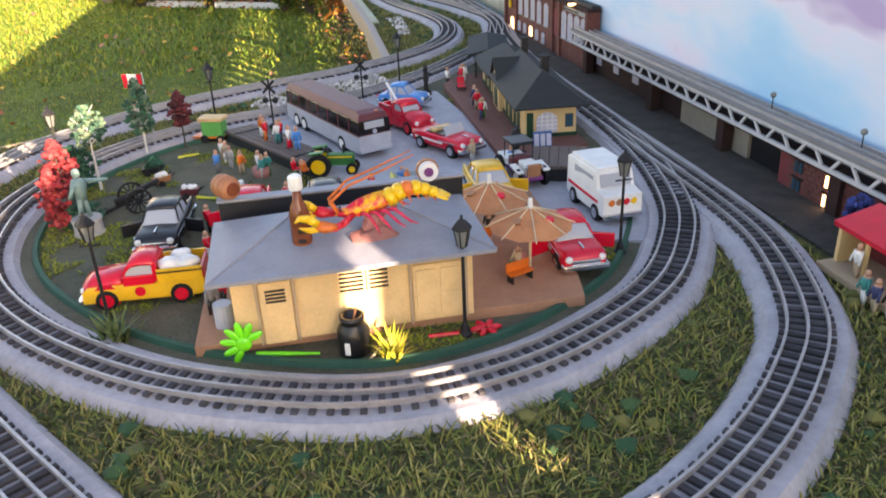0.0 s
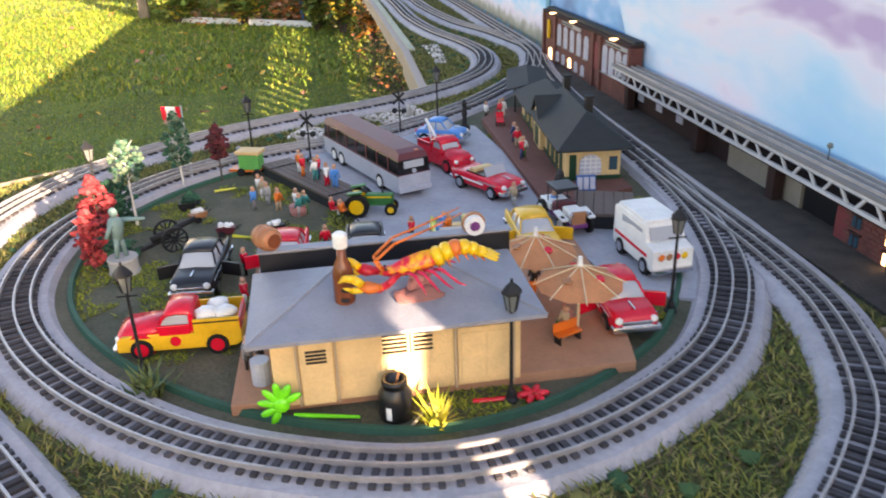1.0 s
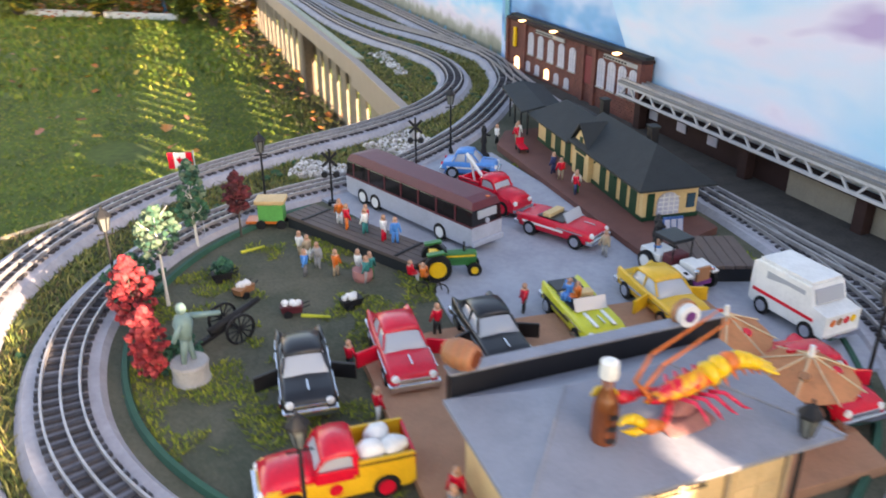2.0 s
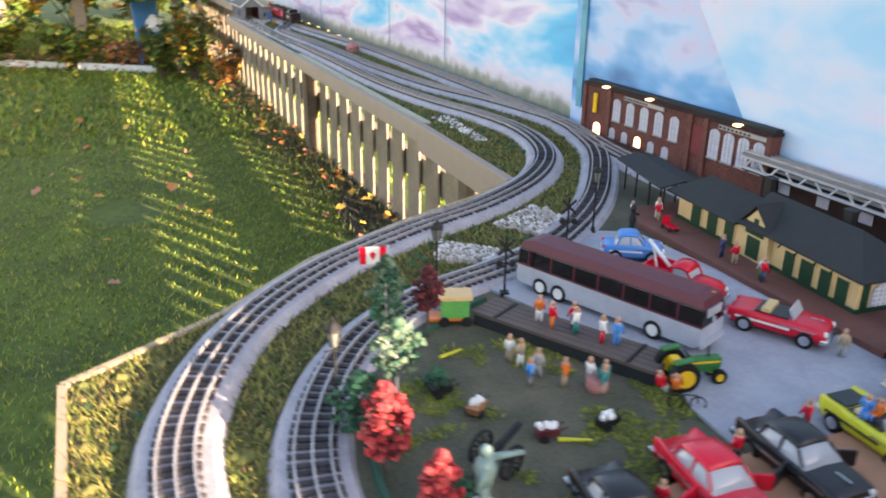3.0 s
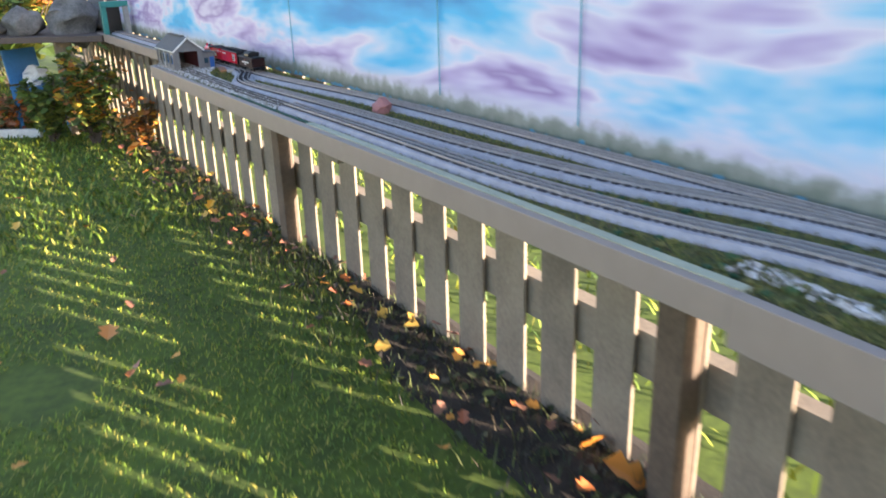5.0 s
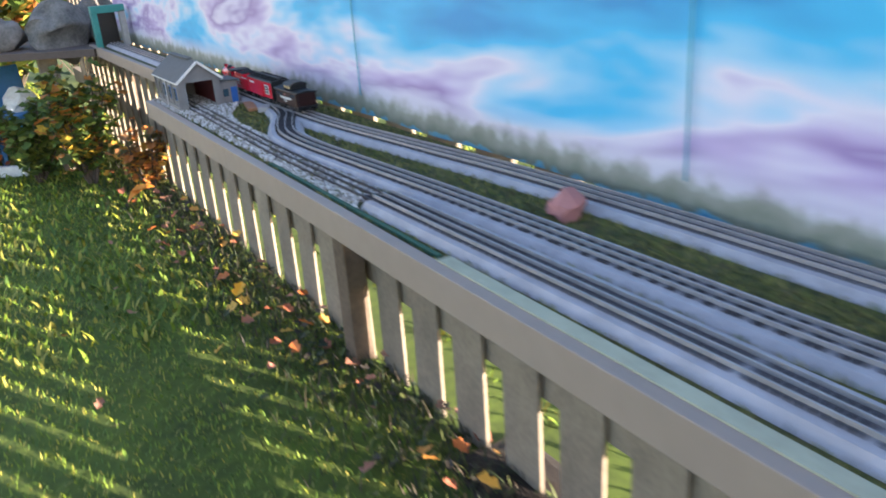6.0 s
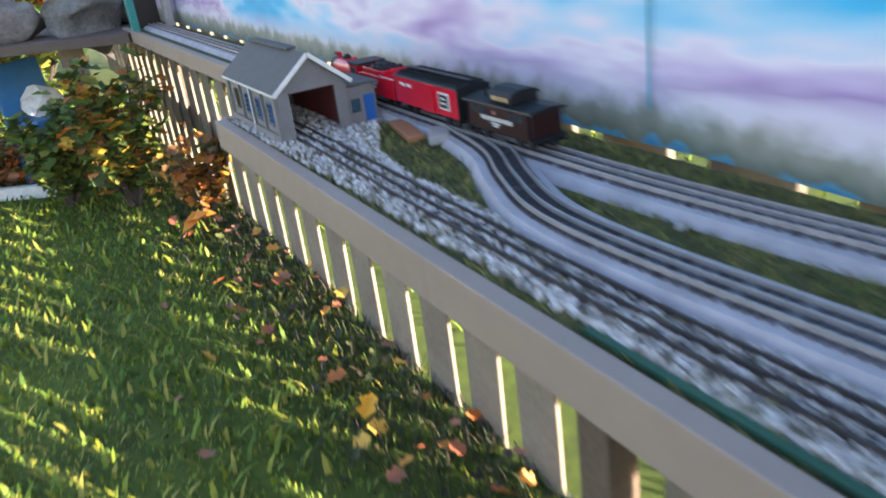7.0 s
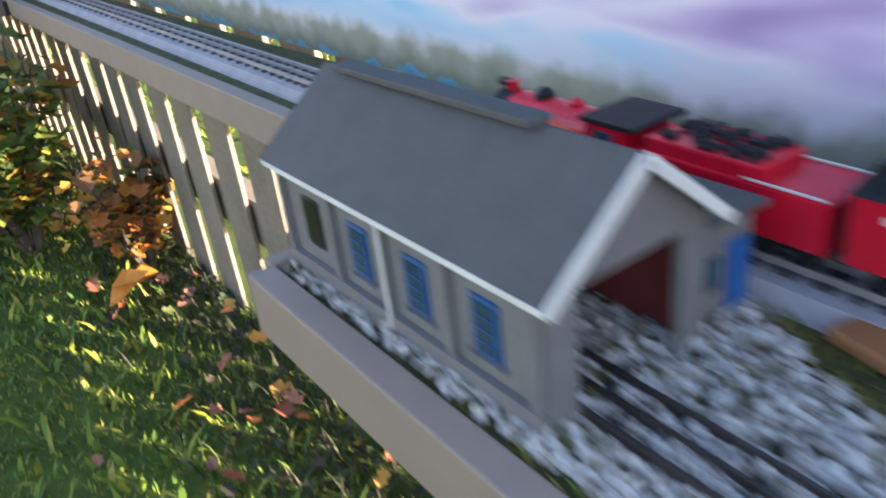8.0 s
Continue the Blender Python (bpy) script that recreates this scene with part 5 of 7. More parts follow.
# ---- trees ----
def clumped_tree(label, x, y, h, r, colors, trunk="trunk", stem=0.35, count=120, group="model trees", flat=1.0, lean=0.0, size=0.0031, z=T):
    th = thing("model_tree", label, "tree", (x, y, z), rng.uniform(0, 360), group)
    bm = bmesh.new()
    cyl(bm, (0, 0, -0.002), (lean * h * 0.6, 0, h * 0.75), max(0.0015, h * 0.02), h * 0.006, 7)
    for k in range(6):
        a = k * 1.05
        cyl(bm, (lean * h * 0.4, 0, h * (stem + 0.06 * k)), (lean * h * 0.5 + r * 0.7 * math.cos(a), r * 0.7 * math.sin(a), h * (stem + 0.12 + 0.07 * k)), h * 0.008, h * 0.003, 5)
    part("trunk", bm, trunk, th)
    bm = bmesh.new()
    for k in range(count * 2):
        u = rng.random()
        zz = h * (stem + (1 - stem) * u)
        rr = r * math.sqrt(max(0.05, 1 - (2 * u - 0.85) ** 2)) * rng.uniform(0.2, 1.0) * flat
        a = rng.uniform(0, 6.283)
        ball(bm, (lean * zz + rr * math.cos(a), rr * math.sin(a), zz), size * rng.uniform(0.5, 1.35), (1, 1, 0.8), 1, 0.7)
    part("crown", bm, island_material("tree_foliage", colors, 0.95), th)


RED = [(0.30, 0.020, 0.026), (0.38, 0.035, 0.040), (0.16, 0.012, 0.016), (0.42, 0.06, 0.06)]
DARKRED = [(0.09, 0.015, 0.02), (0.13, 0.02, 0.025), (0.06, 0.012, 0.015)]
GREEN = [(0.02, 0.09, 0.05), (0.03, 0.12, 0.06), (0.015, 0.06, 0.035)]
PALE = [(0.07, 0.13, 0.08), (0.12, 0.17, 0.11), (0.025, 0.08, 0.05)]
clumped_tree("red and dark maroon autumn model tree", -0.178, 0.985, 0.080, 0.020, RED + DARKRED[:1], stem=0.2, count=150)
clumped_tree("bright red autumn model tree", -0.168, 0.905, 0.070, 0.016, RED, stem=0.15, count=120)
clumped_tree("pale green model birch with a white trunk", -0.150, 1.035, 0.105, 0.022, PALE, "birch", 0.55, 90)
clumped_tree("dark green bushy model tree", -0.178, 1.045, 0.055, 0.030, GREEN, stem=0.15, count=120)
clumped_tree("tall green model tree beside the flagpole", -0.112, 1.165, 0.105, 0.019, GREEN + PALE[:2], "birch", 0.30, 130)
clumped_tree("dark red upright model tree", -0.062, 1.178, 0.080, 0.016, DARKRED, stem=0.42, count=110)
clumped_tree("low dark green model bush", -0.150, 0.925, 0.025, 0.026, GREEN, stem=0.1, count=80)
clumped_tree("small dark green model bush", -0.093, 1.085, 0.020, 0.010, GREEN, stem=0.1, count=40)

fl = thing("flagpole", "flagpole with a red and white maple leaf flag", "flag", (-0.102, 1.185, T), -15)
part("pole", cyl(bmesh.new(), (0, 0, 0), (0, 0, 0.108), 0.0008, seg=6), "silver", fl)
fg = part("flag", box(bmesh.new(), (-0.015, 0, 0.097), (0.013, 0.0006, 0.018)), "white", fl, "white flag field")
for q in (-0.0248, -0.0052):
    part("flag_bar", box(bmesh.new(), (q, 0, 0.097), (0.0066, 0.0006, 0.018)), "red", fg)
bm = bmesh.new()
pts = [(0, 0.006), (0.0015, 0.003), (0.0045, 0.0035), (0.0035, 0.0), (0.002, -0.003), (0, -0.006), (-0.002, -0.003), (-0.0035, 0.0), (-0.0045, 0.0035), (-0.0015, 0.003)]
for yy in (-0.0008, 0.0008):
    bm.faces.new([bm.verts.new((-0.015 + a * 0.8, yy, 0.097 + b * 0.8)) for a, b in pts])
part("maple_leaf_mark", bm, "red", fg)

# statue, pedestal, cannon
pd = thing("pedestal", "round pale stone pedestal on the green", "pedestal", (-0.138, 0.897, T))
part("drum", lathe(bmesh.new(), [(0.0155, 0), (0.016, 0.002), (0.0148, 0.004), (0.0148, 0.015), (0.0158, 0.017), (0.0150, 0.019)], seg=22), "stone", pd)
bm = bmesh.new()
for q in (-1, 1):
    cyl(bm, (q * 0.003, q * 0.004, 0), (0, q * 0.003, 0.022), 0.0022, 0.0034, 8)
lathe(bm, [(0.005, 0.020), (0.006, 0.026), (0.0085, 0.036), (0.006, 0.042), (0.0025, 0.044)], seg=12)
ball(bm, (0, 0, 0.049), 0.0045, (1, 0.9, 1.2), 2)
cyl(bm, (0, 0.007, 0.038), (0.028, 0.010, 0.040), 0.003, 0.0018, 8)
cyl(bm, (0, -0.007, 0.038), (-0.006, -0.011, 0.024), 0.003, 0.002, 8)
st = part("statue", bm, "verdigris", smooth=True)
st.matrix_basis = pose(-0.138, 0.897, T + 0.019, 0, 0, -20)
tagged(st, "verdigris green statue with one arm outstretched", "statue")

cn = thing("cannon", "black model field cannon with spoked wheels", "cannon", (-0.098, 0.955, T), 25)
part("barrel", cyl(bmesh.new(), (-0.022, 0, 0.014), (0.030, 0, 0.028), 0.0042, 0.0028, 12), "iron", cn, smooth=True)
part("trail", box(bmesh.new(), (-0.022, 0, 0.009), (0.044, 0.005, 0.004), ry=-14), "iron", cn)
for q in (-1, 1):
    w = part("wheel", cyl(bmesh.new(), (0, q * 0.014, 0.0145), (0, q * 0.0165, 0.0145), 0.0145, seg=20, caps=False), "iron", cn)
    bm = bmesh.new()
    for k in range(6):
        a = k * 0.5236
        cyl(bm, (0.0142 * math.cos(a), q * 0.0152, 0.0145 + 0.0142 * math.sin(a)), (-0.0142 * math.cos(a), q * 0.0152, 0.0145 - 0.0142 * math.sin(a)), 0.0008, seg=5)
    part("spokes", bm, "iron", w)
    part("rim", lathe(bmesh.new(), [(0.0125, -0.001), (0.0148, -0.001), (0.0148, 0.001), (0.0125, 0.001)], seg=20, m=pose(0, q * 0.0152, 0.0145, 90), caps=False), "iron", w)
part("axle", cyl(bmesh.new(), (0, -0.016, 0.0145), (0, 0.016, 0.0145), 0.0014), "iron", cn)

# flower tubs and barrows on the green
for x, y, c1, c2, rz in ((-0.078, 1.03, "white", "wood", 40), (-0.040, 0.975, "white", "maroon", -10), (0.016, 0.968, "white", "iron", 10), (-0.095, 1.07, "darkgreen", "iron", 0)):
    th = thing("flower_cart", "small model cart with %s flowers on the green" % ("white" if c1 == "white" else "dark green"), "cart", (x, y, T), rz, "flower carts")
    part("tub", box(bmesh.new(), (0, 0, 0.008), (0.018, 0.010, 0.007), taper=1.2), c2, th)
    bm = bmesh.new()
    for k in range(9):
        ball(bm, (rng.uniform(-0.007, 0.007), rng.uniform(-0.003, 0.003), 0.0135), 0.0032, sub=1, rough=0.3)
    part("flower_head", bm, c1, th)
    for q in (-1, 1):
        part("wheel", cyl(bmesh.new(), (-0.004, q * 0.006, 0.004), (-0.004, q * 0.0075, 0.004), 0.004, seg=10), "iron", th)
        part("handle", cyl(bmesh.new(), (0.006, q * 0.004, 0.008), (0.017, q * 0.004, 0.012), 0.0007, seg=5), "iron", th)
for x, y, a in ((-0.02, 0.962, -25), (-0.055, 1.135, 15)):
    th = part("straw", cyl(bmesh.new(), (-0.014, 0, 0.002), (0.014, 0, 0.002), 0.0022, 0.0012, 8), "lime")
    th.matrix_basis = pose(x, y, T, 0, 0, a)
    tagged(th, "yellow straw bundle lying on the ground", "straw")


# ---- stage platform, cart, trolley ----
pf = thing("loading_platform", "long dark brown boarded loading platform", "platform", (0.062, 1.105, T), -61)
part("base", box(bmesh.new(), (0, 0, 0.007), (0.206, 0.040, 0.014)), "roofdark", pf)
for k in range(5):
    part("deck_board", box(bmesh.new(), (0, -0.018 + 0.009 * k, 0.016), (0.208, 0.0083, 0.004), bevel=0.0006), "plank", pf)
for q in (-0.075, 0.075):
    part("seam_strip", box(bmesh.new(), (q, 0, 0.0186), (0.003, 0.043, 0.0014)), "iron", pf)
tc = thing("toy_wagon", "green and cream toy wagon with a tan roof", "toy wagon", (-0.022, 1.198, T), -20)
part("body", box(bmesh.new(), (0, 0, 0.020), (0.030, 0.020, 0.022), bevel=0.0015), "wagon", tc, "green wagon body") if "wagon" in M else part("body", box(bmesh.new(), (0, 0, 0.020), (0.030, 0.020, 0.022), bevel=0.0015), material("wagon_green", (0.10, 0.42, 0.10), 0.4), tc, "light green wagon body")
part("roof", box(bmesh.new(), (0, 0, 0.034), (0.036, 0.026, 0.005), bevel=0.0015), "cream", tc, "tan roof")
part("floor", box(bmesh.new(), (-0.008, 0, 0.0085), (0.044, 0.020, 0.003)), "orange", tc)
for q in (-0.012, 0.012):
    for s in (-1, 1):
        part("wheel", cyl(bmesh.new(), (q, s * 0.010, 0.006), (q, s * 0.0118, 0.006), 0.006, seg=12), "iron", tc)

tb = thing("barrel_table", "round red-brown tub table with bottles", "table", (0.042, 1.022, T))
part("tub", lathe(bmesh.new(), [(0.009, 0), (0.011, 0.006), (0.0105, 0.013)], seg=14), "pinkrock", tb)
part("jug", lathe(bmesh.new(), [(0.002, 0.013), (0.0022, 0.019), (0.001, 0.023)], (0.002, 0, 0), 8), "teal", tb)

bk = thing("bicycle", "black model bicycle beside the tractor", "bicycle", (0.098, 0.965, T), -35)
for q in (-0.010, 0.010):
    part("wheel", lathe(bmesh.new(), [(0.0062, -0.0006), (0.0072, -0.0006), (0.0072, 0.0006), (0.0062, 0.0006)], seg=16, m=pose(q, 0, 0.0072, 90), caps=False), "iron", bk)
part("bicycle_frame", cyl(cyl(cyl(bmesh.new(), (-0.010, 0, 0.0072), (-0.002, 0, 0.015), 0.0006, seg=5), (-0.002, 0, 0.015), (0.008, 0, 0.015), 0.0006, seg=5), (0.008, 0, 0.016), (0.010, 0, 0.0072), 0.0006, seg=5), "iron", bk)

# ---- bits on the near grass ----
jar = thing("jar", "small black glass jar with an open top", "jar", (0.112, 0.588, T))
part("jar_body", lathe(bmesh.new(), [(0.0105, 0), (0.0125, 0.002), (0.0125, 0.021), (0.0095, 0.026), (0.0085, 0.028), (0.0095, 0.0285), (0.0095, 0.033), (0.0075, 0.033), (0.0072, 0.027)], seg=20), "black", jar, smooth=True)
part("label_mark", box(bmesh.new(), (-0.006, -0.0112, 0.010), (0.004, 0.001, 0.010), rz=-28), "white", jar, "white marks")
part("wick", cyl(bmesh.new(), (0, 0, 0.026), (0.004, 0.001, 0.038), 0.0008, seg=5), "wood", jar)
gp_ = thing("plastic_palm", "bright green plastic palm drink stirrer", "stirrer", (0.034, 0.598, T), -6)
part("stem", cyl(bmesh.new(), (0.004, 0, 0.005), (0.052, -0.004, 0.003), 0.0022, 0.0012, 8), "plasticgreen", gp_)
for k in range(7):
    a = 0.5 + k * 0.62
    bm = bmesh.new()
    ball(bm, (-0.004 + 0.010 * math.cos(a), -0.002, 0.016 + 0.012 * math.sin(a)), 0.0075, (1.0, 0.25, 0.42), 2)
    for v in bm.verts:
        d = v.co - Vector((-0.004 + 0.010 * math.cos(a), -0.002, 0.016 + 0.012 * math.sin(a)))
        v.co = v.co - d + Matrix.Rotation(-a, 3, "Y") @ d
    part("frond", bm, "plasticgreen", gp_)
part("heart", ball(bmesh.new(), (-0.004, -0.002, 0.016), 0.0065, (1, 0.5, 1), 2), "plasticgreen", gp_)
rp = thing("plastic_pick", "bright red plastic drink pick lying on grass", "stirrer", (0.170, 0.590, T), -3)
part("stem", cyl(bmesh.new(), (0, 0, 0.003), (0.040, 0, 0.003), 0.0018, seg=8), "plasticred", rp)
for k in range(6):
    a = k * 1.047
    part("petal", ball(bmesh.new(), (0.046 + 0.007 * math.cos(a), 0.007 * math.sin(a), 0.005), 0.0048, (1.2, 0.6, 0.5), 2, rz=math.degrees(a)), "plasticred", rp)
for x, y, h, r, cols, lab in ((0.138, 0.566, 0.020, 0.010, [(0.42, 0.40, 0.03), (0.30, 0.32, 0.03), (0.5, 0.42, 0.06)], "yellow-green model shrub by the jar"), (-0.075, 0.655, 0.020, 0.022, [(0.08, 0.12, 0.03), (0.12, 0.15, 0.04), (0.05, 0.08, 0.03)], "drooping green model fern by the lamp"), (0.19, 0.812, 0.016, 0.012, GREEN, "dark green model palm behind the diner")):
    verts, faces = blades([(rng.normal(0, r * 0.3), rng.normal(0, r * 0.3), 0) for _ in range(70)], h, 0.0016, 1.0)
    ob = pieces("model_shrub", verts, faces, island_material("shrub_leaves", cols), lab, "shrub")
    ob.matrix_basis = pose(x, y, T)
tw = part("twig", cyl(bmesh.new(), (-0.010, -0.008, 0.001), (0.010, 0.010, 0.010), 0.0012, 0.0008, 6), "stick")
tw.matrix_basis = pose(0.128, 0.575, T)
tagged(tw, "pale broken twig on the model grass", "twig")
# ---- the station ----
def station():
    plat = [(0.345, 1.365), (0.335, 0.955), (0.40, 0.965), (0.455, 0.985), (0.470, 1.42), (0.385, 1.425)]
    tagged(part("station_platform", slab(bmesh.new(), plat, T + 0.0012, T + 0.011), "platform"), "dark red brick station platform", "platform", kind="structure")
    th = thing("station", "cream and green model railway station with dark roofs", "model building", (0.386, 1.030, T + 0.011), -5.5)
    th.scale = (0.87, 0.97, 0.80)
    W, h = 0.082, 0.052
    for y0, y1, z1, roof_h in ((0.0, 0.20, h, 0.046), (0.2, 0.345, h - 0.006, 0.036)):
        part("wall", box(bmesh.new(), (W / 2 - 0.005, (y0 + y1) / 2, z1 / 2), (W, y1 - y0, z1)), "cream", th, "cream plaster walls")
        o = 0.016
        bm = bmesh.new()
        hip0 = 0.045 if y0 == 0 else 0.0
        b = [bm.verts.new(p) for p in ((-0.005 - o, y0 - (o if y0 == 0 else -0.001), z1), (W - 0.005 + o, y0 - (o if y0 == 0 else -0.001), z1), (W - 0.005 + o, y1 + (o if y0 else 0), z1), (-0.005 - o, y1 + (o if y0 else 0), z1))]
        u = [bm.verts.new((p.co.x, p.co.y, z1 + 0.003)) for p in b]
        r0, r1 = bm.verts.new((W / 2 - 0.005, y0 + hip0, z1 + roof_h)), bm.verts.new((W / 2 - 0.005, y1 - (0.02 if y0 else 0), z1 + roof_h))
        bm.faces.new(b[::-1])
        for k in range(4):
            bm.faces.new((b[k], b[(k + 1) % 4], u[(k + 1) % 4], u[k]))
        bm.faces.new((u[0], u[1], r0))
        bm.faces.new((u[1], u[2], r1, r0))
        bm.faces.new((u[2], u[3], r1))
        bm.faces.new((u[3], u[0], r0, r1))
        part("roof", bm, "roofdark", th, "dark slate roof")
    # gable on the front
    bm = extrude_side(bmesh.new(), [(-0.026, 0), (0.026, 0), (0.026, 0.054), (0, 0.086), (-0.026, 0.054)], -0.004, 0.03)
    g = part("gable", bm, "cream", th, "cream front gable")
    g.matrix_basis = pose(-0.009, 0.168, 0, 0, 0, -90)
    for s in (-1, 1):
        part("gable_roof", box(bmesh.new(), (s * 0.0155, 0.014, 0.0735), (0.046, 0.046, 0.003), ry=s * 50.5), "roofdark", g)
    part("gable_window", box(bmesh.new(), (0, -0.0046, 0.062), (0.008, 0.0015, 0.014)), "darkgreen", g)
    part("gable_door", box(bmesh.new(), (0, -0.0046, 0.021), (0.024, 0.0015, 0.034)), "darkgreen", g, "green door")
    part("gable_sign", box(bmesh.new(), (0, -0.005, 0.045), (0.034, 0.0015, 0.006)), "darkgreen", g)
    for k, (y, w) in enumerate(((0.022, 0.018), (0.048, 0.018), (0.078, 0.022), (0.108, 0.018), (0.225, 0.020), (0.262, 0.022), (0.300, 0.022))):
        part("shutter_door", box(bmesh.new(), (-0.006, y, 0.022), (0.002, w, 0.036), bevel=0.0004), "darkgreen", th, "dark green door")
        part("door_frame", box(bmesh.new(), (-0.0053, y, 0.023), (0.002, w + 0.005, 0.041)), "cream", th)
        part("bracket", box(bmesh.new(), (-0.010, y + w / 2 + 0.006, 0.046), (0.012, 0.0015, 0.002), ry=-45), "darkgreen", th)
    part("base_band", box(bmesh.new(), (W / 2 - 0.005, 0.172, 0.003), (W + 0.003, 0.348, 0.006)), "darkgreen", th)
    # arched end window with glazing bars
    bm = bmesh.new()
    prof = [(-0.016, 0.008)] + [(-0.016 * math.cos(a * 0.3142), 0.026 + 0.016 * math.sin(a * 0.3142)) for a in range(11)] + [(0.016, 0.008)]
    extrude_side(bm, prof, -0.0018, 0.0006)
    w = part("arched_window", bm, "windowpane", th, "white arched end window")
    w.matrix_basis = pose(0.032, -0.0006, 0)
    for q in (-0.008, 0, 0.008):
        part("glazing_bar", box(bmesh.new(), (q, -0.0022, 0.024), (0.0013, 0.001, 0.032)), "white", w)
    for z in (0.014, 0.021, 0.028, 0.035):
        part("glazing_bar", box(bmesh.new(), (0, -0.0022, z), (0.030, 0.001, 0.0012)), "white", w)
    part("notice_board", box(bmesh.new(), (0.066, -0.0012, 0.026), (0.012, 0.002, 0.022)), "glassblue", th, "dark notice board")
    part("end_shutter", box(bmesh.new(), (0.006, -0.0008, 0.022), (0.010, 0.002, 0.040)), "darkgreen", th)
    for y in (0.075, 0.215):
        c = part("chimney", box(bmesh.new(), (W / 2 + 0.006, y, h + 0.046), (0.011, 0.012, 0.030)), "black", th, "black chimney")
        part("chimney_cap", box(bmesh.new(), (W / 2 + 0.006, y, h + 0.062), (0.014, 0.015, 0.003)), "roofdark", c)
    cnp = thing("platform_canopy", "long dark platform canopy on black posts", "canopy", (0.447, 1.455, T), -14)
    part("roof", extrude_side(bmesh.new(), [(-0.036, 0.050), (0, 0.058), (0.036, 0.050), (0.036, 0.053), (0, 0.061), (-0.036, 0.053)], -0.085, 0.085), "roofdark", cnp)
    for y in (-0.07, -0.02, 0.03, 0.075):
        for x in (-0.022, 0.022):
            part("post", cyl(bmesh.new(), (x, y, 0), (x, y, 0.053), 0.0016, seg=7), "iron", cnp)
    pc = thing("porch_deck", "brown wooden loading deck on a dark base", "deck", (0.390, 0.912, T + 0.004), -20)
    part("base", box(bmesh.new(), (0, 0, 0.008), (0.062, 0.066, 0.016)), "black", pc)
    for k in range(6):
        part("deck_board", box(bmesh.new(), (-0.0285 + 0.0114 * k, 0, 0.018), (0.0108, 0.074, 0.004), bevel=0.0006), "deckwood", pc)
    bs = thing("window_sash", "blue framed sash leaning by the station end", "window", (0.395, 0.988, T + 0.011), -8)
    part("sash_frame", box(bmesh.new(), (0, 0, 0.010), (0.024, 0.002, 0.020), rx=-12), "shedblue", bs)
    for k in range(3):
        part("pane", box(bmesh.new(), (-0.0078 + 0.0078 * k, -0.0016, 0.010), (0.0058, 0.0014, 0.015), rx=-12), "windowpane", bs)


station()
for x, y, lab in ((0.345, 0.945, "dark model hydrant stack by the platform"), (0.310, 1.335, "dark water crane beside the track"), (0.352, 0.958, "black iron pump on the platform corner")):
    th = thing("water_column", lab, "water column", (x, y, T + 0.004), 0, "water columns")
    part("foot", lathe(bmesh.new(), [(0.009, 0), (0.009, 0.004), (0.005, 0.008)], seg=10), "iron", th)
    part("column", lathe(bmesh.new(), [(0.0045, 0.006), (0.0035, 0.020), (0.005, 0.024), (0.003, 0.036), (0.0045, 0.042), (0.002, 0.048)], seg=10), "iron", th)
    part("spout", cyl(bmesh.new(), (0, 0, 0.036), (0.010, 0, 0.032), 0.0018, seg=7), "iron", th)
bc = thing("baggage_cart", "red baggage cart on the station platform", "cart", (0.366, 1.322, T + 0.011), 80)
part("bed", box(bmesh.new(), (0, 0, 0.007), (0.028, 0.012, 0.002)), "red", bc)
part("rail", box(bmesh.new(), (0.013, 0, 0.012), (0.0012, 0.012, 0.010)), "red", bc)
for q in (-0.009, 0.009):
    for s in (-1, 1):
        part("wheel", cyl(bmesh.new(), (q, s * 0.006, 0.0035), (q, s * 0.0072, 0.0035), 0.0035, seg=10), "iron", bc)


# ---- factory, arcade, viaduct along the back ----
def arch(cx, w, z0, z1, depth=0.003, n=8):
    """A round-headed opening, as an outline of (y, z)."""
    r = w / 2
    return [(cx - r, z0)] + [(cx - r * math.cos(math.pi * k / n), z1 - r * 0.7 + r * 0.7 * math.sin(math.pi * k / n)) for k in range(n + 1)] + [(cx + r, z0)]


def window_on(th, cx, w, z0, z1, x, mat, name="window", frame=True):
    bm = extrude_side(bmesh.new(), [(-a, b) for a, b in arch(cx, w, z0, z1)], 0, 0.0022)
    ob = part(name, bm, mat, th)
    ob.matrix_basis = pose(x, 0, 0, 0, 0, 90) @ Matrix.Diagonal((-1, 1, 1, 1))
    if frame:
        bmf = bmesh.new()
        for q in (-0.18, 0.18):
            box(bmf, (x - 0.0026, cx + w * q, (z0 + z1) / 2), (0.0008, 0.0007, (z1 - z0) * 0.95))
        for q in (0.25, 0.5, 0.75):
            box(bmf, (x - 0.0026, cx, z0 + (z1 - z0) * q), (0.0008, w * 0.94, 0.0007))
        part("glazing", bmf, "silver", ob).matrix_parent_inverse = ob.matrix_basis.inverted()
        part("sill", box(bmesh.new(), (x - 0.002, cx, z0 - 0.001), (0.004, w + 0.003, 0.002)), "stone", ob).matrix_parent_inverse = ob.matrix_basis.inverted()


def bricks(th, x, y0, y1, z0, z1, courses=5):
    """Courses of brick, standing just proud of the wall."""
    bm = bmesh.new()
    z = z0
    row = 0
    while z < z1:
        y = y0 + (0.006 if row % 2 else 0)
        while y < y1 - 0.010:
            box(bm, (x, y + 0.0055, z), (0.0010, 0.0108, 0.0042))
            y += 0.012
        z += 0.0052
        row += 1
    tagged(part("brickwork", bm, "brick", th), kind="stuff")


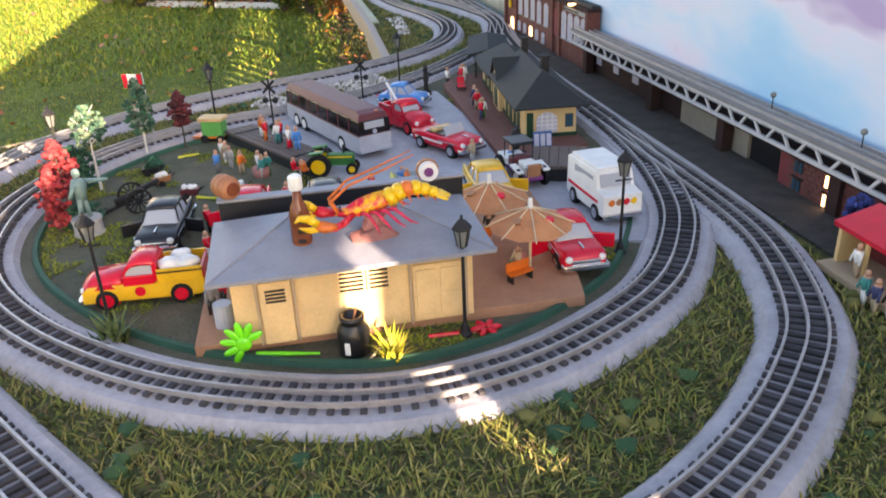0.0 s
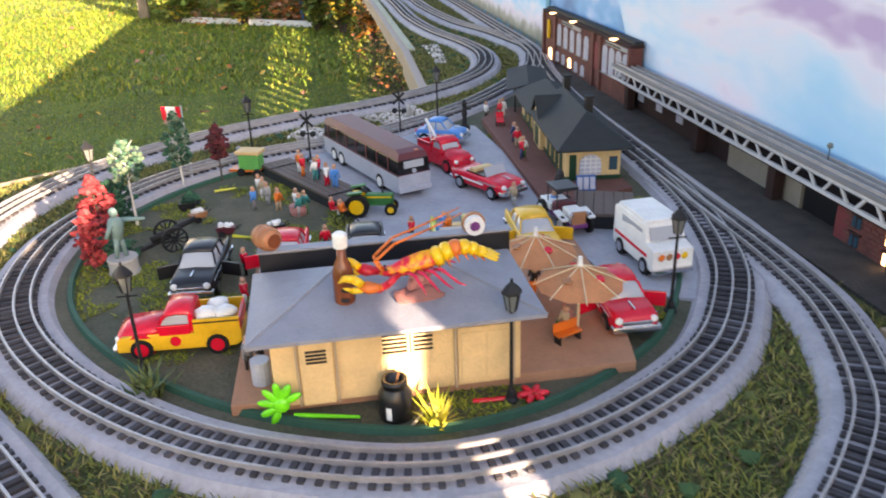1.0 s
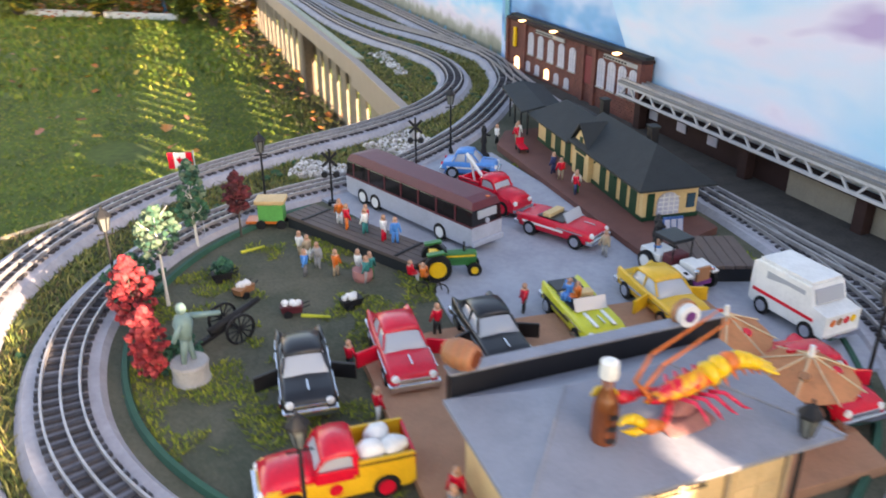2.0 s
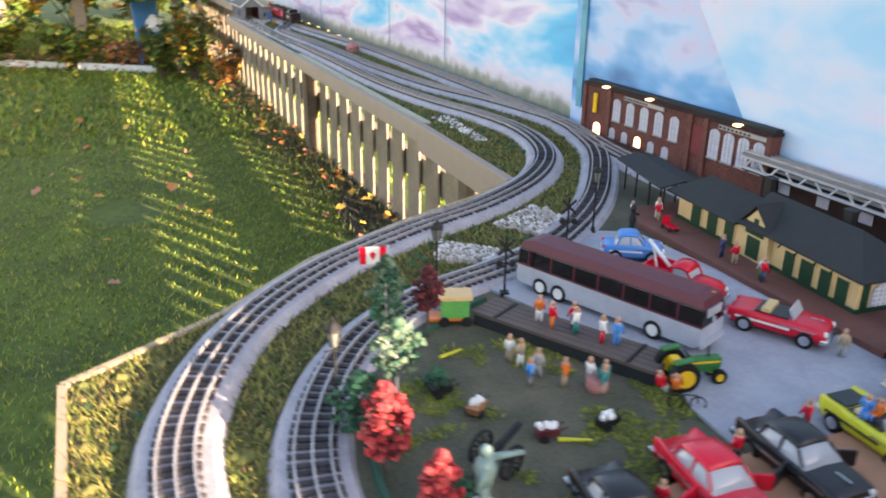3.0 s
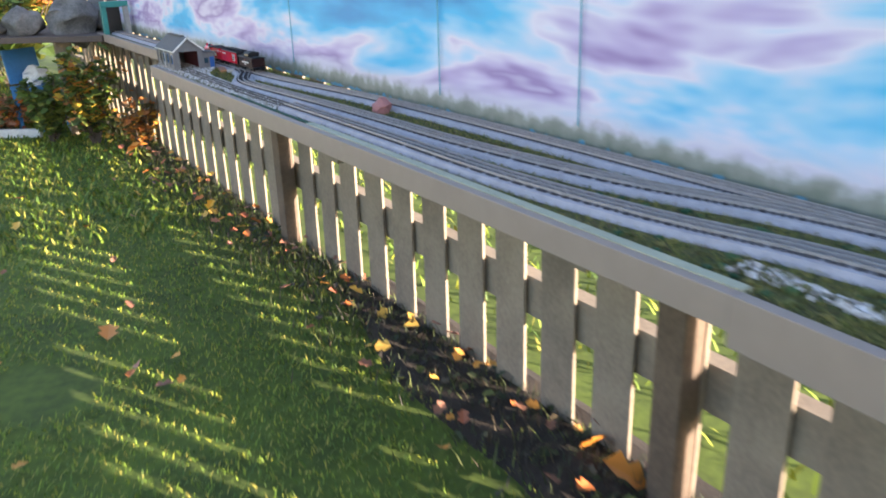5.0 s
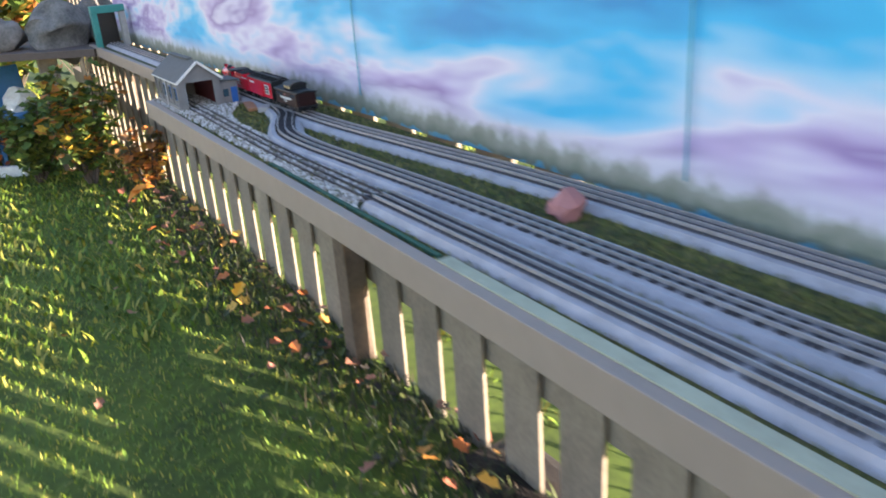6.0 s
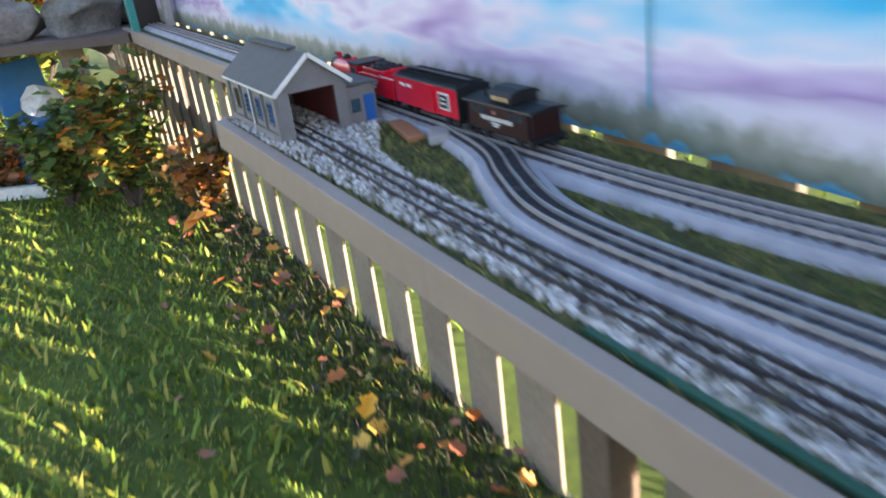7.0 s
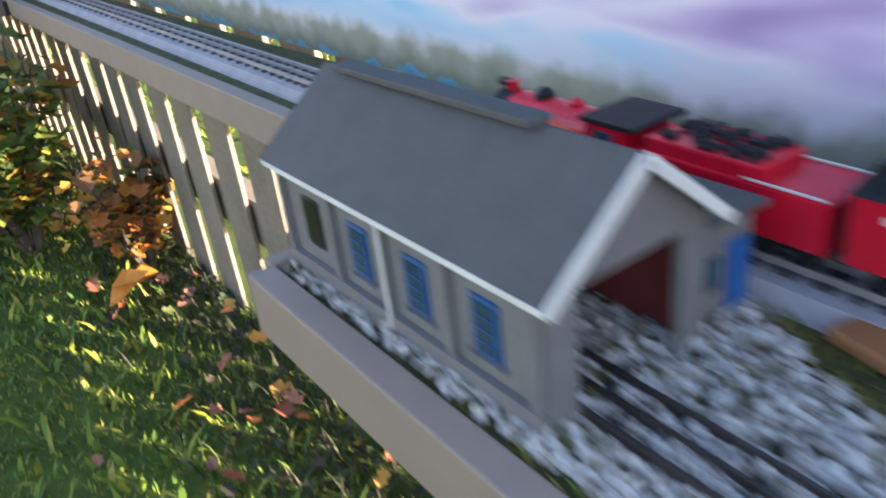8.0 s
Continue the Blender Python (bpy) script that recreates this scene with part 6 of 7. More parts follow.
def factory():
    th = thing("factory", "dark red brick model factory with arched windows", "model building")
    xf = 0.616
    part("wall", box(bmesh.new(), ((xf + 0.636) / 2, 1.66, T + 0.052), (0.636 - xf, 0.52, 0.104)), "brick", th, "dark red brick wall")
    part("cornice", box(bmesh.new(), (xf + 0.008, 1.66, T + 0.106), (0.026, 0.526, 0.006), bevel=0.001), "darkwall", th)
    part("roof_strip", box(bmesh.new(), (0.628, 1.66, T + 0.1115), (0.016, 0.52, 0.005)), "roofdark", th)
    bricks(th, xf - 0.0003, 1.402, 1.918, T + 0.004, T + 0.10)
    for y in (1.918, 1.83, 1.585, 1.545, 1.402):
        part("pilaster", box(bmesh.new(), (xf - 0.002, y, T + 0.052), (0.007, 0.010, 0.104)), "brick", th)
    for k in range(5):
        window_on(th, 1.805 - k * 0.044, 0.024, T + 0.046, T + 0.090, xf, "windowpane")
        window_on(th, 1.815 - k * 0.042, 0.018, T + 0.010, T + 0.030, xf, "glow" if k == 2 else "windowpane")
    for k in range(4):
        window_on(th, 1.524 - k * 0.034, 0.024, T + 0.040, T + 0.090, xf, "windowpane")
    window_on(th, 1.870, 0.022, T + 0.002, T + 0.030, xf, "glow", "lit_doorway")
    part("red_panel", box(bmesh.new(), (xf - 0.001, 1.565, T + 0.062), (0.003, 0.028, 0.050)), "wallred", th, "bright red panel")
    part("sign_board", box(bmesh.new(), (xf - 0.003, 1.72, T + 0.097), (0.003, 0.12, 0.007)), "stone", th, "pale sign board")
    part("sign_board", box(bmesh.new(), (xf - 0.003, 1.46, T + 0.097), (0.003, 0.11, 0.007)), "stone", th, "pale sign board")
    for y0, w in ((1.74, 0.07), (1.475, 0.07)):
        for k in range(8):
            part("letter_bar", box(bmesh.new(), (xf - 0.005, y0 + w / 2 - k * w / 7.5, T + 0.097), (0.001, w / 13, 0.003)), "iron", th)
    part("vertical_sign", box(bmesh.new(), (xf - 0.004, 1.878, T + 0.070), (0.004, 0.010, 0.040)), "lobyellow", th, "tall yellow sign")
    for y in (1.70, 1.47, 1.84):
        l_ = part("wall_lamp", box(bmesh.new(), (xf - 0.006, y, T + 0.1085), (0.012, 0.012, 0.003)), "glow", th, "glowing yellow lamp")


factory()
pl = thing("retaining_wall", "dark brown retaining wall under the viaduct", "wall", kind="structure")
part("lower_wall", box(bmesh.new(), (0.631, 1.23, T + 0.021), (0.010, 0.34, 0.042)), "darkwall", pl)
# Flat black panel: the shade of the open gap is put into colour.
part("lower_wall", box(bmesh.new(), (0.631, 0.852, T + 0.021), (0.010, 0.075, 0.042)), "black", pl, "black panel standing in for the gap's shade")
part("tunnel_wall", box(bmesh.new(), (0.628, 0.975, T + 0.021), (0.012, 0.17, 0.042)), "sandstone", pl, "tan stone block wall")
for k in range(4):
    part("pale_poster", box(bmesh.new(), (0.6255, 1.37 - k * 0.075, T + 0.030), (0.002, 0.022, 0.022)), "windowpane", pl)


def viaduct():
    th = thing("viaduct", "long grey lattice girder railway viaduct", "bridge", (0.600, 0.83, T))
    L, z0, z1 = 1.22, 0.049, 0.066
    for x in (0.0, 0.030):
        part("chord", box(bmesh.new(), (x, 0, z0), (0.004, L, 0.004)), "bridge", th)
        part("chord", box(bmesh.new(), (x, 0, z1), (0.004, L, 0.004)), "bridge", th)
    n = 44
    for k in range(n):
        y = -L / 2 + (k + 0.5) * L / n
        part("lattice_bar", box(bmesh.new(), (0.0, y, (z0 + z1) / 2), (0.0024, 0.0032, 0.023), rx=42 if k % 2 else -42), "bridge", th)
    part("deck", box(bmesh.new(), (0.015, 0, z1 + 0.004), (0.036, L, 0.004)), "shedgrey", th, "grey plank deck")
    for x in (0.004, 0.015, 0.026):
        part("rail", box(bmesh.new(), (x, 0, z1 + 0.0078), (0.002, L, 0.0036)), "rail", th)
    # Underside and added piers: shade below the deck is put into near-black colour.
    part("underside_shade", box(bmesh.new(), (0.014, 0, z0 - 0.0036), (0.026, L, 0.003)), "darkwall", th)
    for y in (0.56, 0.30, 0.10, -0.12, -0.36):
        part("pier", box(bmesh.new(), (0.013, y, z0 / 2 - 0.004), (0.014, 0.016, z0 - 0.004)), "darkwall", th, "added pier, near-black for the shade below")
    for y in (0.02, -0.13, -0.27):
        l_ = part("lamp_post", cyl(bmesh.new(), (0.020, y, z1 + 0.006), (0.020, y, z1 + 0.022), 0.0007, seg=5), "iron", th)
        part("globe", ball(bmesh.new(), (0.020, y, z1 + 0.024), 0.0035, sub=2), "lampglass", l_)


viaduct()
rw = thing("brick_warehouse", "dull red model warehouse with small lit windows", "model building")
part("wall", box(bmesh.new(), (0.622, 0.60, T + 0.0215), (0.020, 0.42, 0.043)), "wallred", rw, "dull red wall")
bricks(rw, 0.6118, 0.40, 0.80, T + 0.004, T + 0.040)
for k in range(6):
    for j, z in enumerate((0.003, 0.0235)):
        w_ = part("window", box(bmesh.new(), (0.6110, 0.775 - k * 0.052, T + z + 0.007), (0.0024, 0.013, 0.012)), "glow" if (k, j) in ((1, 1), (1, 0)) else "glassblue", rw)
        part("window_bar", box(bmesh.new(), (0.6096, 0.775 - k * 0.052, T + z + 0.007), (0.0008, 0.001, 0.014)), "darkwall", w_)
        part("lintel", box(bmesh.new(), (0.6104, 0.775 - k * 0.052, T + z + 0.0155), (0.0026, 0.018, 0.002)), "darkwall", w_)
hut = thing("snack_stand", "red and tan open-front model snack stand", "model building", (0.556, 0.560, T))
part("back_wall", box(bmesh.new(), (0.018, 0, 0.025), (0.006, 0.105, 0.050)), "wallred", hut)
for y in (-0.05, 0.05):
    part("side_wall", box(bmesh.new(), (0, y, 0.021), (0.034, 0.004, 0.042)), "cream", hut)
part("floor", box(bmesh.new(), (-0.006, 0, 0.004), (0.052, 0.11, 0.006)), "tan", hut)
part("roof", box(bmesh.new(), (0.003, 0, 0.046), (0.044, 0.115, 0.005), ry=-14), "red", hut, "bright red sloping roof")
for y in (-0.02, 0.016):
    part("post", box(bmesh.new(), (-0.016, y, 0.021), (0.003, 0.003, 0.036)), "cream", hut)
part("counter", box(bmesh.new(), (-0.012, -0.033, 0.012), (0.004, 0.028, 0.016)), "orange", hut)
for x, y, a, b in ((0.536, 0.58, "white", "tan"), (0.520, 0.548, "teal", "white"), (0.518, 0.533, "navy", "tan"), (0.522, 0.521, "black", "white")):
    figurine("model figure in %s at the snack stand" % words[a], x, y, T + (0.007 if x > 0.53 else 0.0), a, b, 180)
clumped_tree("dark blue model palm plant by the stand", 0.585, 0.645, 0.05, 0.014, [(0.02, 0.03, 0.14), (0.03, 0.05, 0.2), (0.015, 0.02, 0.08)], stem=0.5, count=50)


# ---- engine shed ----
def shed():
    th = thing("engine_shed", "grey model engine shed with blue windows", "model building", (0.358, 4.461, T - 0.002), 0)
    W, L, h, top = 0.098, 0.228, 0.072, 0.112
    t = 0.004
    part("side_wall", box(bmesh.new(), (t / 2, L / 2, h / 2), (t, L, h)), "shedgrey", th, "grey panelled side wall")
    part("side_wall", box(bmesh.new(), (W - t / 2, L / 2, h / 2), (t, L, h)), "shedgrey", th)
    part("back_wall", box(bmesh.new(), (W / 2, L - t / 2, h / 2), (W - 2 * t, t, h)), "shedgrey", th)
    for s in (0, 1):
        part("door_jamb", box(bmesh.new(), (0.009 if s == 0 else W - 0.009, t / 2, h / 2), (0.018 - 2 * t * 0.25, t + 0.001, h)), "shedgrey", th)
    gb = extrude_side(bmesh.new(), [(0.0, h - 0.006), (W, h - 0.006), (W, h), (W / 2, top - 0.003), (0, h)], 0, t)
    part("gable", gb, "shedgrey", th)
    ang = math.degrees(math.atan2(top - h, W / 2))
    half = math.hypot(top - h, W / 2) + 0.007
    for s in (-1, 1):
        cx = W / 2 + s * (half / 2) * math.cos(radians(ang))
        cz = top - (half / 2) * math.sin(radians(ang)) + 0.001
        part("roof", box(bmesh.new(), (cx, L / 2 + 0.002, cz), (half, L + 0.018, 0.0025), ry=s * ang), "shedroof", th, "dark grey roof sheet")
        part("barge_board", box(bmesh.new(), (cx, -0.0085, cz - 0.001), (half, 0.002, 0.0055), ry=s * ang), "white", th, "white barge board")
        ex = W / 2 + s * half * math.cos(radians(ang))
        part("gutter", box(bmesh.new(), (ex, L / 2, top - half * math.sin(radians(ang)) + 0.0005), (0.0025, L + 0.016, 0.003)), "white", th, "white gutter")
    part("ridge_vent", box(bmesh.new(), (W / 2, L / 2 + 0.02, top + 0.003), (0.014, L * 0.75, 0.004), bevel=0.001), "shedroof", th)
    part("downpipe", cyl(bmesh.new(), (-0.003, L * 0.5, 0.0), (-0.003, L * 0.5, h - 0.004), 0.0016, seg=8), "white", th, "white downpipe")
    for y in (0.036, 0.088, 0.140, 0.192):
        w = part("window", box(bmesh.new(), (-0.0006, y, 0.040), (0.002, 0.018, 0.030), bevel=0.0005), "shedblue" if y < 0.18 else "black", th, "blue sash window" if y < 0.18 else "dark open window")
        if y > 0.18:
            continue
        part("window_pane", box(bmesh.new(), (-0.0018, y, 0.040), (0.0008, 0.013, 0.025)), "glassblue", w)
        part("sill", box(bmesh.new(), (-0.0016, y, 0.0235), (0.004, 0.022, 0.002)), "shedgrey", w)
        for k in (-1, 0, 1):
            part("glazing_bar", box(bmesh.new(), (-0.0026, y, 0.040 + k * 0.0065), (0.0006, 0.013, 0.0007)), "shedblue", w)
    for y in (0.004, 0.062, 0.114, 0.166, 0.224):
        part("buttress", box(bmesh.new(), (-0.0018, y, 0.033), (0.004, 0.005, 0.066), taper=0.85), "shedgrey", th)
    part("plinth", box(bmesh.new(), (-0.0022, L / 2, 0.007), (0.004, L + 0.002, 0.014)), "shedgrey", th)
    an = part("annex", box(bmesh.new(), (W + 0.0215, 0.046, 0.028), (0.043, 0.080, 0.056), bevel=0.0006), "shedgrey", th, "grey side office")
    part("annex_roof", box(bmesh.new(), (W + 0.024, 0.046, 0.0585), (0.048, 0.090, 0.003), ry=4), "shedroof", an)
    part("annex_door", box(bmesh.new(), (W + 0.032, 0.0055, 0.022), (0.015, 0.003, 0.040), bevel=0.0005), "annexblue", an, "bright blue door")
    part("annex_window", box(bmesh.new(), (W + 0.012, 0.0055, 0.030), (0.013, 0.003, 0.018), bevel=0.0005), "glassblue", an, "dark blue window")
    part("inner_wall", box(bmesh.new(), (W - t - 0.0015, L / 2, 0.030), (0.002, L - 0.02, 0.056)), "wallred", th, "red inner wall")


M["annexblue"] = material("office_blue", (0.015, 0.12, 0.42), 0.4)
shed()

# ---- the train ----
BACKLINE = spline(BACK, 0.01)


def on_track(y):
    q, d = min(BACKLINE, key=lambda k: abs(k[0].y - y))
    return pose(q.x, q.y, T + 0.0157, 0, 0, math.degrees(math.atan2(d.y, d.x))) @ Matrix.Diagonal((0.88, 0.92, 0.80, 1))


def bogie(th, x, spoke=False):
    b = part("bogie", box(bmesh.new(), (x, 0, 0.009), (0.036, 0.030, 0.006), bevel=0.001), "carblack", th)
    for q in (-0.012, 0.012):
        for s in (-1, 1):
            part("wheel", cyl(bmesh.new(), (x + q, s * 0.0145, 0.0070), (x + q, s * 0.0180, 0.0070), 0.0070, seg=14), "iron", b)


def coupler(th, x):
    part("coupler", box(bmesh.new(), (x, 0, 0.010), (0.014, 0.006, 0.005), bevel=0.001), "iron", th)


def boxcar(y):
    th = thing("boxcar", "red model boxcar with a black ribbed roof", "boxcar")
    th.matrix_basis = on_track(y)
    L, W = 0.186, 0.050
    part("body", box(bmesh.new(), (0, 0, 0.039), (L, W, 0.044), bevel=0.0008), "red", th)
    for s in (-1, 1):
        part("end_wall", box(bmesh.new(), (s * (L / 2 + 0.0006), 0, 0.039), (0.0025, W * 0.99, 0.046)), "carblack", th, "black end wall")
        d = part("sliding_door", box(bmesh.new(), (-0.010, s * (W / 2 + 0.0008), 0.037), (0.038, 0.0018, 0.040)), "red", th)
        part("door_rail", box(bmesh.new(), (-0.010, s * (W / 2 + 0.0012), 0.0585), (0.070, 0.002, 0.0018)), "red", d)
        part("square_sign", box(bmesh.new(), (-0.058, s * (W / 2 + 0.0006), 0.040), (0.028, 0.001, 0.026), bevel=0.0004), "white", th, "white bordered square sign")
        part("sign_field", box(bmesh.new(), (-0.058, s * (W / 2 + 0.0012), 0.040), (0.022, 0.001, 0.020)), "iron", th)
        for k, w in enumerate((0.012, 0.015)):
            part("script_bar", box(bmesh.new(), (-0.058, s * (W / 2 + 0.0017), 0.044 - 0.007 * k), (w, 0.0008, 0.0025)), "white", th)
        for k, (q, w) in enumerate(((0.066, 0.016), (0.046, 0.014))):
            part("script_bar", box(bmesh.new(), (q, s * (W / 2 + 0.0006), 0.050), (w, 0.0008, 0.0045), ry=-6), "white", th, "white script mark")
    bm = extrude_side(bmesh.new(), [(-W / 2 - 0.001, 0.061), (-W / 2, 0.063), (0, 0.0685), (W / 2, 0.063), (W / 2 + 0.001, 0.061)], -L / 2 - 0.002, L / 2 + 0.002)
    r = part("roof", bm, "carblack", th, "black roof")
    r.matrix_basis = pose(0, 0, 0, 0, 0, 90)
    for k in range(13):
        part("roof_rib", box(bmesh.new(), (0, -L / 2 + 0.007 + k * 0.0143, 0.0668), (W * 0.9, 0.0018, 0.005), taper=0.8), "carblack", r)
    part("roof_walk", box(bmesh.new(), (0, 0, 0.0705), (0.009, L, 0.0016)), "carblack", r)
    part("underframe", box(bmesh.new(), (0, 0, 0.014), (L * 0.96, 0.024, 0.006)), "carblack", th)
    for q in (-0.062, 0.062):
        bogie(th, q)
    for q in (-L / 2 - 0.006, L / 2 + 0.006):
        coupler(th, q)


def caboose(y):
    th = thing("caboose", "dark brown model caboose with a roof cupola", "caboose")
    th.matrix_basis = on_track(y)
    L, W = 0.150, 0.048
    part("body", box(bmesh.new(), (0, 0, 0.034), (L * 0.86, W, 0.036), bevel=0.0008), "caboose", th)
    bm = extrude_side(bmesh.new(), [(-W / 2 - 0.002, 0.051), (-W / 2 - 0.001, 0.0535), (0, 0.058), (W / 2 + 0.001, 0.0535), (W / 2 + 0.002, 0.051)], -L / 2, L / 2)
    r = part("roof", bm, "carblack", th, "black roof")
    r.matrix_basis = pose(0, 0, 0, 0, 0, 90)
    c = part("cupola", box(bmesh.new(), (-0.004, 0, 0.062), (0.046, W * 0.84, 0.015), bevel=0.003), "carblack", th, "black rounded cupola")
    bm = extrude_side(bmesh.new(), [(-W * 0.45, 0.066), (-W * 0.36, 0.0715), (-W * 0.15, 0.0745), (W * 0.15, 0.0745), (W * 0.36, 0.0715), (W * 0.45, 0.066)], -0.026, 0.026)
    cr = part("cupola_roof", bm, "carblack", c)
    cr.matrix_basis = pose(-0.004, 0, 0, 0, 0, 90)
    for s in (-1, 1):
        for q in (-0.016, -0.006, 0.004, 0.012):
            part("cupola_window", box(bmesh.new(), (q - 0.002, s * W * 0.422, 0.062), (0.005, 0.001, 0.006)), "cream", c)
        for q in (-0.050, -0.034, 0.030, 0.048):
            part("window", box(bmesh.new(), (q, s * (W / 2 + 0.0003), 0.042), (0.007, 0.001, 0.009)), "glassblue", th)
        for k in range(12):
            part("letter_bar", box(bmesh.new(), (0.032 - k * 0.0058, s * (W / 2 + 0.0006), 0.0335), (0.0030, 0.0008, 0.0058)), "white", th)
        for k, w in enumerate((0.018, 0.012)):
            part("letter_bar", box(bmesh.new(), (0.002, s * (W / 2 + 0.0006), 0.0275 - 0.0035 * k), (w, 0.0008, 0.0018)), "white", th)
        part("emblem", cyl(bmesh.new(), (0.004, s * (W / 2), 0.0425), (0.004, s * (W / 2 + 0.001), 0.0425), 0.0034, seg=5), "pinkrock", th, "small red emblem")
        part("step", box(bmesh.new(), (0.068, s * W * 0.44, 0.012), (0.010, 0.006, 0.010)), "carblack", th)
        part("step", box(bmesh.new(), (-0.068, s * W * 0.44, 0.012), (0.010, 0.006, 0.010)), "carblack", th)
        for q in (-0.072, 0.072):
            part("railing", cyl(bmesh.new(), (q, s * W * 0.46, 0.014), (q, s * W * 0.46, 0.051), 0.0008, seg=5), "iron", th)
    part("underframe", box(bmesh.new(), (0, 0, 0.015), (L, 0.044, 0.004)), "carblack", th)
    part("stove_pipe", cyl(bmesh.new(), (0.045, 0.008, 0.054), (0.045, 0.008, 0.066), 0.002, seg=8), "carblack", th)
    for q in (-0.048, 0.048):
        bogie(th, q)
    for q in (-L / 2 - 0.005, L / 2 + 0.005):
        coupler(th, q)


def tender(y):
    th = thing("tender", "red model locomotive tender with a coal load", "tender")
    th.matrix_basis = on_track(y)
    L, W = 0.135, 0.048
    part("tank", box(bmesh.new(), (0, 0, 0.032), (L, W, 0.034), bevel=0.0015), "red", th)
    part("coal_bunker", box(bmesh.new(), (0.018, 0, 0.053), (L * 0.62, W * 0.9, 0.012), bevel=0.002), "red", th)
    bm = bmesh.new()
    for k in range(90):
        ball(bm, (rng.uniform(-0.018, 0.054), rng.uniform(-0.017, 0.017), 0.059 + rng.uniform(0, 0.002)), 0.0035, sub=1, rough=0.5)
    tagged(part("coal", bm, "iron", th, "black coal load"), kind="stuff")
    for s in (-1, 1):
        part("rail_line", box(bmesh.new(), (-0.04, s * W * 0.47, 0.0505), (0.05, 0.001, 0.0012)), "white", th)
        for k, w in enumerate((0.030, 0.020)):
            part("letter_bar", box(bmesh.new(), (0.012, s * (W / 2 + 0.0006), 0.037 - k * 0.007), (w, 0.0008, 0.004)), "white", th)
    part("underframe", box(bmesh.new(), (0, 0, 0.013), (L * 0.96, 0.026, 0.005)), "carblack", th)
    for q in (-0.042, 0.042):
        bogie(th, q)
    coupler(th, -L / 2 - 0.006)


def locomotive(y):
    th = thing("locomotive", "red model steam locomotive with black fittings", "locomotive")
    th.matrix_basis = on_track(y)
    part("boiler", cyl(bmesh.new(), (-0.02, 0, 0.040), (0.075, 0, 0.040), 0.017, 0.0165, 20), "red", th, smooth=False)
    part("smokebox", cyl(bmesh.new(), (0.075, 0, 0.040), (0.092, 0, 0.040), 0.0168, seg=20), "carblack", th)
    part("smokebox_door", lathe(bmesh.new(), [(0.014, 0), (0.012, 0.003), (0.003, 0.005)], seg=16, m=pose(0.092, 0, 0.040, 0, 90, 0)), "red", th)
    part("running_board", box(bmesh.new(), (0.03, 0, 0.025), (0.13, 0.046, 0.003)), "red", th)
    c = part("cab", box(bmesh.new(), (-0.040, 0, 0.042), (0.036, 0.046, 0.034), bevel=0.001), "red", th)
    part("cab_roof", box(bmesh.new(), (-0.044, 0, 0.0605), (0.050, 0.050, 0.004), bevel=0.001), "carblack", c)
    for s in (-1, 1):
        part("cab_window", box(bmesh.new(), (-0.040, s * 0.0234, 0.048), (0.016, 0.001, 0.011)), "glassblue", c)
        for q in (-0.022, 0.008, 0.038):
            w = part("driving_wheel", cyl(bmesh.new(), (q, s * 0.0145, 0.014), (q, s * 0.0185, 0.014), 0.014, seg=20), "iron", th)
            part("tyre_ring", lathe(bmesh.new(), [(0.0134, -0.0005), (0.0142, -0.0005), (0.0142, 0.0005), (0.0134, 0.0005)], seg=20, m=pose(q, s * 0.0188, 0.014, 90), caps=False), "roofgrey", w)
        part("side_rod", box(bmesh.new(), (0.010, s * 0.0205, 0.012), (0.066, 0.0015, 0.003)), "silver", th)
        part("cylinder", cyl(bmesh.new(), (0.060, s * 0.019, 0.014), (0.082, s * 0.019, 0.014), 0.0065, seg=12), "carblack", th)
        for q in (0.068, 0.084):
            part("pilot_wheel", cyl(bmesh.new(), (q, s * 0.0145, 0.007), (q, s * 0.0175, 0.007), 0.007, seg=12), "iron", th)
    part("chimney", lathe(bmesh.new(), [(0.005, 0), (0.0045, 0.006), (0.0060, 0.010)], (0.083, 0, 0.054), 12), "red", th)
    part("steam_dome", lathe(bmesh.new(), [(0.008, 0), (0.0075, 0.005), (0.004, 0.009), (0.001, 0.010)], (0.045, 0, 0.055), 12), "carblack", th)
    part("sand_dome", lathe(bmesh.new(), [(0.006, 0), (0.0055, 0.004), (0.003, 0.007), (0.001, 0.008)], (0.010, 0, 0.055), 12), "red", th)
    part("headlamp", cyl(bmesh.new(), (0.088, 0, 0.061), (0.097, 0, 0.061), 0.004, seg=10), "carblack", th)
    part("cowcatcher", extrude_side(bmesh.new(), [(0.094, 0.020), (0.112, 0.005), (0.094, 0.005)], -0.018, 0.018), "carblack", th)
    part("underframe", box(bmesh.new(), (0.02, 0, 0.016), (0.14, 0.024, 0.010)), "carblack", th)


caboose(4.185)
boxcar(4.342)
tender(4.497)
locomotive(4.618)

# ---- small things on the shelf ----
pr = part("rock", ball(bmesh.new(), (0, 0, 0.010), 0.026, (0.9, 1.1, 0.75), 2, 0.55), "pinkrock")
pr.matrix_basis = pose(0.530, 3.29, T)
tagged(pr, "flat-sided pink stone between the tracks", "rock")
lr = part("ledge_stone", box(bmesh.new(), (0, 0, 0.006), (0.05, 0.026, 0.012), bevel=0.003), "stone")
lr.matrix_basis = pose(0.505, 4.305, T, 0, 0, 60)
tagged(lr, "flat grey stone at the end of the siding", "stone")
tb_ = part("timber_strip", box(bmesh.new(), (0, 0, 0.004), (0.022, 0.10, 0.008), bevel=0.002), "wood")
tb_.matrix_basis = pose(0.492, 4.37, T, 0, 0, -12)
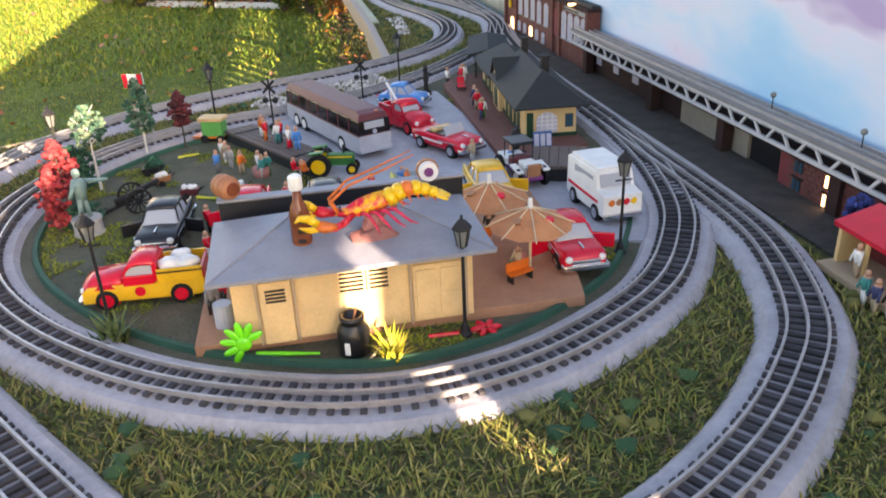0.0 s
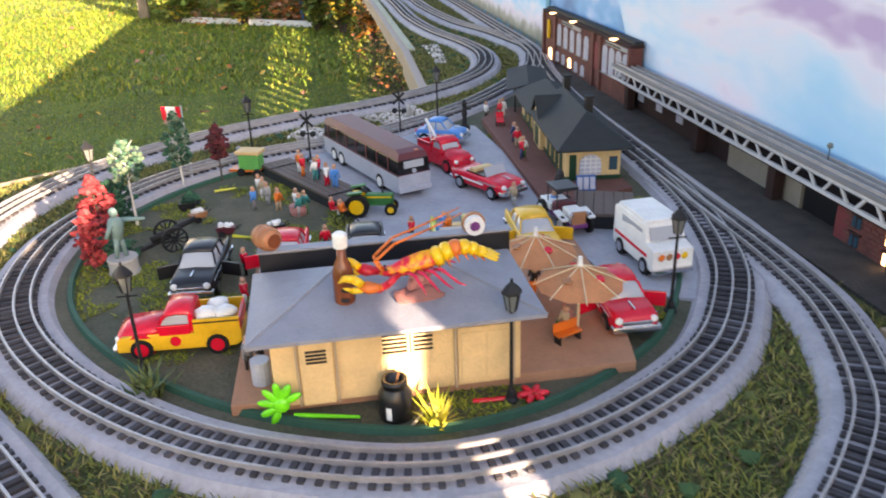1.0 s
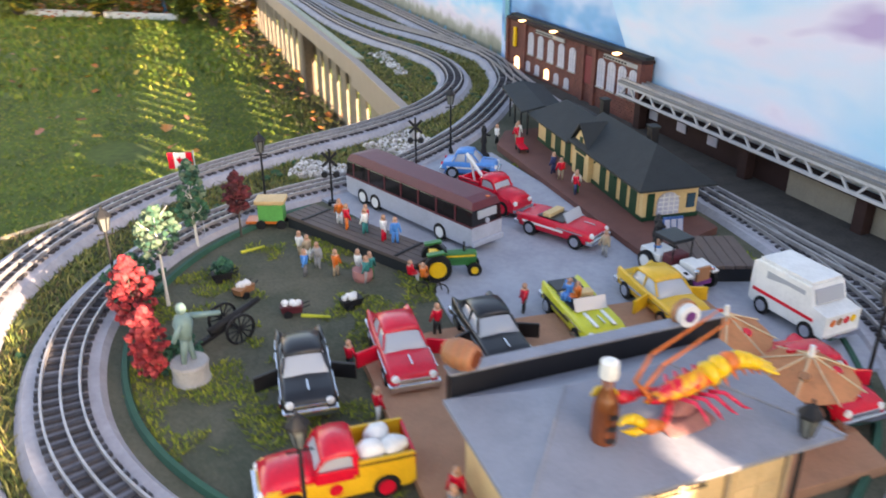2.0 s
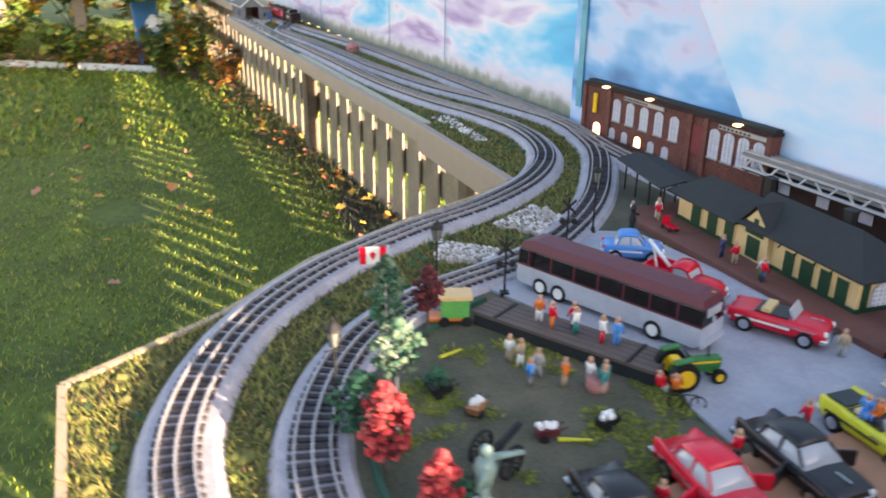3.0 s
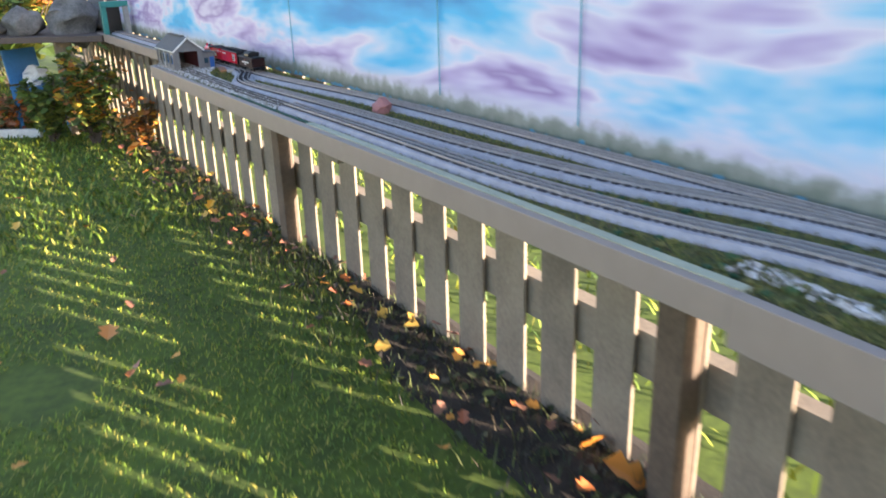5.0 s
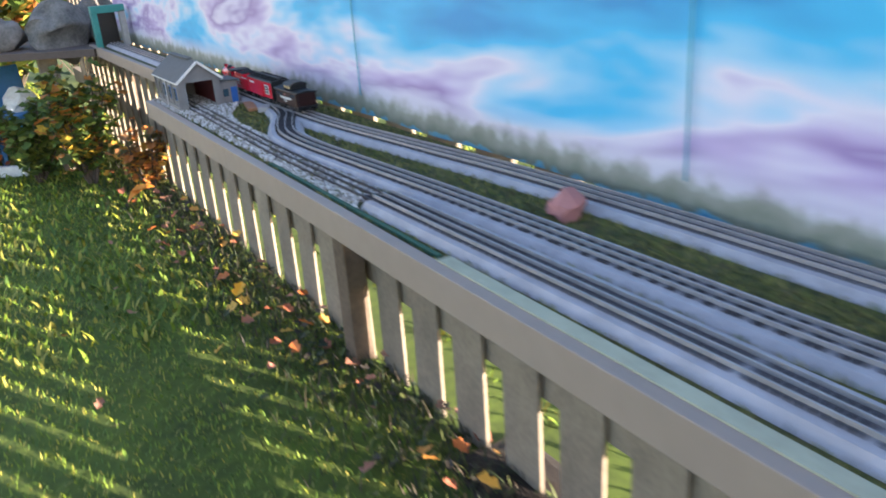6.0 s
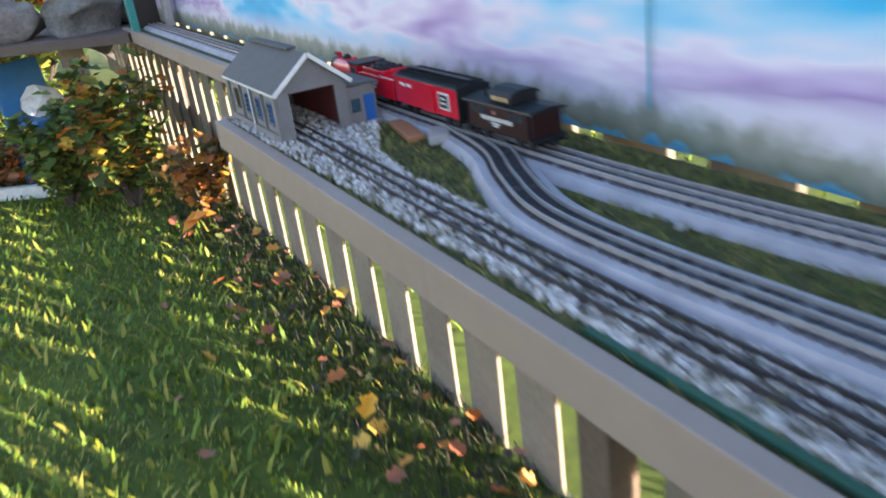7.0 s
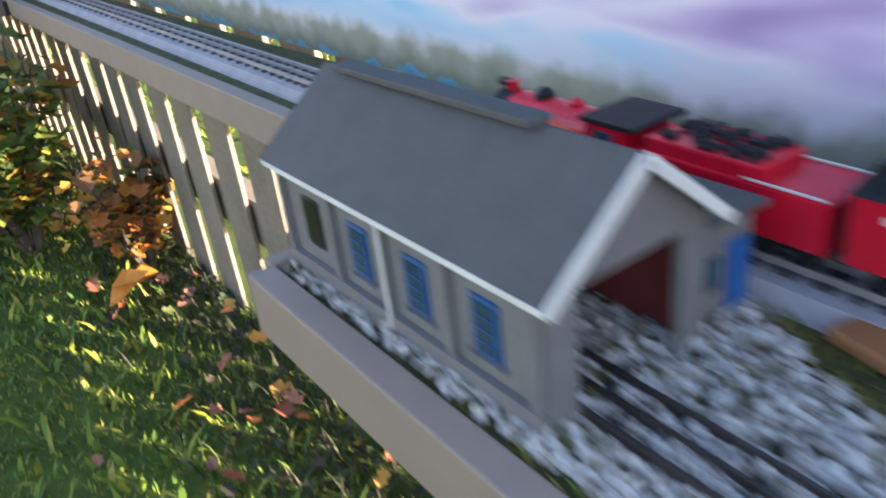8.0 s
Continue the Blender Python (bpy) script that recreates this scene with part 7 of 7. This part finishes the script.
tagged(tb_, "weathered timber strip beside the siding", "timber")
for x, y, s in ((0.545, 3.62, 0.006), (0.36, 1.92, 0.007), (0.545, 2.1, 0.006), (0.40, 1.70, 0.006), (-0.05, 1.33, 0.005), (0.50, 3.9, 0.005)):
    ob = part("pebble", ball(bmesh.new(), (0, 0, s * 0.4), s, (1.2, 0.9, 0.7), 1, 0.4), "stone")
    ob.matrix_basis = pose(x, y, T)
    tagged(ob, "small pale pebble on the turf", "pebble", "pebbles")
wg = part("grey_marker", ball(bmesh.new(), (0, 0, 0.012), 0.010, (0.5, 0.5, 1.4), 2, 0.5), "stone")
wg.matrix_basis = pose(0.232, 1.432, T + 0.004)
tagged(wg, "small grey stone marker standing on a pad", "stone")

# ---- far end: tunnel, cross deck, planting ----
deck = thing("cross_deck", "dark wooden garden deck carrying rocks and plants", "deck", kind="structure")
part("deck_top", slab(bmesh.new(), [(0.63, 6.62), (0.47, 6.42), (-0.3, 7.0), (-1.6, 7.9), (-1.3, 8.4), (0.63, 7.6)], T - 0.035, T - 0.003), "plank", deck)
for x, y in ((0.30, 6.72), (-0.35, 7.2), (-0.9, 7.6), (-1.4, 7.95)):
    part("post", box(bmesh.new(), (x, y, (T - 0.035) / 2), (0.08, 0.08, T - 0.036)), "picket", deck)
tn = thing("tunnel_portal", "dark model tunnel mouth in a green frame", "tunnel", (0.555, 6.40, T), 0)
for x in (-0.058, 0.058):
    part("jamb", box(bmesh.new(), (x, 0, 0.075), (0.022, 0.05, 0.15)), "teal" if x < 0 else "stone", tn)
part("lintel", box(bmesh.new(), (0, 0, 0.16), (0.14, 0.05, 0.03)), "teal", tn)
# Solid black block; its colour stands in for the unlit depth behind.
part("bore_shade", box(bmesh.new(), (0, 0.11, 0.072), (0.094, 0.02, 0.144)), "black", tn)
for k in range(26):
    x, y = rng.uniform(-1.2, 0.42), 0.0
    y = 6.62 - (x - 0.42) * 0.72 + rng.uniform(0.03, 0.4)
    s = rng.uniform(0.05, 0.11)
    ob = part("garden_rock", ball(bmesh.new(), (0, 0, s * 0.5), s, (1.3, 1, 0.8), 3, 0.5), "darkrock", smooth=True)
    ob.matrix_basis = pose(x, y, T - 0.004, 0, 0, rng.uniform(0, 360))
    tagged(ob, "rough grey garden rock on the deck", "rock", "garden rocks")
for k in range(2):
    s = 0.13
    ob = part("garden_rock", ball(bmesh.new(), (0, 0, s * 0.40), s, (1.0, 1, 1.0), 4, 0.45), "darkrock", smooth=True)
    ob.matrix_basis = pose(0.38 + 0.2 * k, 6.78 + 0.12 * k, T - 0.004, 0, 0, 50 * k)
    tagged(ob, "large grey rock over the tunnel", "rock", "garden rocks")


def shrub(label, x, y, h, r, count, cols, size, z=0.0, stalks=14):
    th = thing("shrub", label, "shrub", (x, y, z))
    bm = bmesh.new()
    ends = []
    for k in range(stalks):
        a, q = rng.uniform(0, 6.283), rng.uniform(0.2, 1.0)
        e = (r * q * math.cos(a), r * q * math.sin(a), h * rng.uniform(0.55, 1.0))
        ends.append(e)
        part("stem", cyl(bmesh.new(), (0.1 * e[0], 0.1 * e[1], 0), e, 0.006, 0.002, 5), "trunk", th)
    bm.free()
    pl_ = []
    for k in range(count):
        e = ends[k % stalks]
        u = rng.uniform(0.25, 1.05)
        pl_.append((e[0] * u + rng.normal(0, r * 0.16), e[1] * u + rng.normal(0, r * 0.16), e[2] * u + rng.normal(0, h * 0.05)))
    v, f = leaves(pl_, size)
    me = bpy.data.meshes.new("foliage")
    me.from_pydata(v, [], f)
    me.materials.append(island_material("shrub_foliage", cols))
    ob = new("foliage", me)
    ob.parent = th


AUT = [(0.10, 0.16, 0.02), (0.06, 0.11, 0.02), (0.05, 0.08, 0.02), (0.16, 0.18, 0.03), (0.45, 0.30, 0.03), (0.08, 0.13, 0.02), (0.40, 0.16, 0.03)]
GRN = [(0.07, 0.14, 0.02), (0.12, 0.20, 0.03), (0.05, 0.09, 0.02), (0.20, 0.24, 0.04), (0.35, 0.30, 0.04)]
shrub("tall leafy shrub turning yellow beside the fence", 0.33, 6.32, 0.50, 0.17, 900, AUT, 0.026)
shrub("dark leafy shrub in front of the deck", 0.14, 6.55, 0.38, 0.17, 700, AUT[:4], 0.026)
shrub("orange and brown low shrub at the fence foot", 0.52, 6.0, 0.28, 0.11, 350, [(0.40, 0.14, 0.03), (0.22, 0.10, 0.03), (0.10, 0.09, 0.02), (0.5, 0.24, 0.03)], 0.02)
shrub("broad-leaved green plants under the deck", -0.45, 7.15, 0.36, 0.25, 700, GRN, 0.032)
shrub("green and yellow garden plants by the deck", -1.05, 7.5, 0.42, 0.32, 800, GRN, 0.032)
shrub("orange flowering garden plants by the deck", -0.05, 7.05, 0.22, 0.24, 420, [(0.5, 0.15, 0.03), (0.30, 0.12, 0.06), (0.10, 0.10, 0.03), (0.45, 0.25, 0.15)], 0.025)
shrub("yellow and green shrub on the rock deck", 0.05, 7.15, 0.24, 0.22, 420, GRN, 0.024, T)
shrub("green trailing plant on the rock deck", -0.75, 7.75, 0.30, 0.3, 500, GRN, 0.028, T)
ch = thing("garden_chair", "pale blue plastic garden chair under the deck", "chair", (0.16, 6.98, 0), 30)
part("seat", box(bmesh.new(), (0, 0, 0.26), (0.22, 0.22, 0.02), bevel=0.005), "bluechair", ch)
part("backrest", box(bmesh.new(), (0, 0.11, 0.38), (0.22, 0.015, 0.20), rx=-8, bevel=0.005), "bluechair", ch)
for x in (-0.095, 0.095):
    for y in (-0.095, 0.095):
        part("leg", box(bmesh.new(), (x, y, 0.125), (0.022, 0.022, 0.25)), "bluechair", ch)
bgp = part("plastic_bag", ball(bmesh.new(), (0, 0, 0.05), 0.07, (1, 0.8, 0.8), 2, 0.5), "white")
bgp.matrix_basis = pose(0.16, 6.97, 0.27)
tagged(bgp, "crumpled white plastic bag on the chair", "bag")
for x, y, a in ((-0.15, 6.93, -34), (-0.75, 7.33, -34)):
    ob = part("edging_board", box(bmesh.new(), (0, 0, 0.02), (0.62, 0.03, 0.05), bevel=0.003), "whitefence")
    ob.matrix_basis = pose(x, y, 0, 0, 0, a)
    tagged(ob, "pale weathered garden edging board", "board", "edging boards")
hs = thing("house", "white clapboard house wall at the garden's end", "house", (-5.2, 11.2, 0), 0)
part("wall", box(bmesh.new(), (0, 0, 1.3), (7.4, 0.2, 2.6)), "whitefence", hs)
for k in range(16):
    part("clapboard", box(bmesh.new(), (0, -0.108, 0.12 + k * 0.16), (7.4, 0.02, 0.15), rx=4), "whitefence", hs)
part("plinth", box(bmesh.new(), (0, -0.1, 0.04), (7.4, 0.1, 0.08)), "stone", hs)
for x, y, h, r in ((-1.0, 9.6, 1.3, 0.7), (0.2, 9.2, 1.5, 0.7), (0.9, 10.2, 1.7, 0.8), (-0.4, 10.6, 1.4, 0.8)):
    shrub("tall autumn garden hedge bush behind the lawn", x, y, h, r, 900, GRN + AUT[4:], 0.07, 0.0, 22)
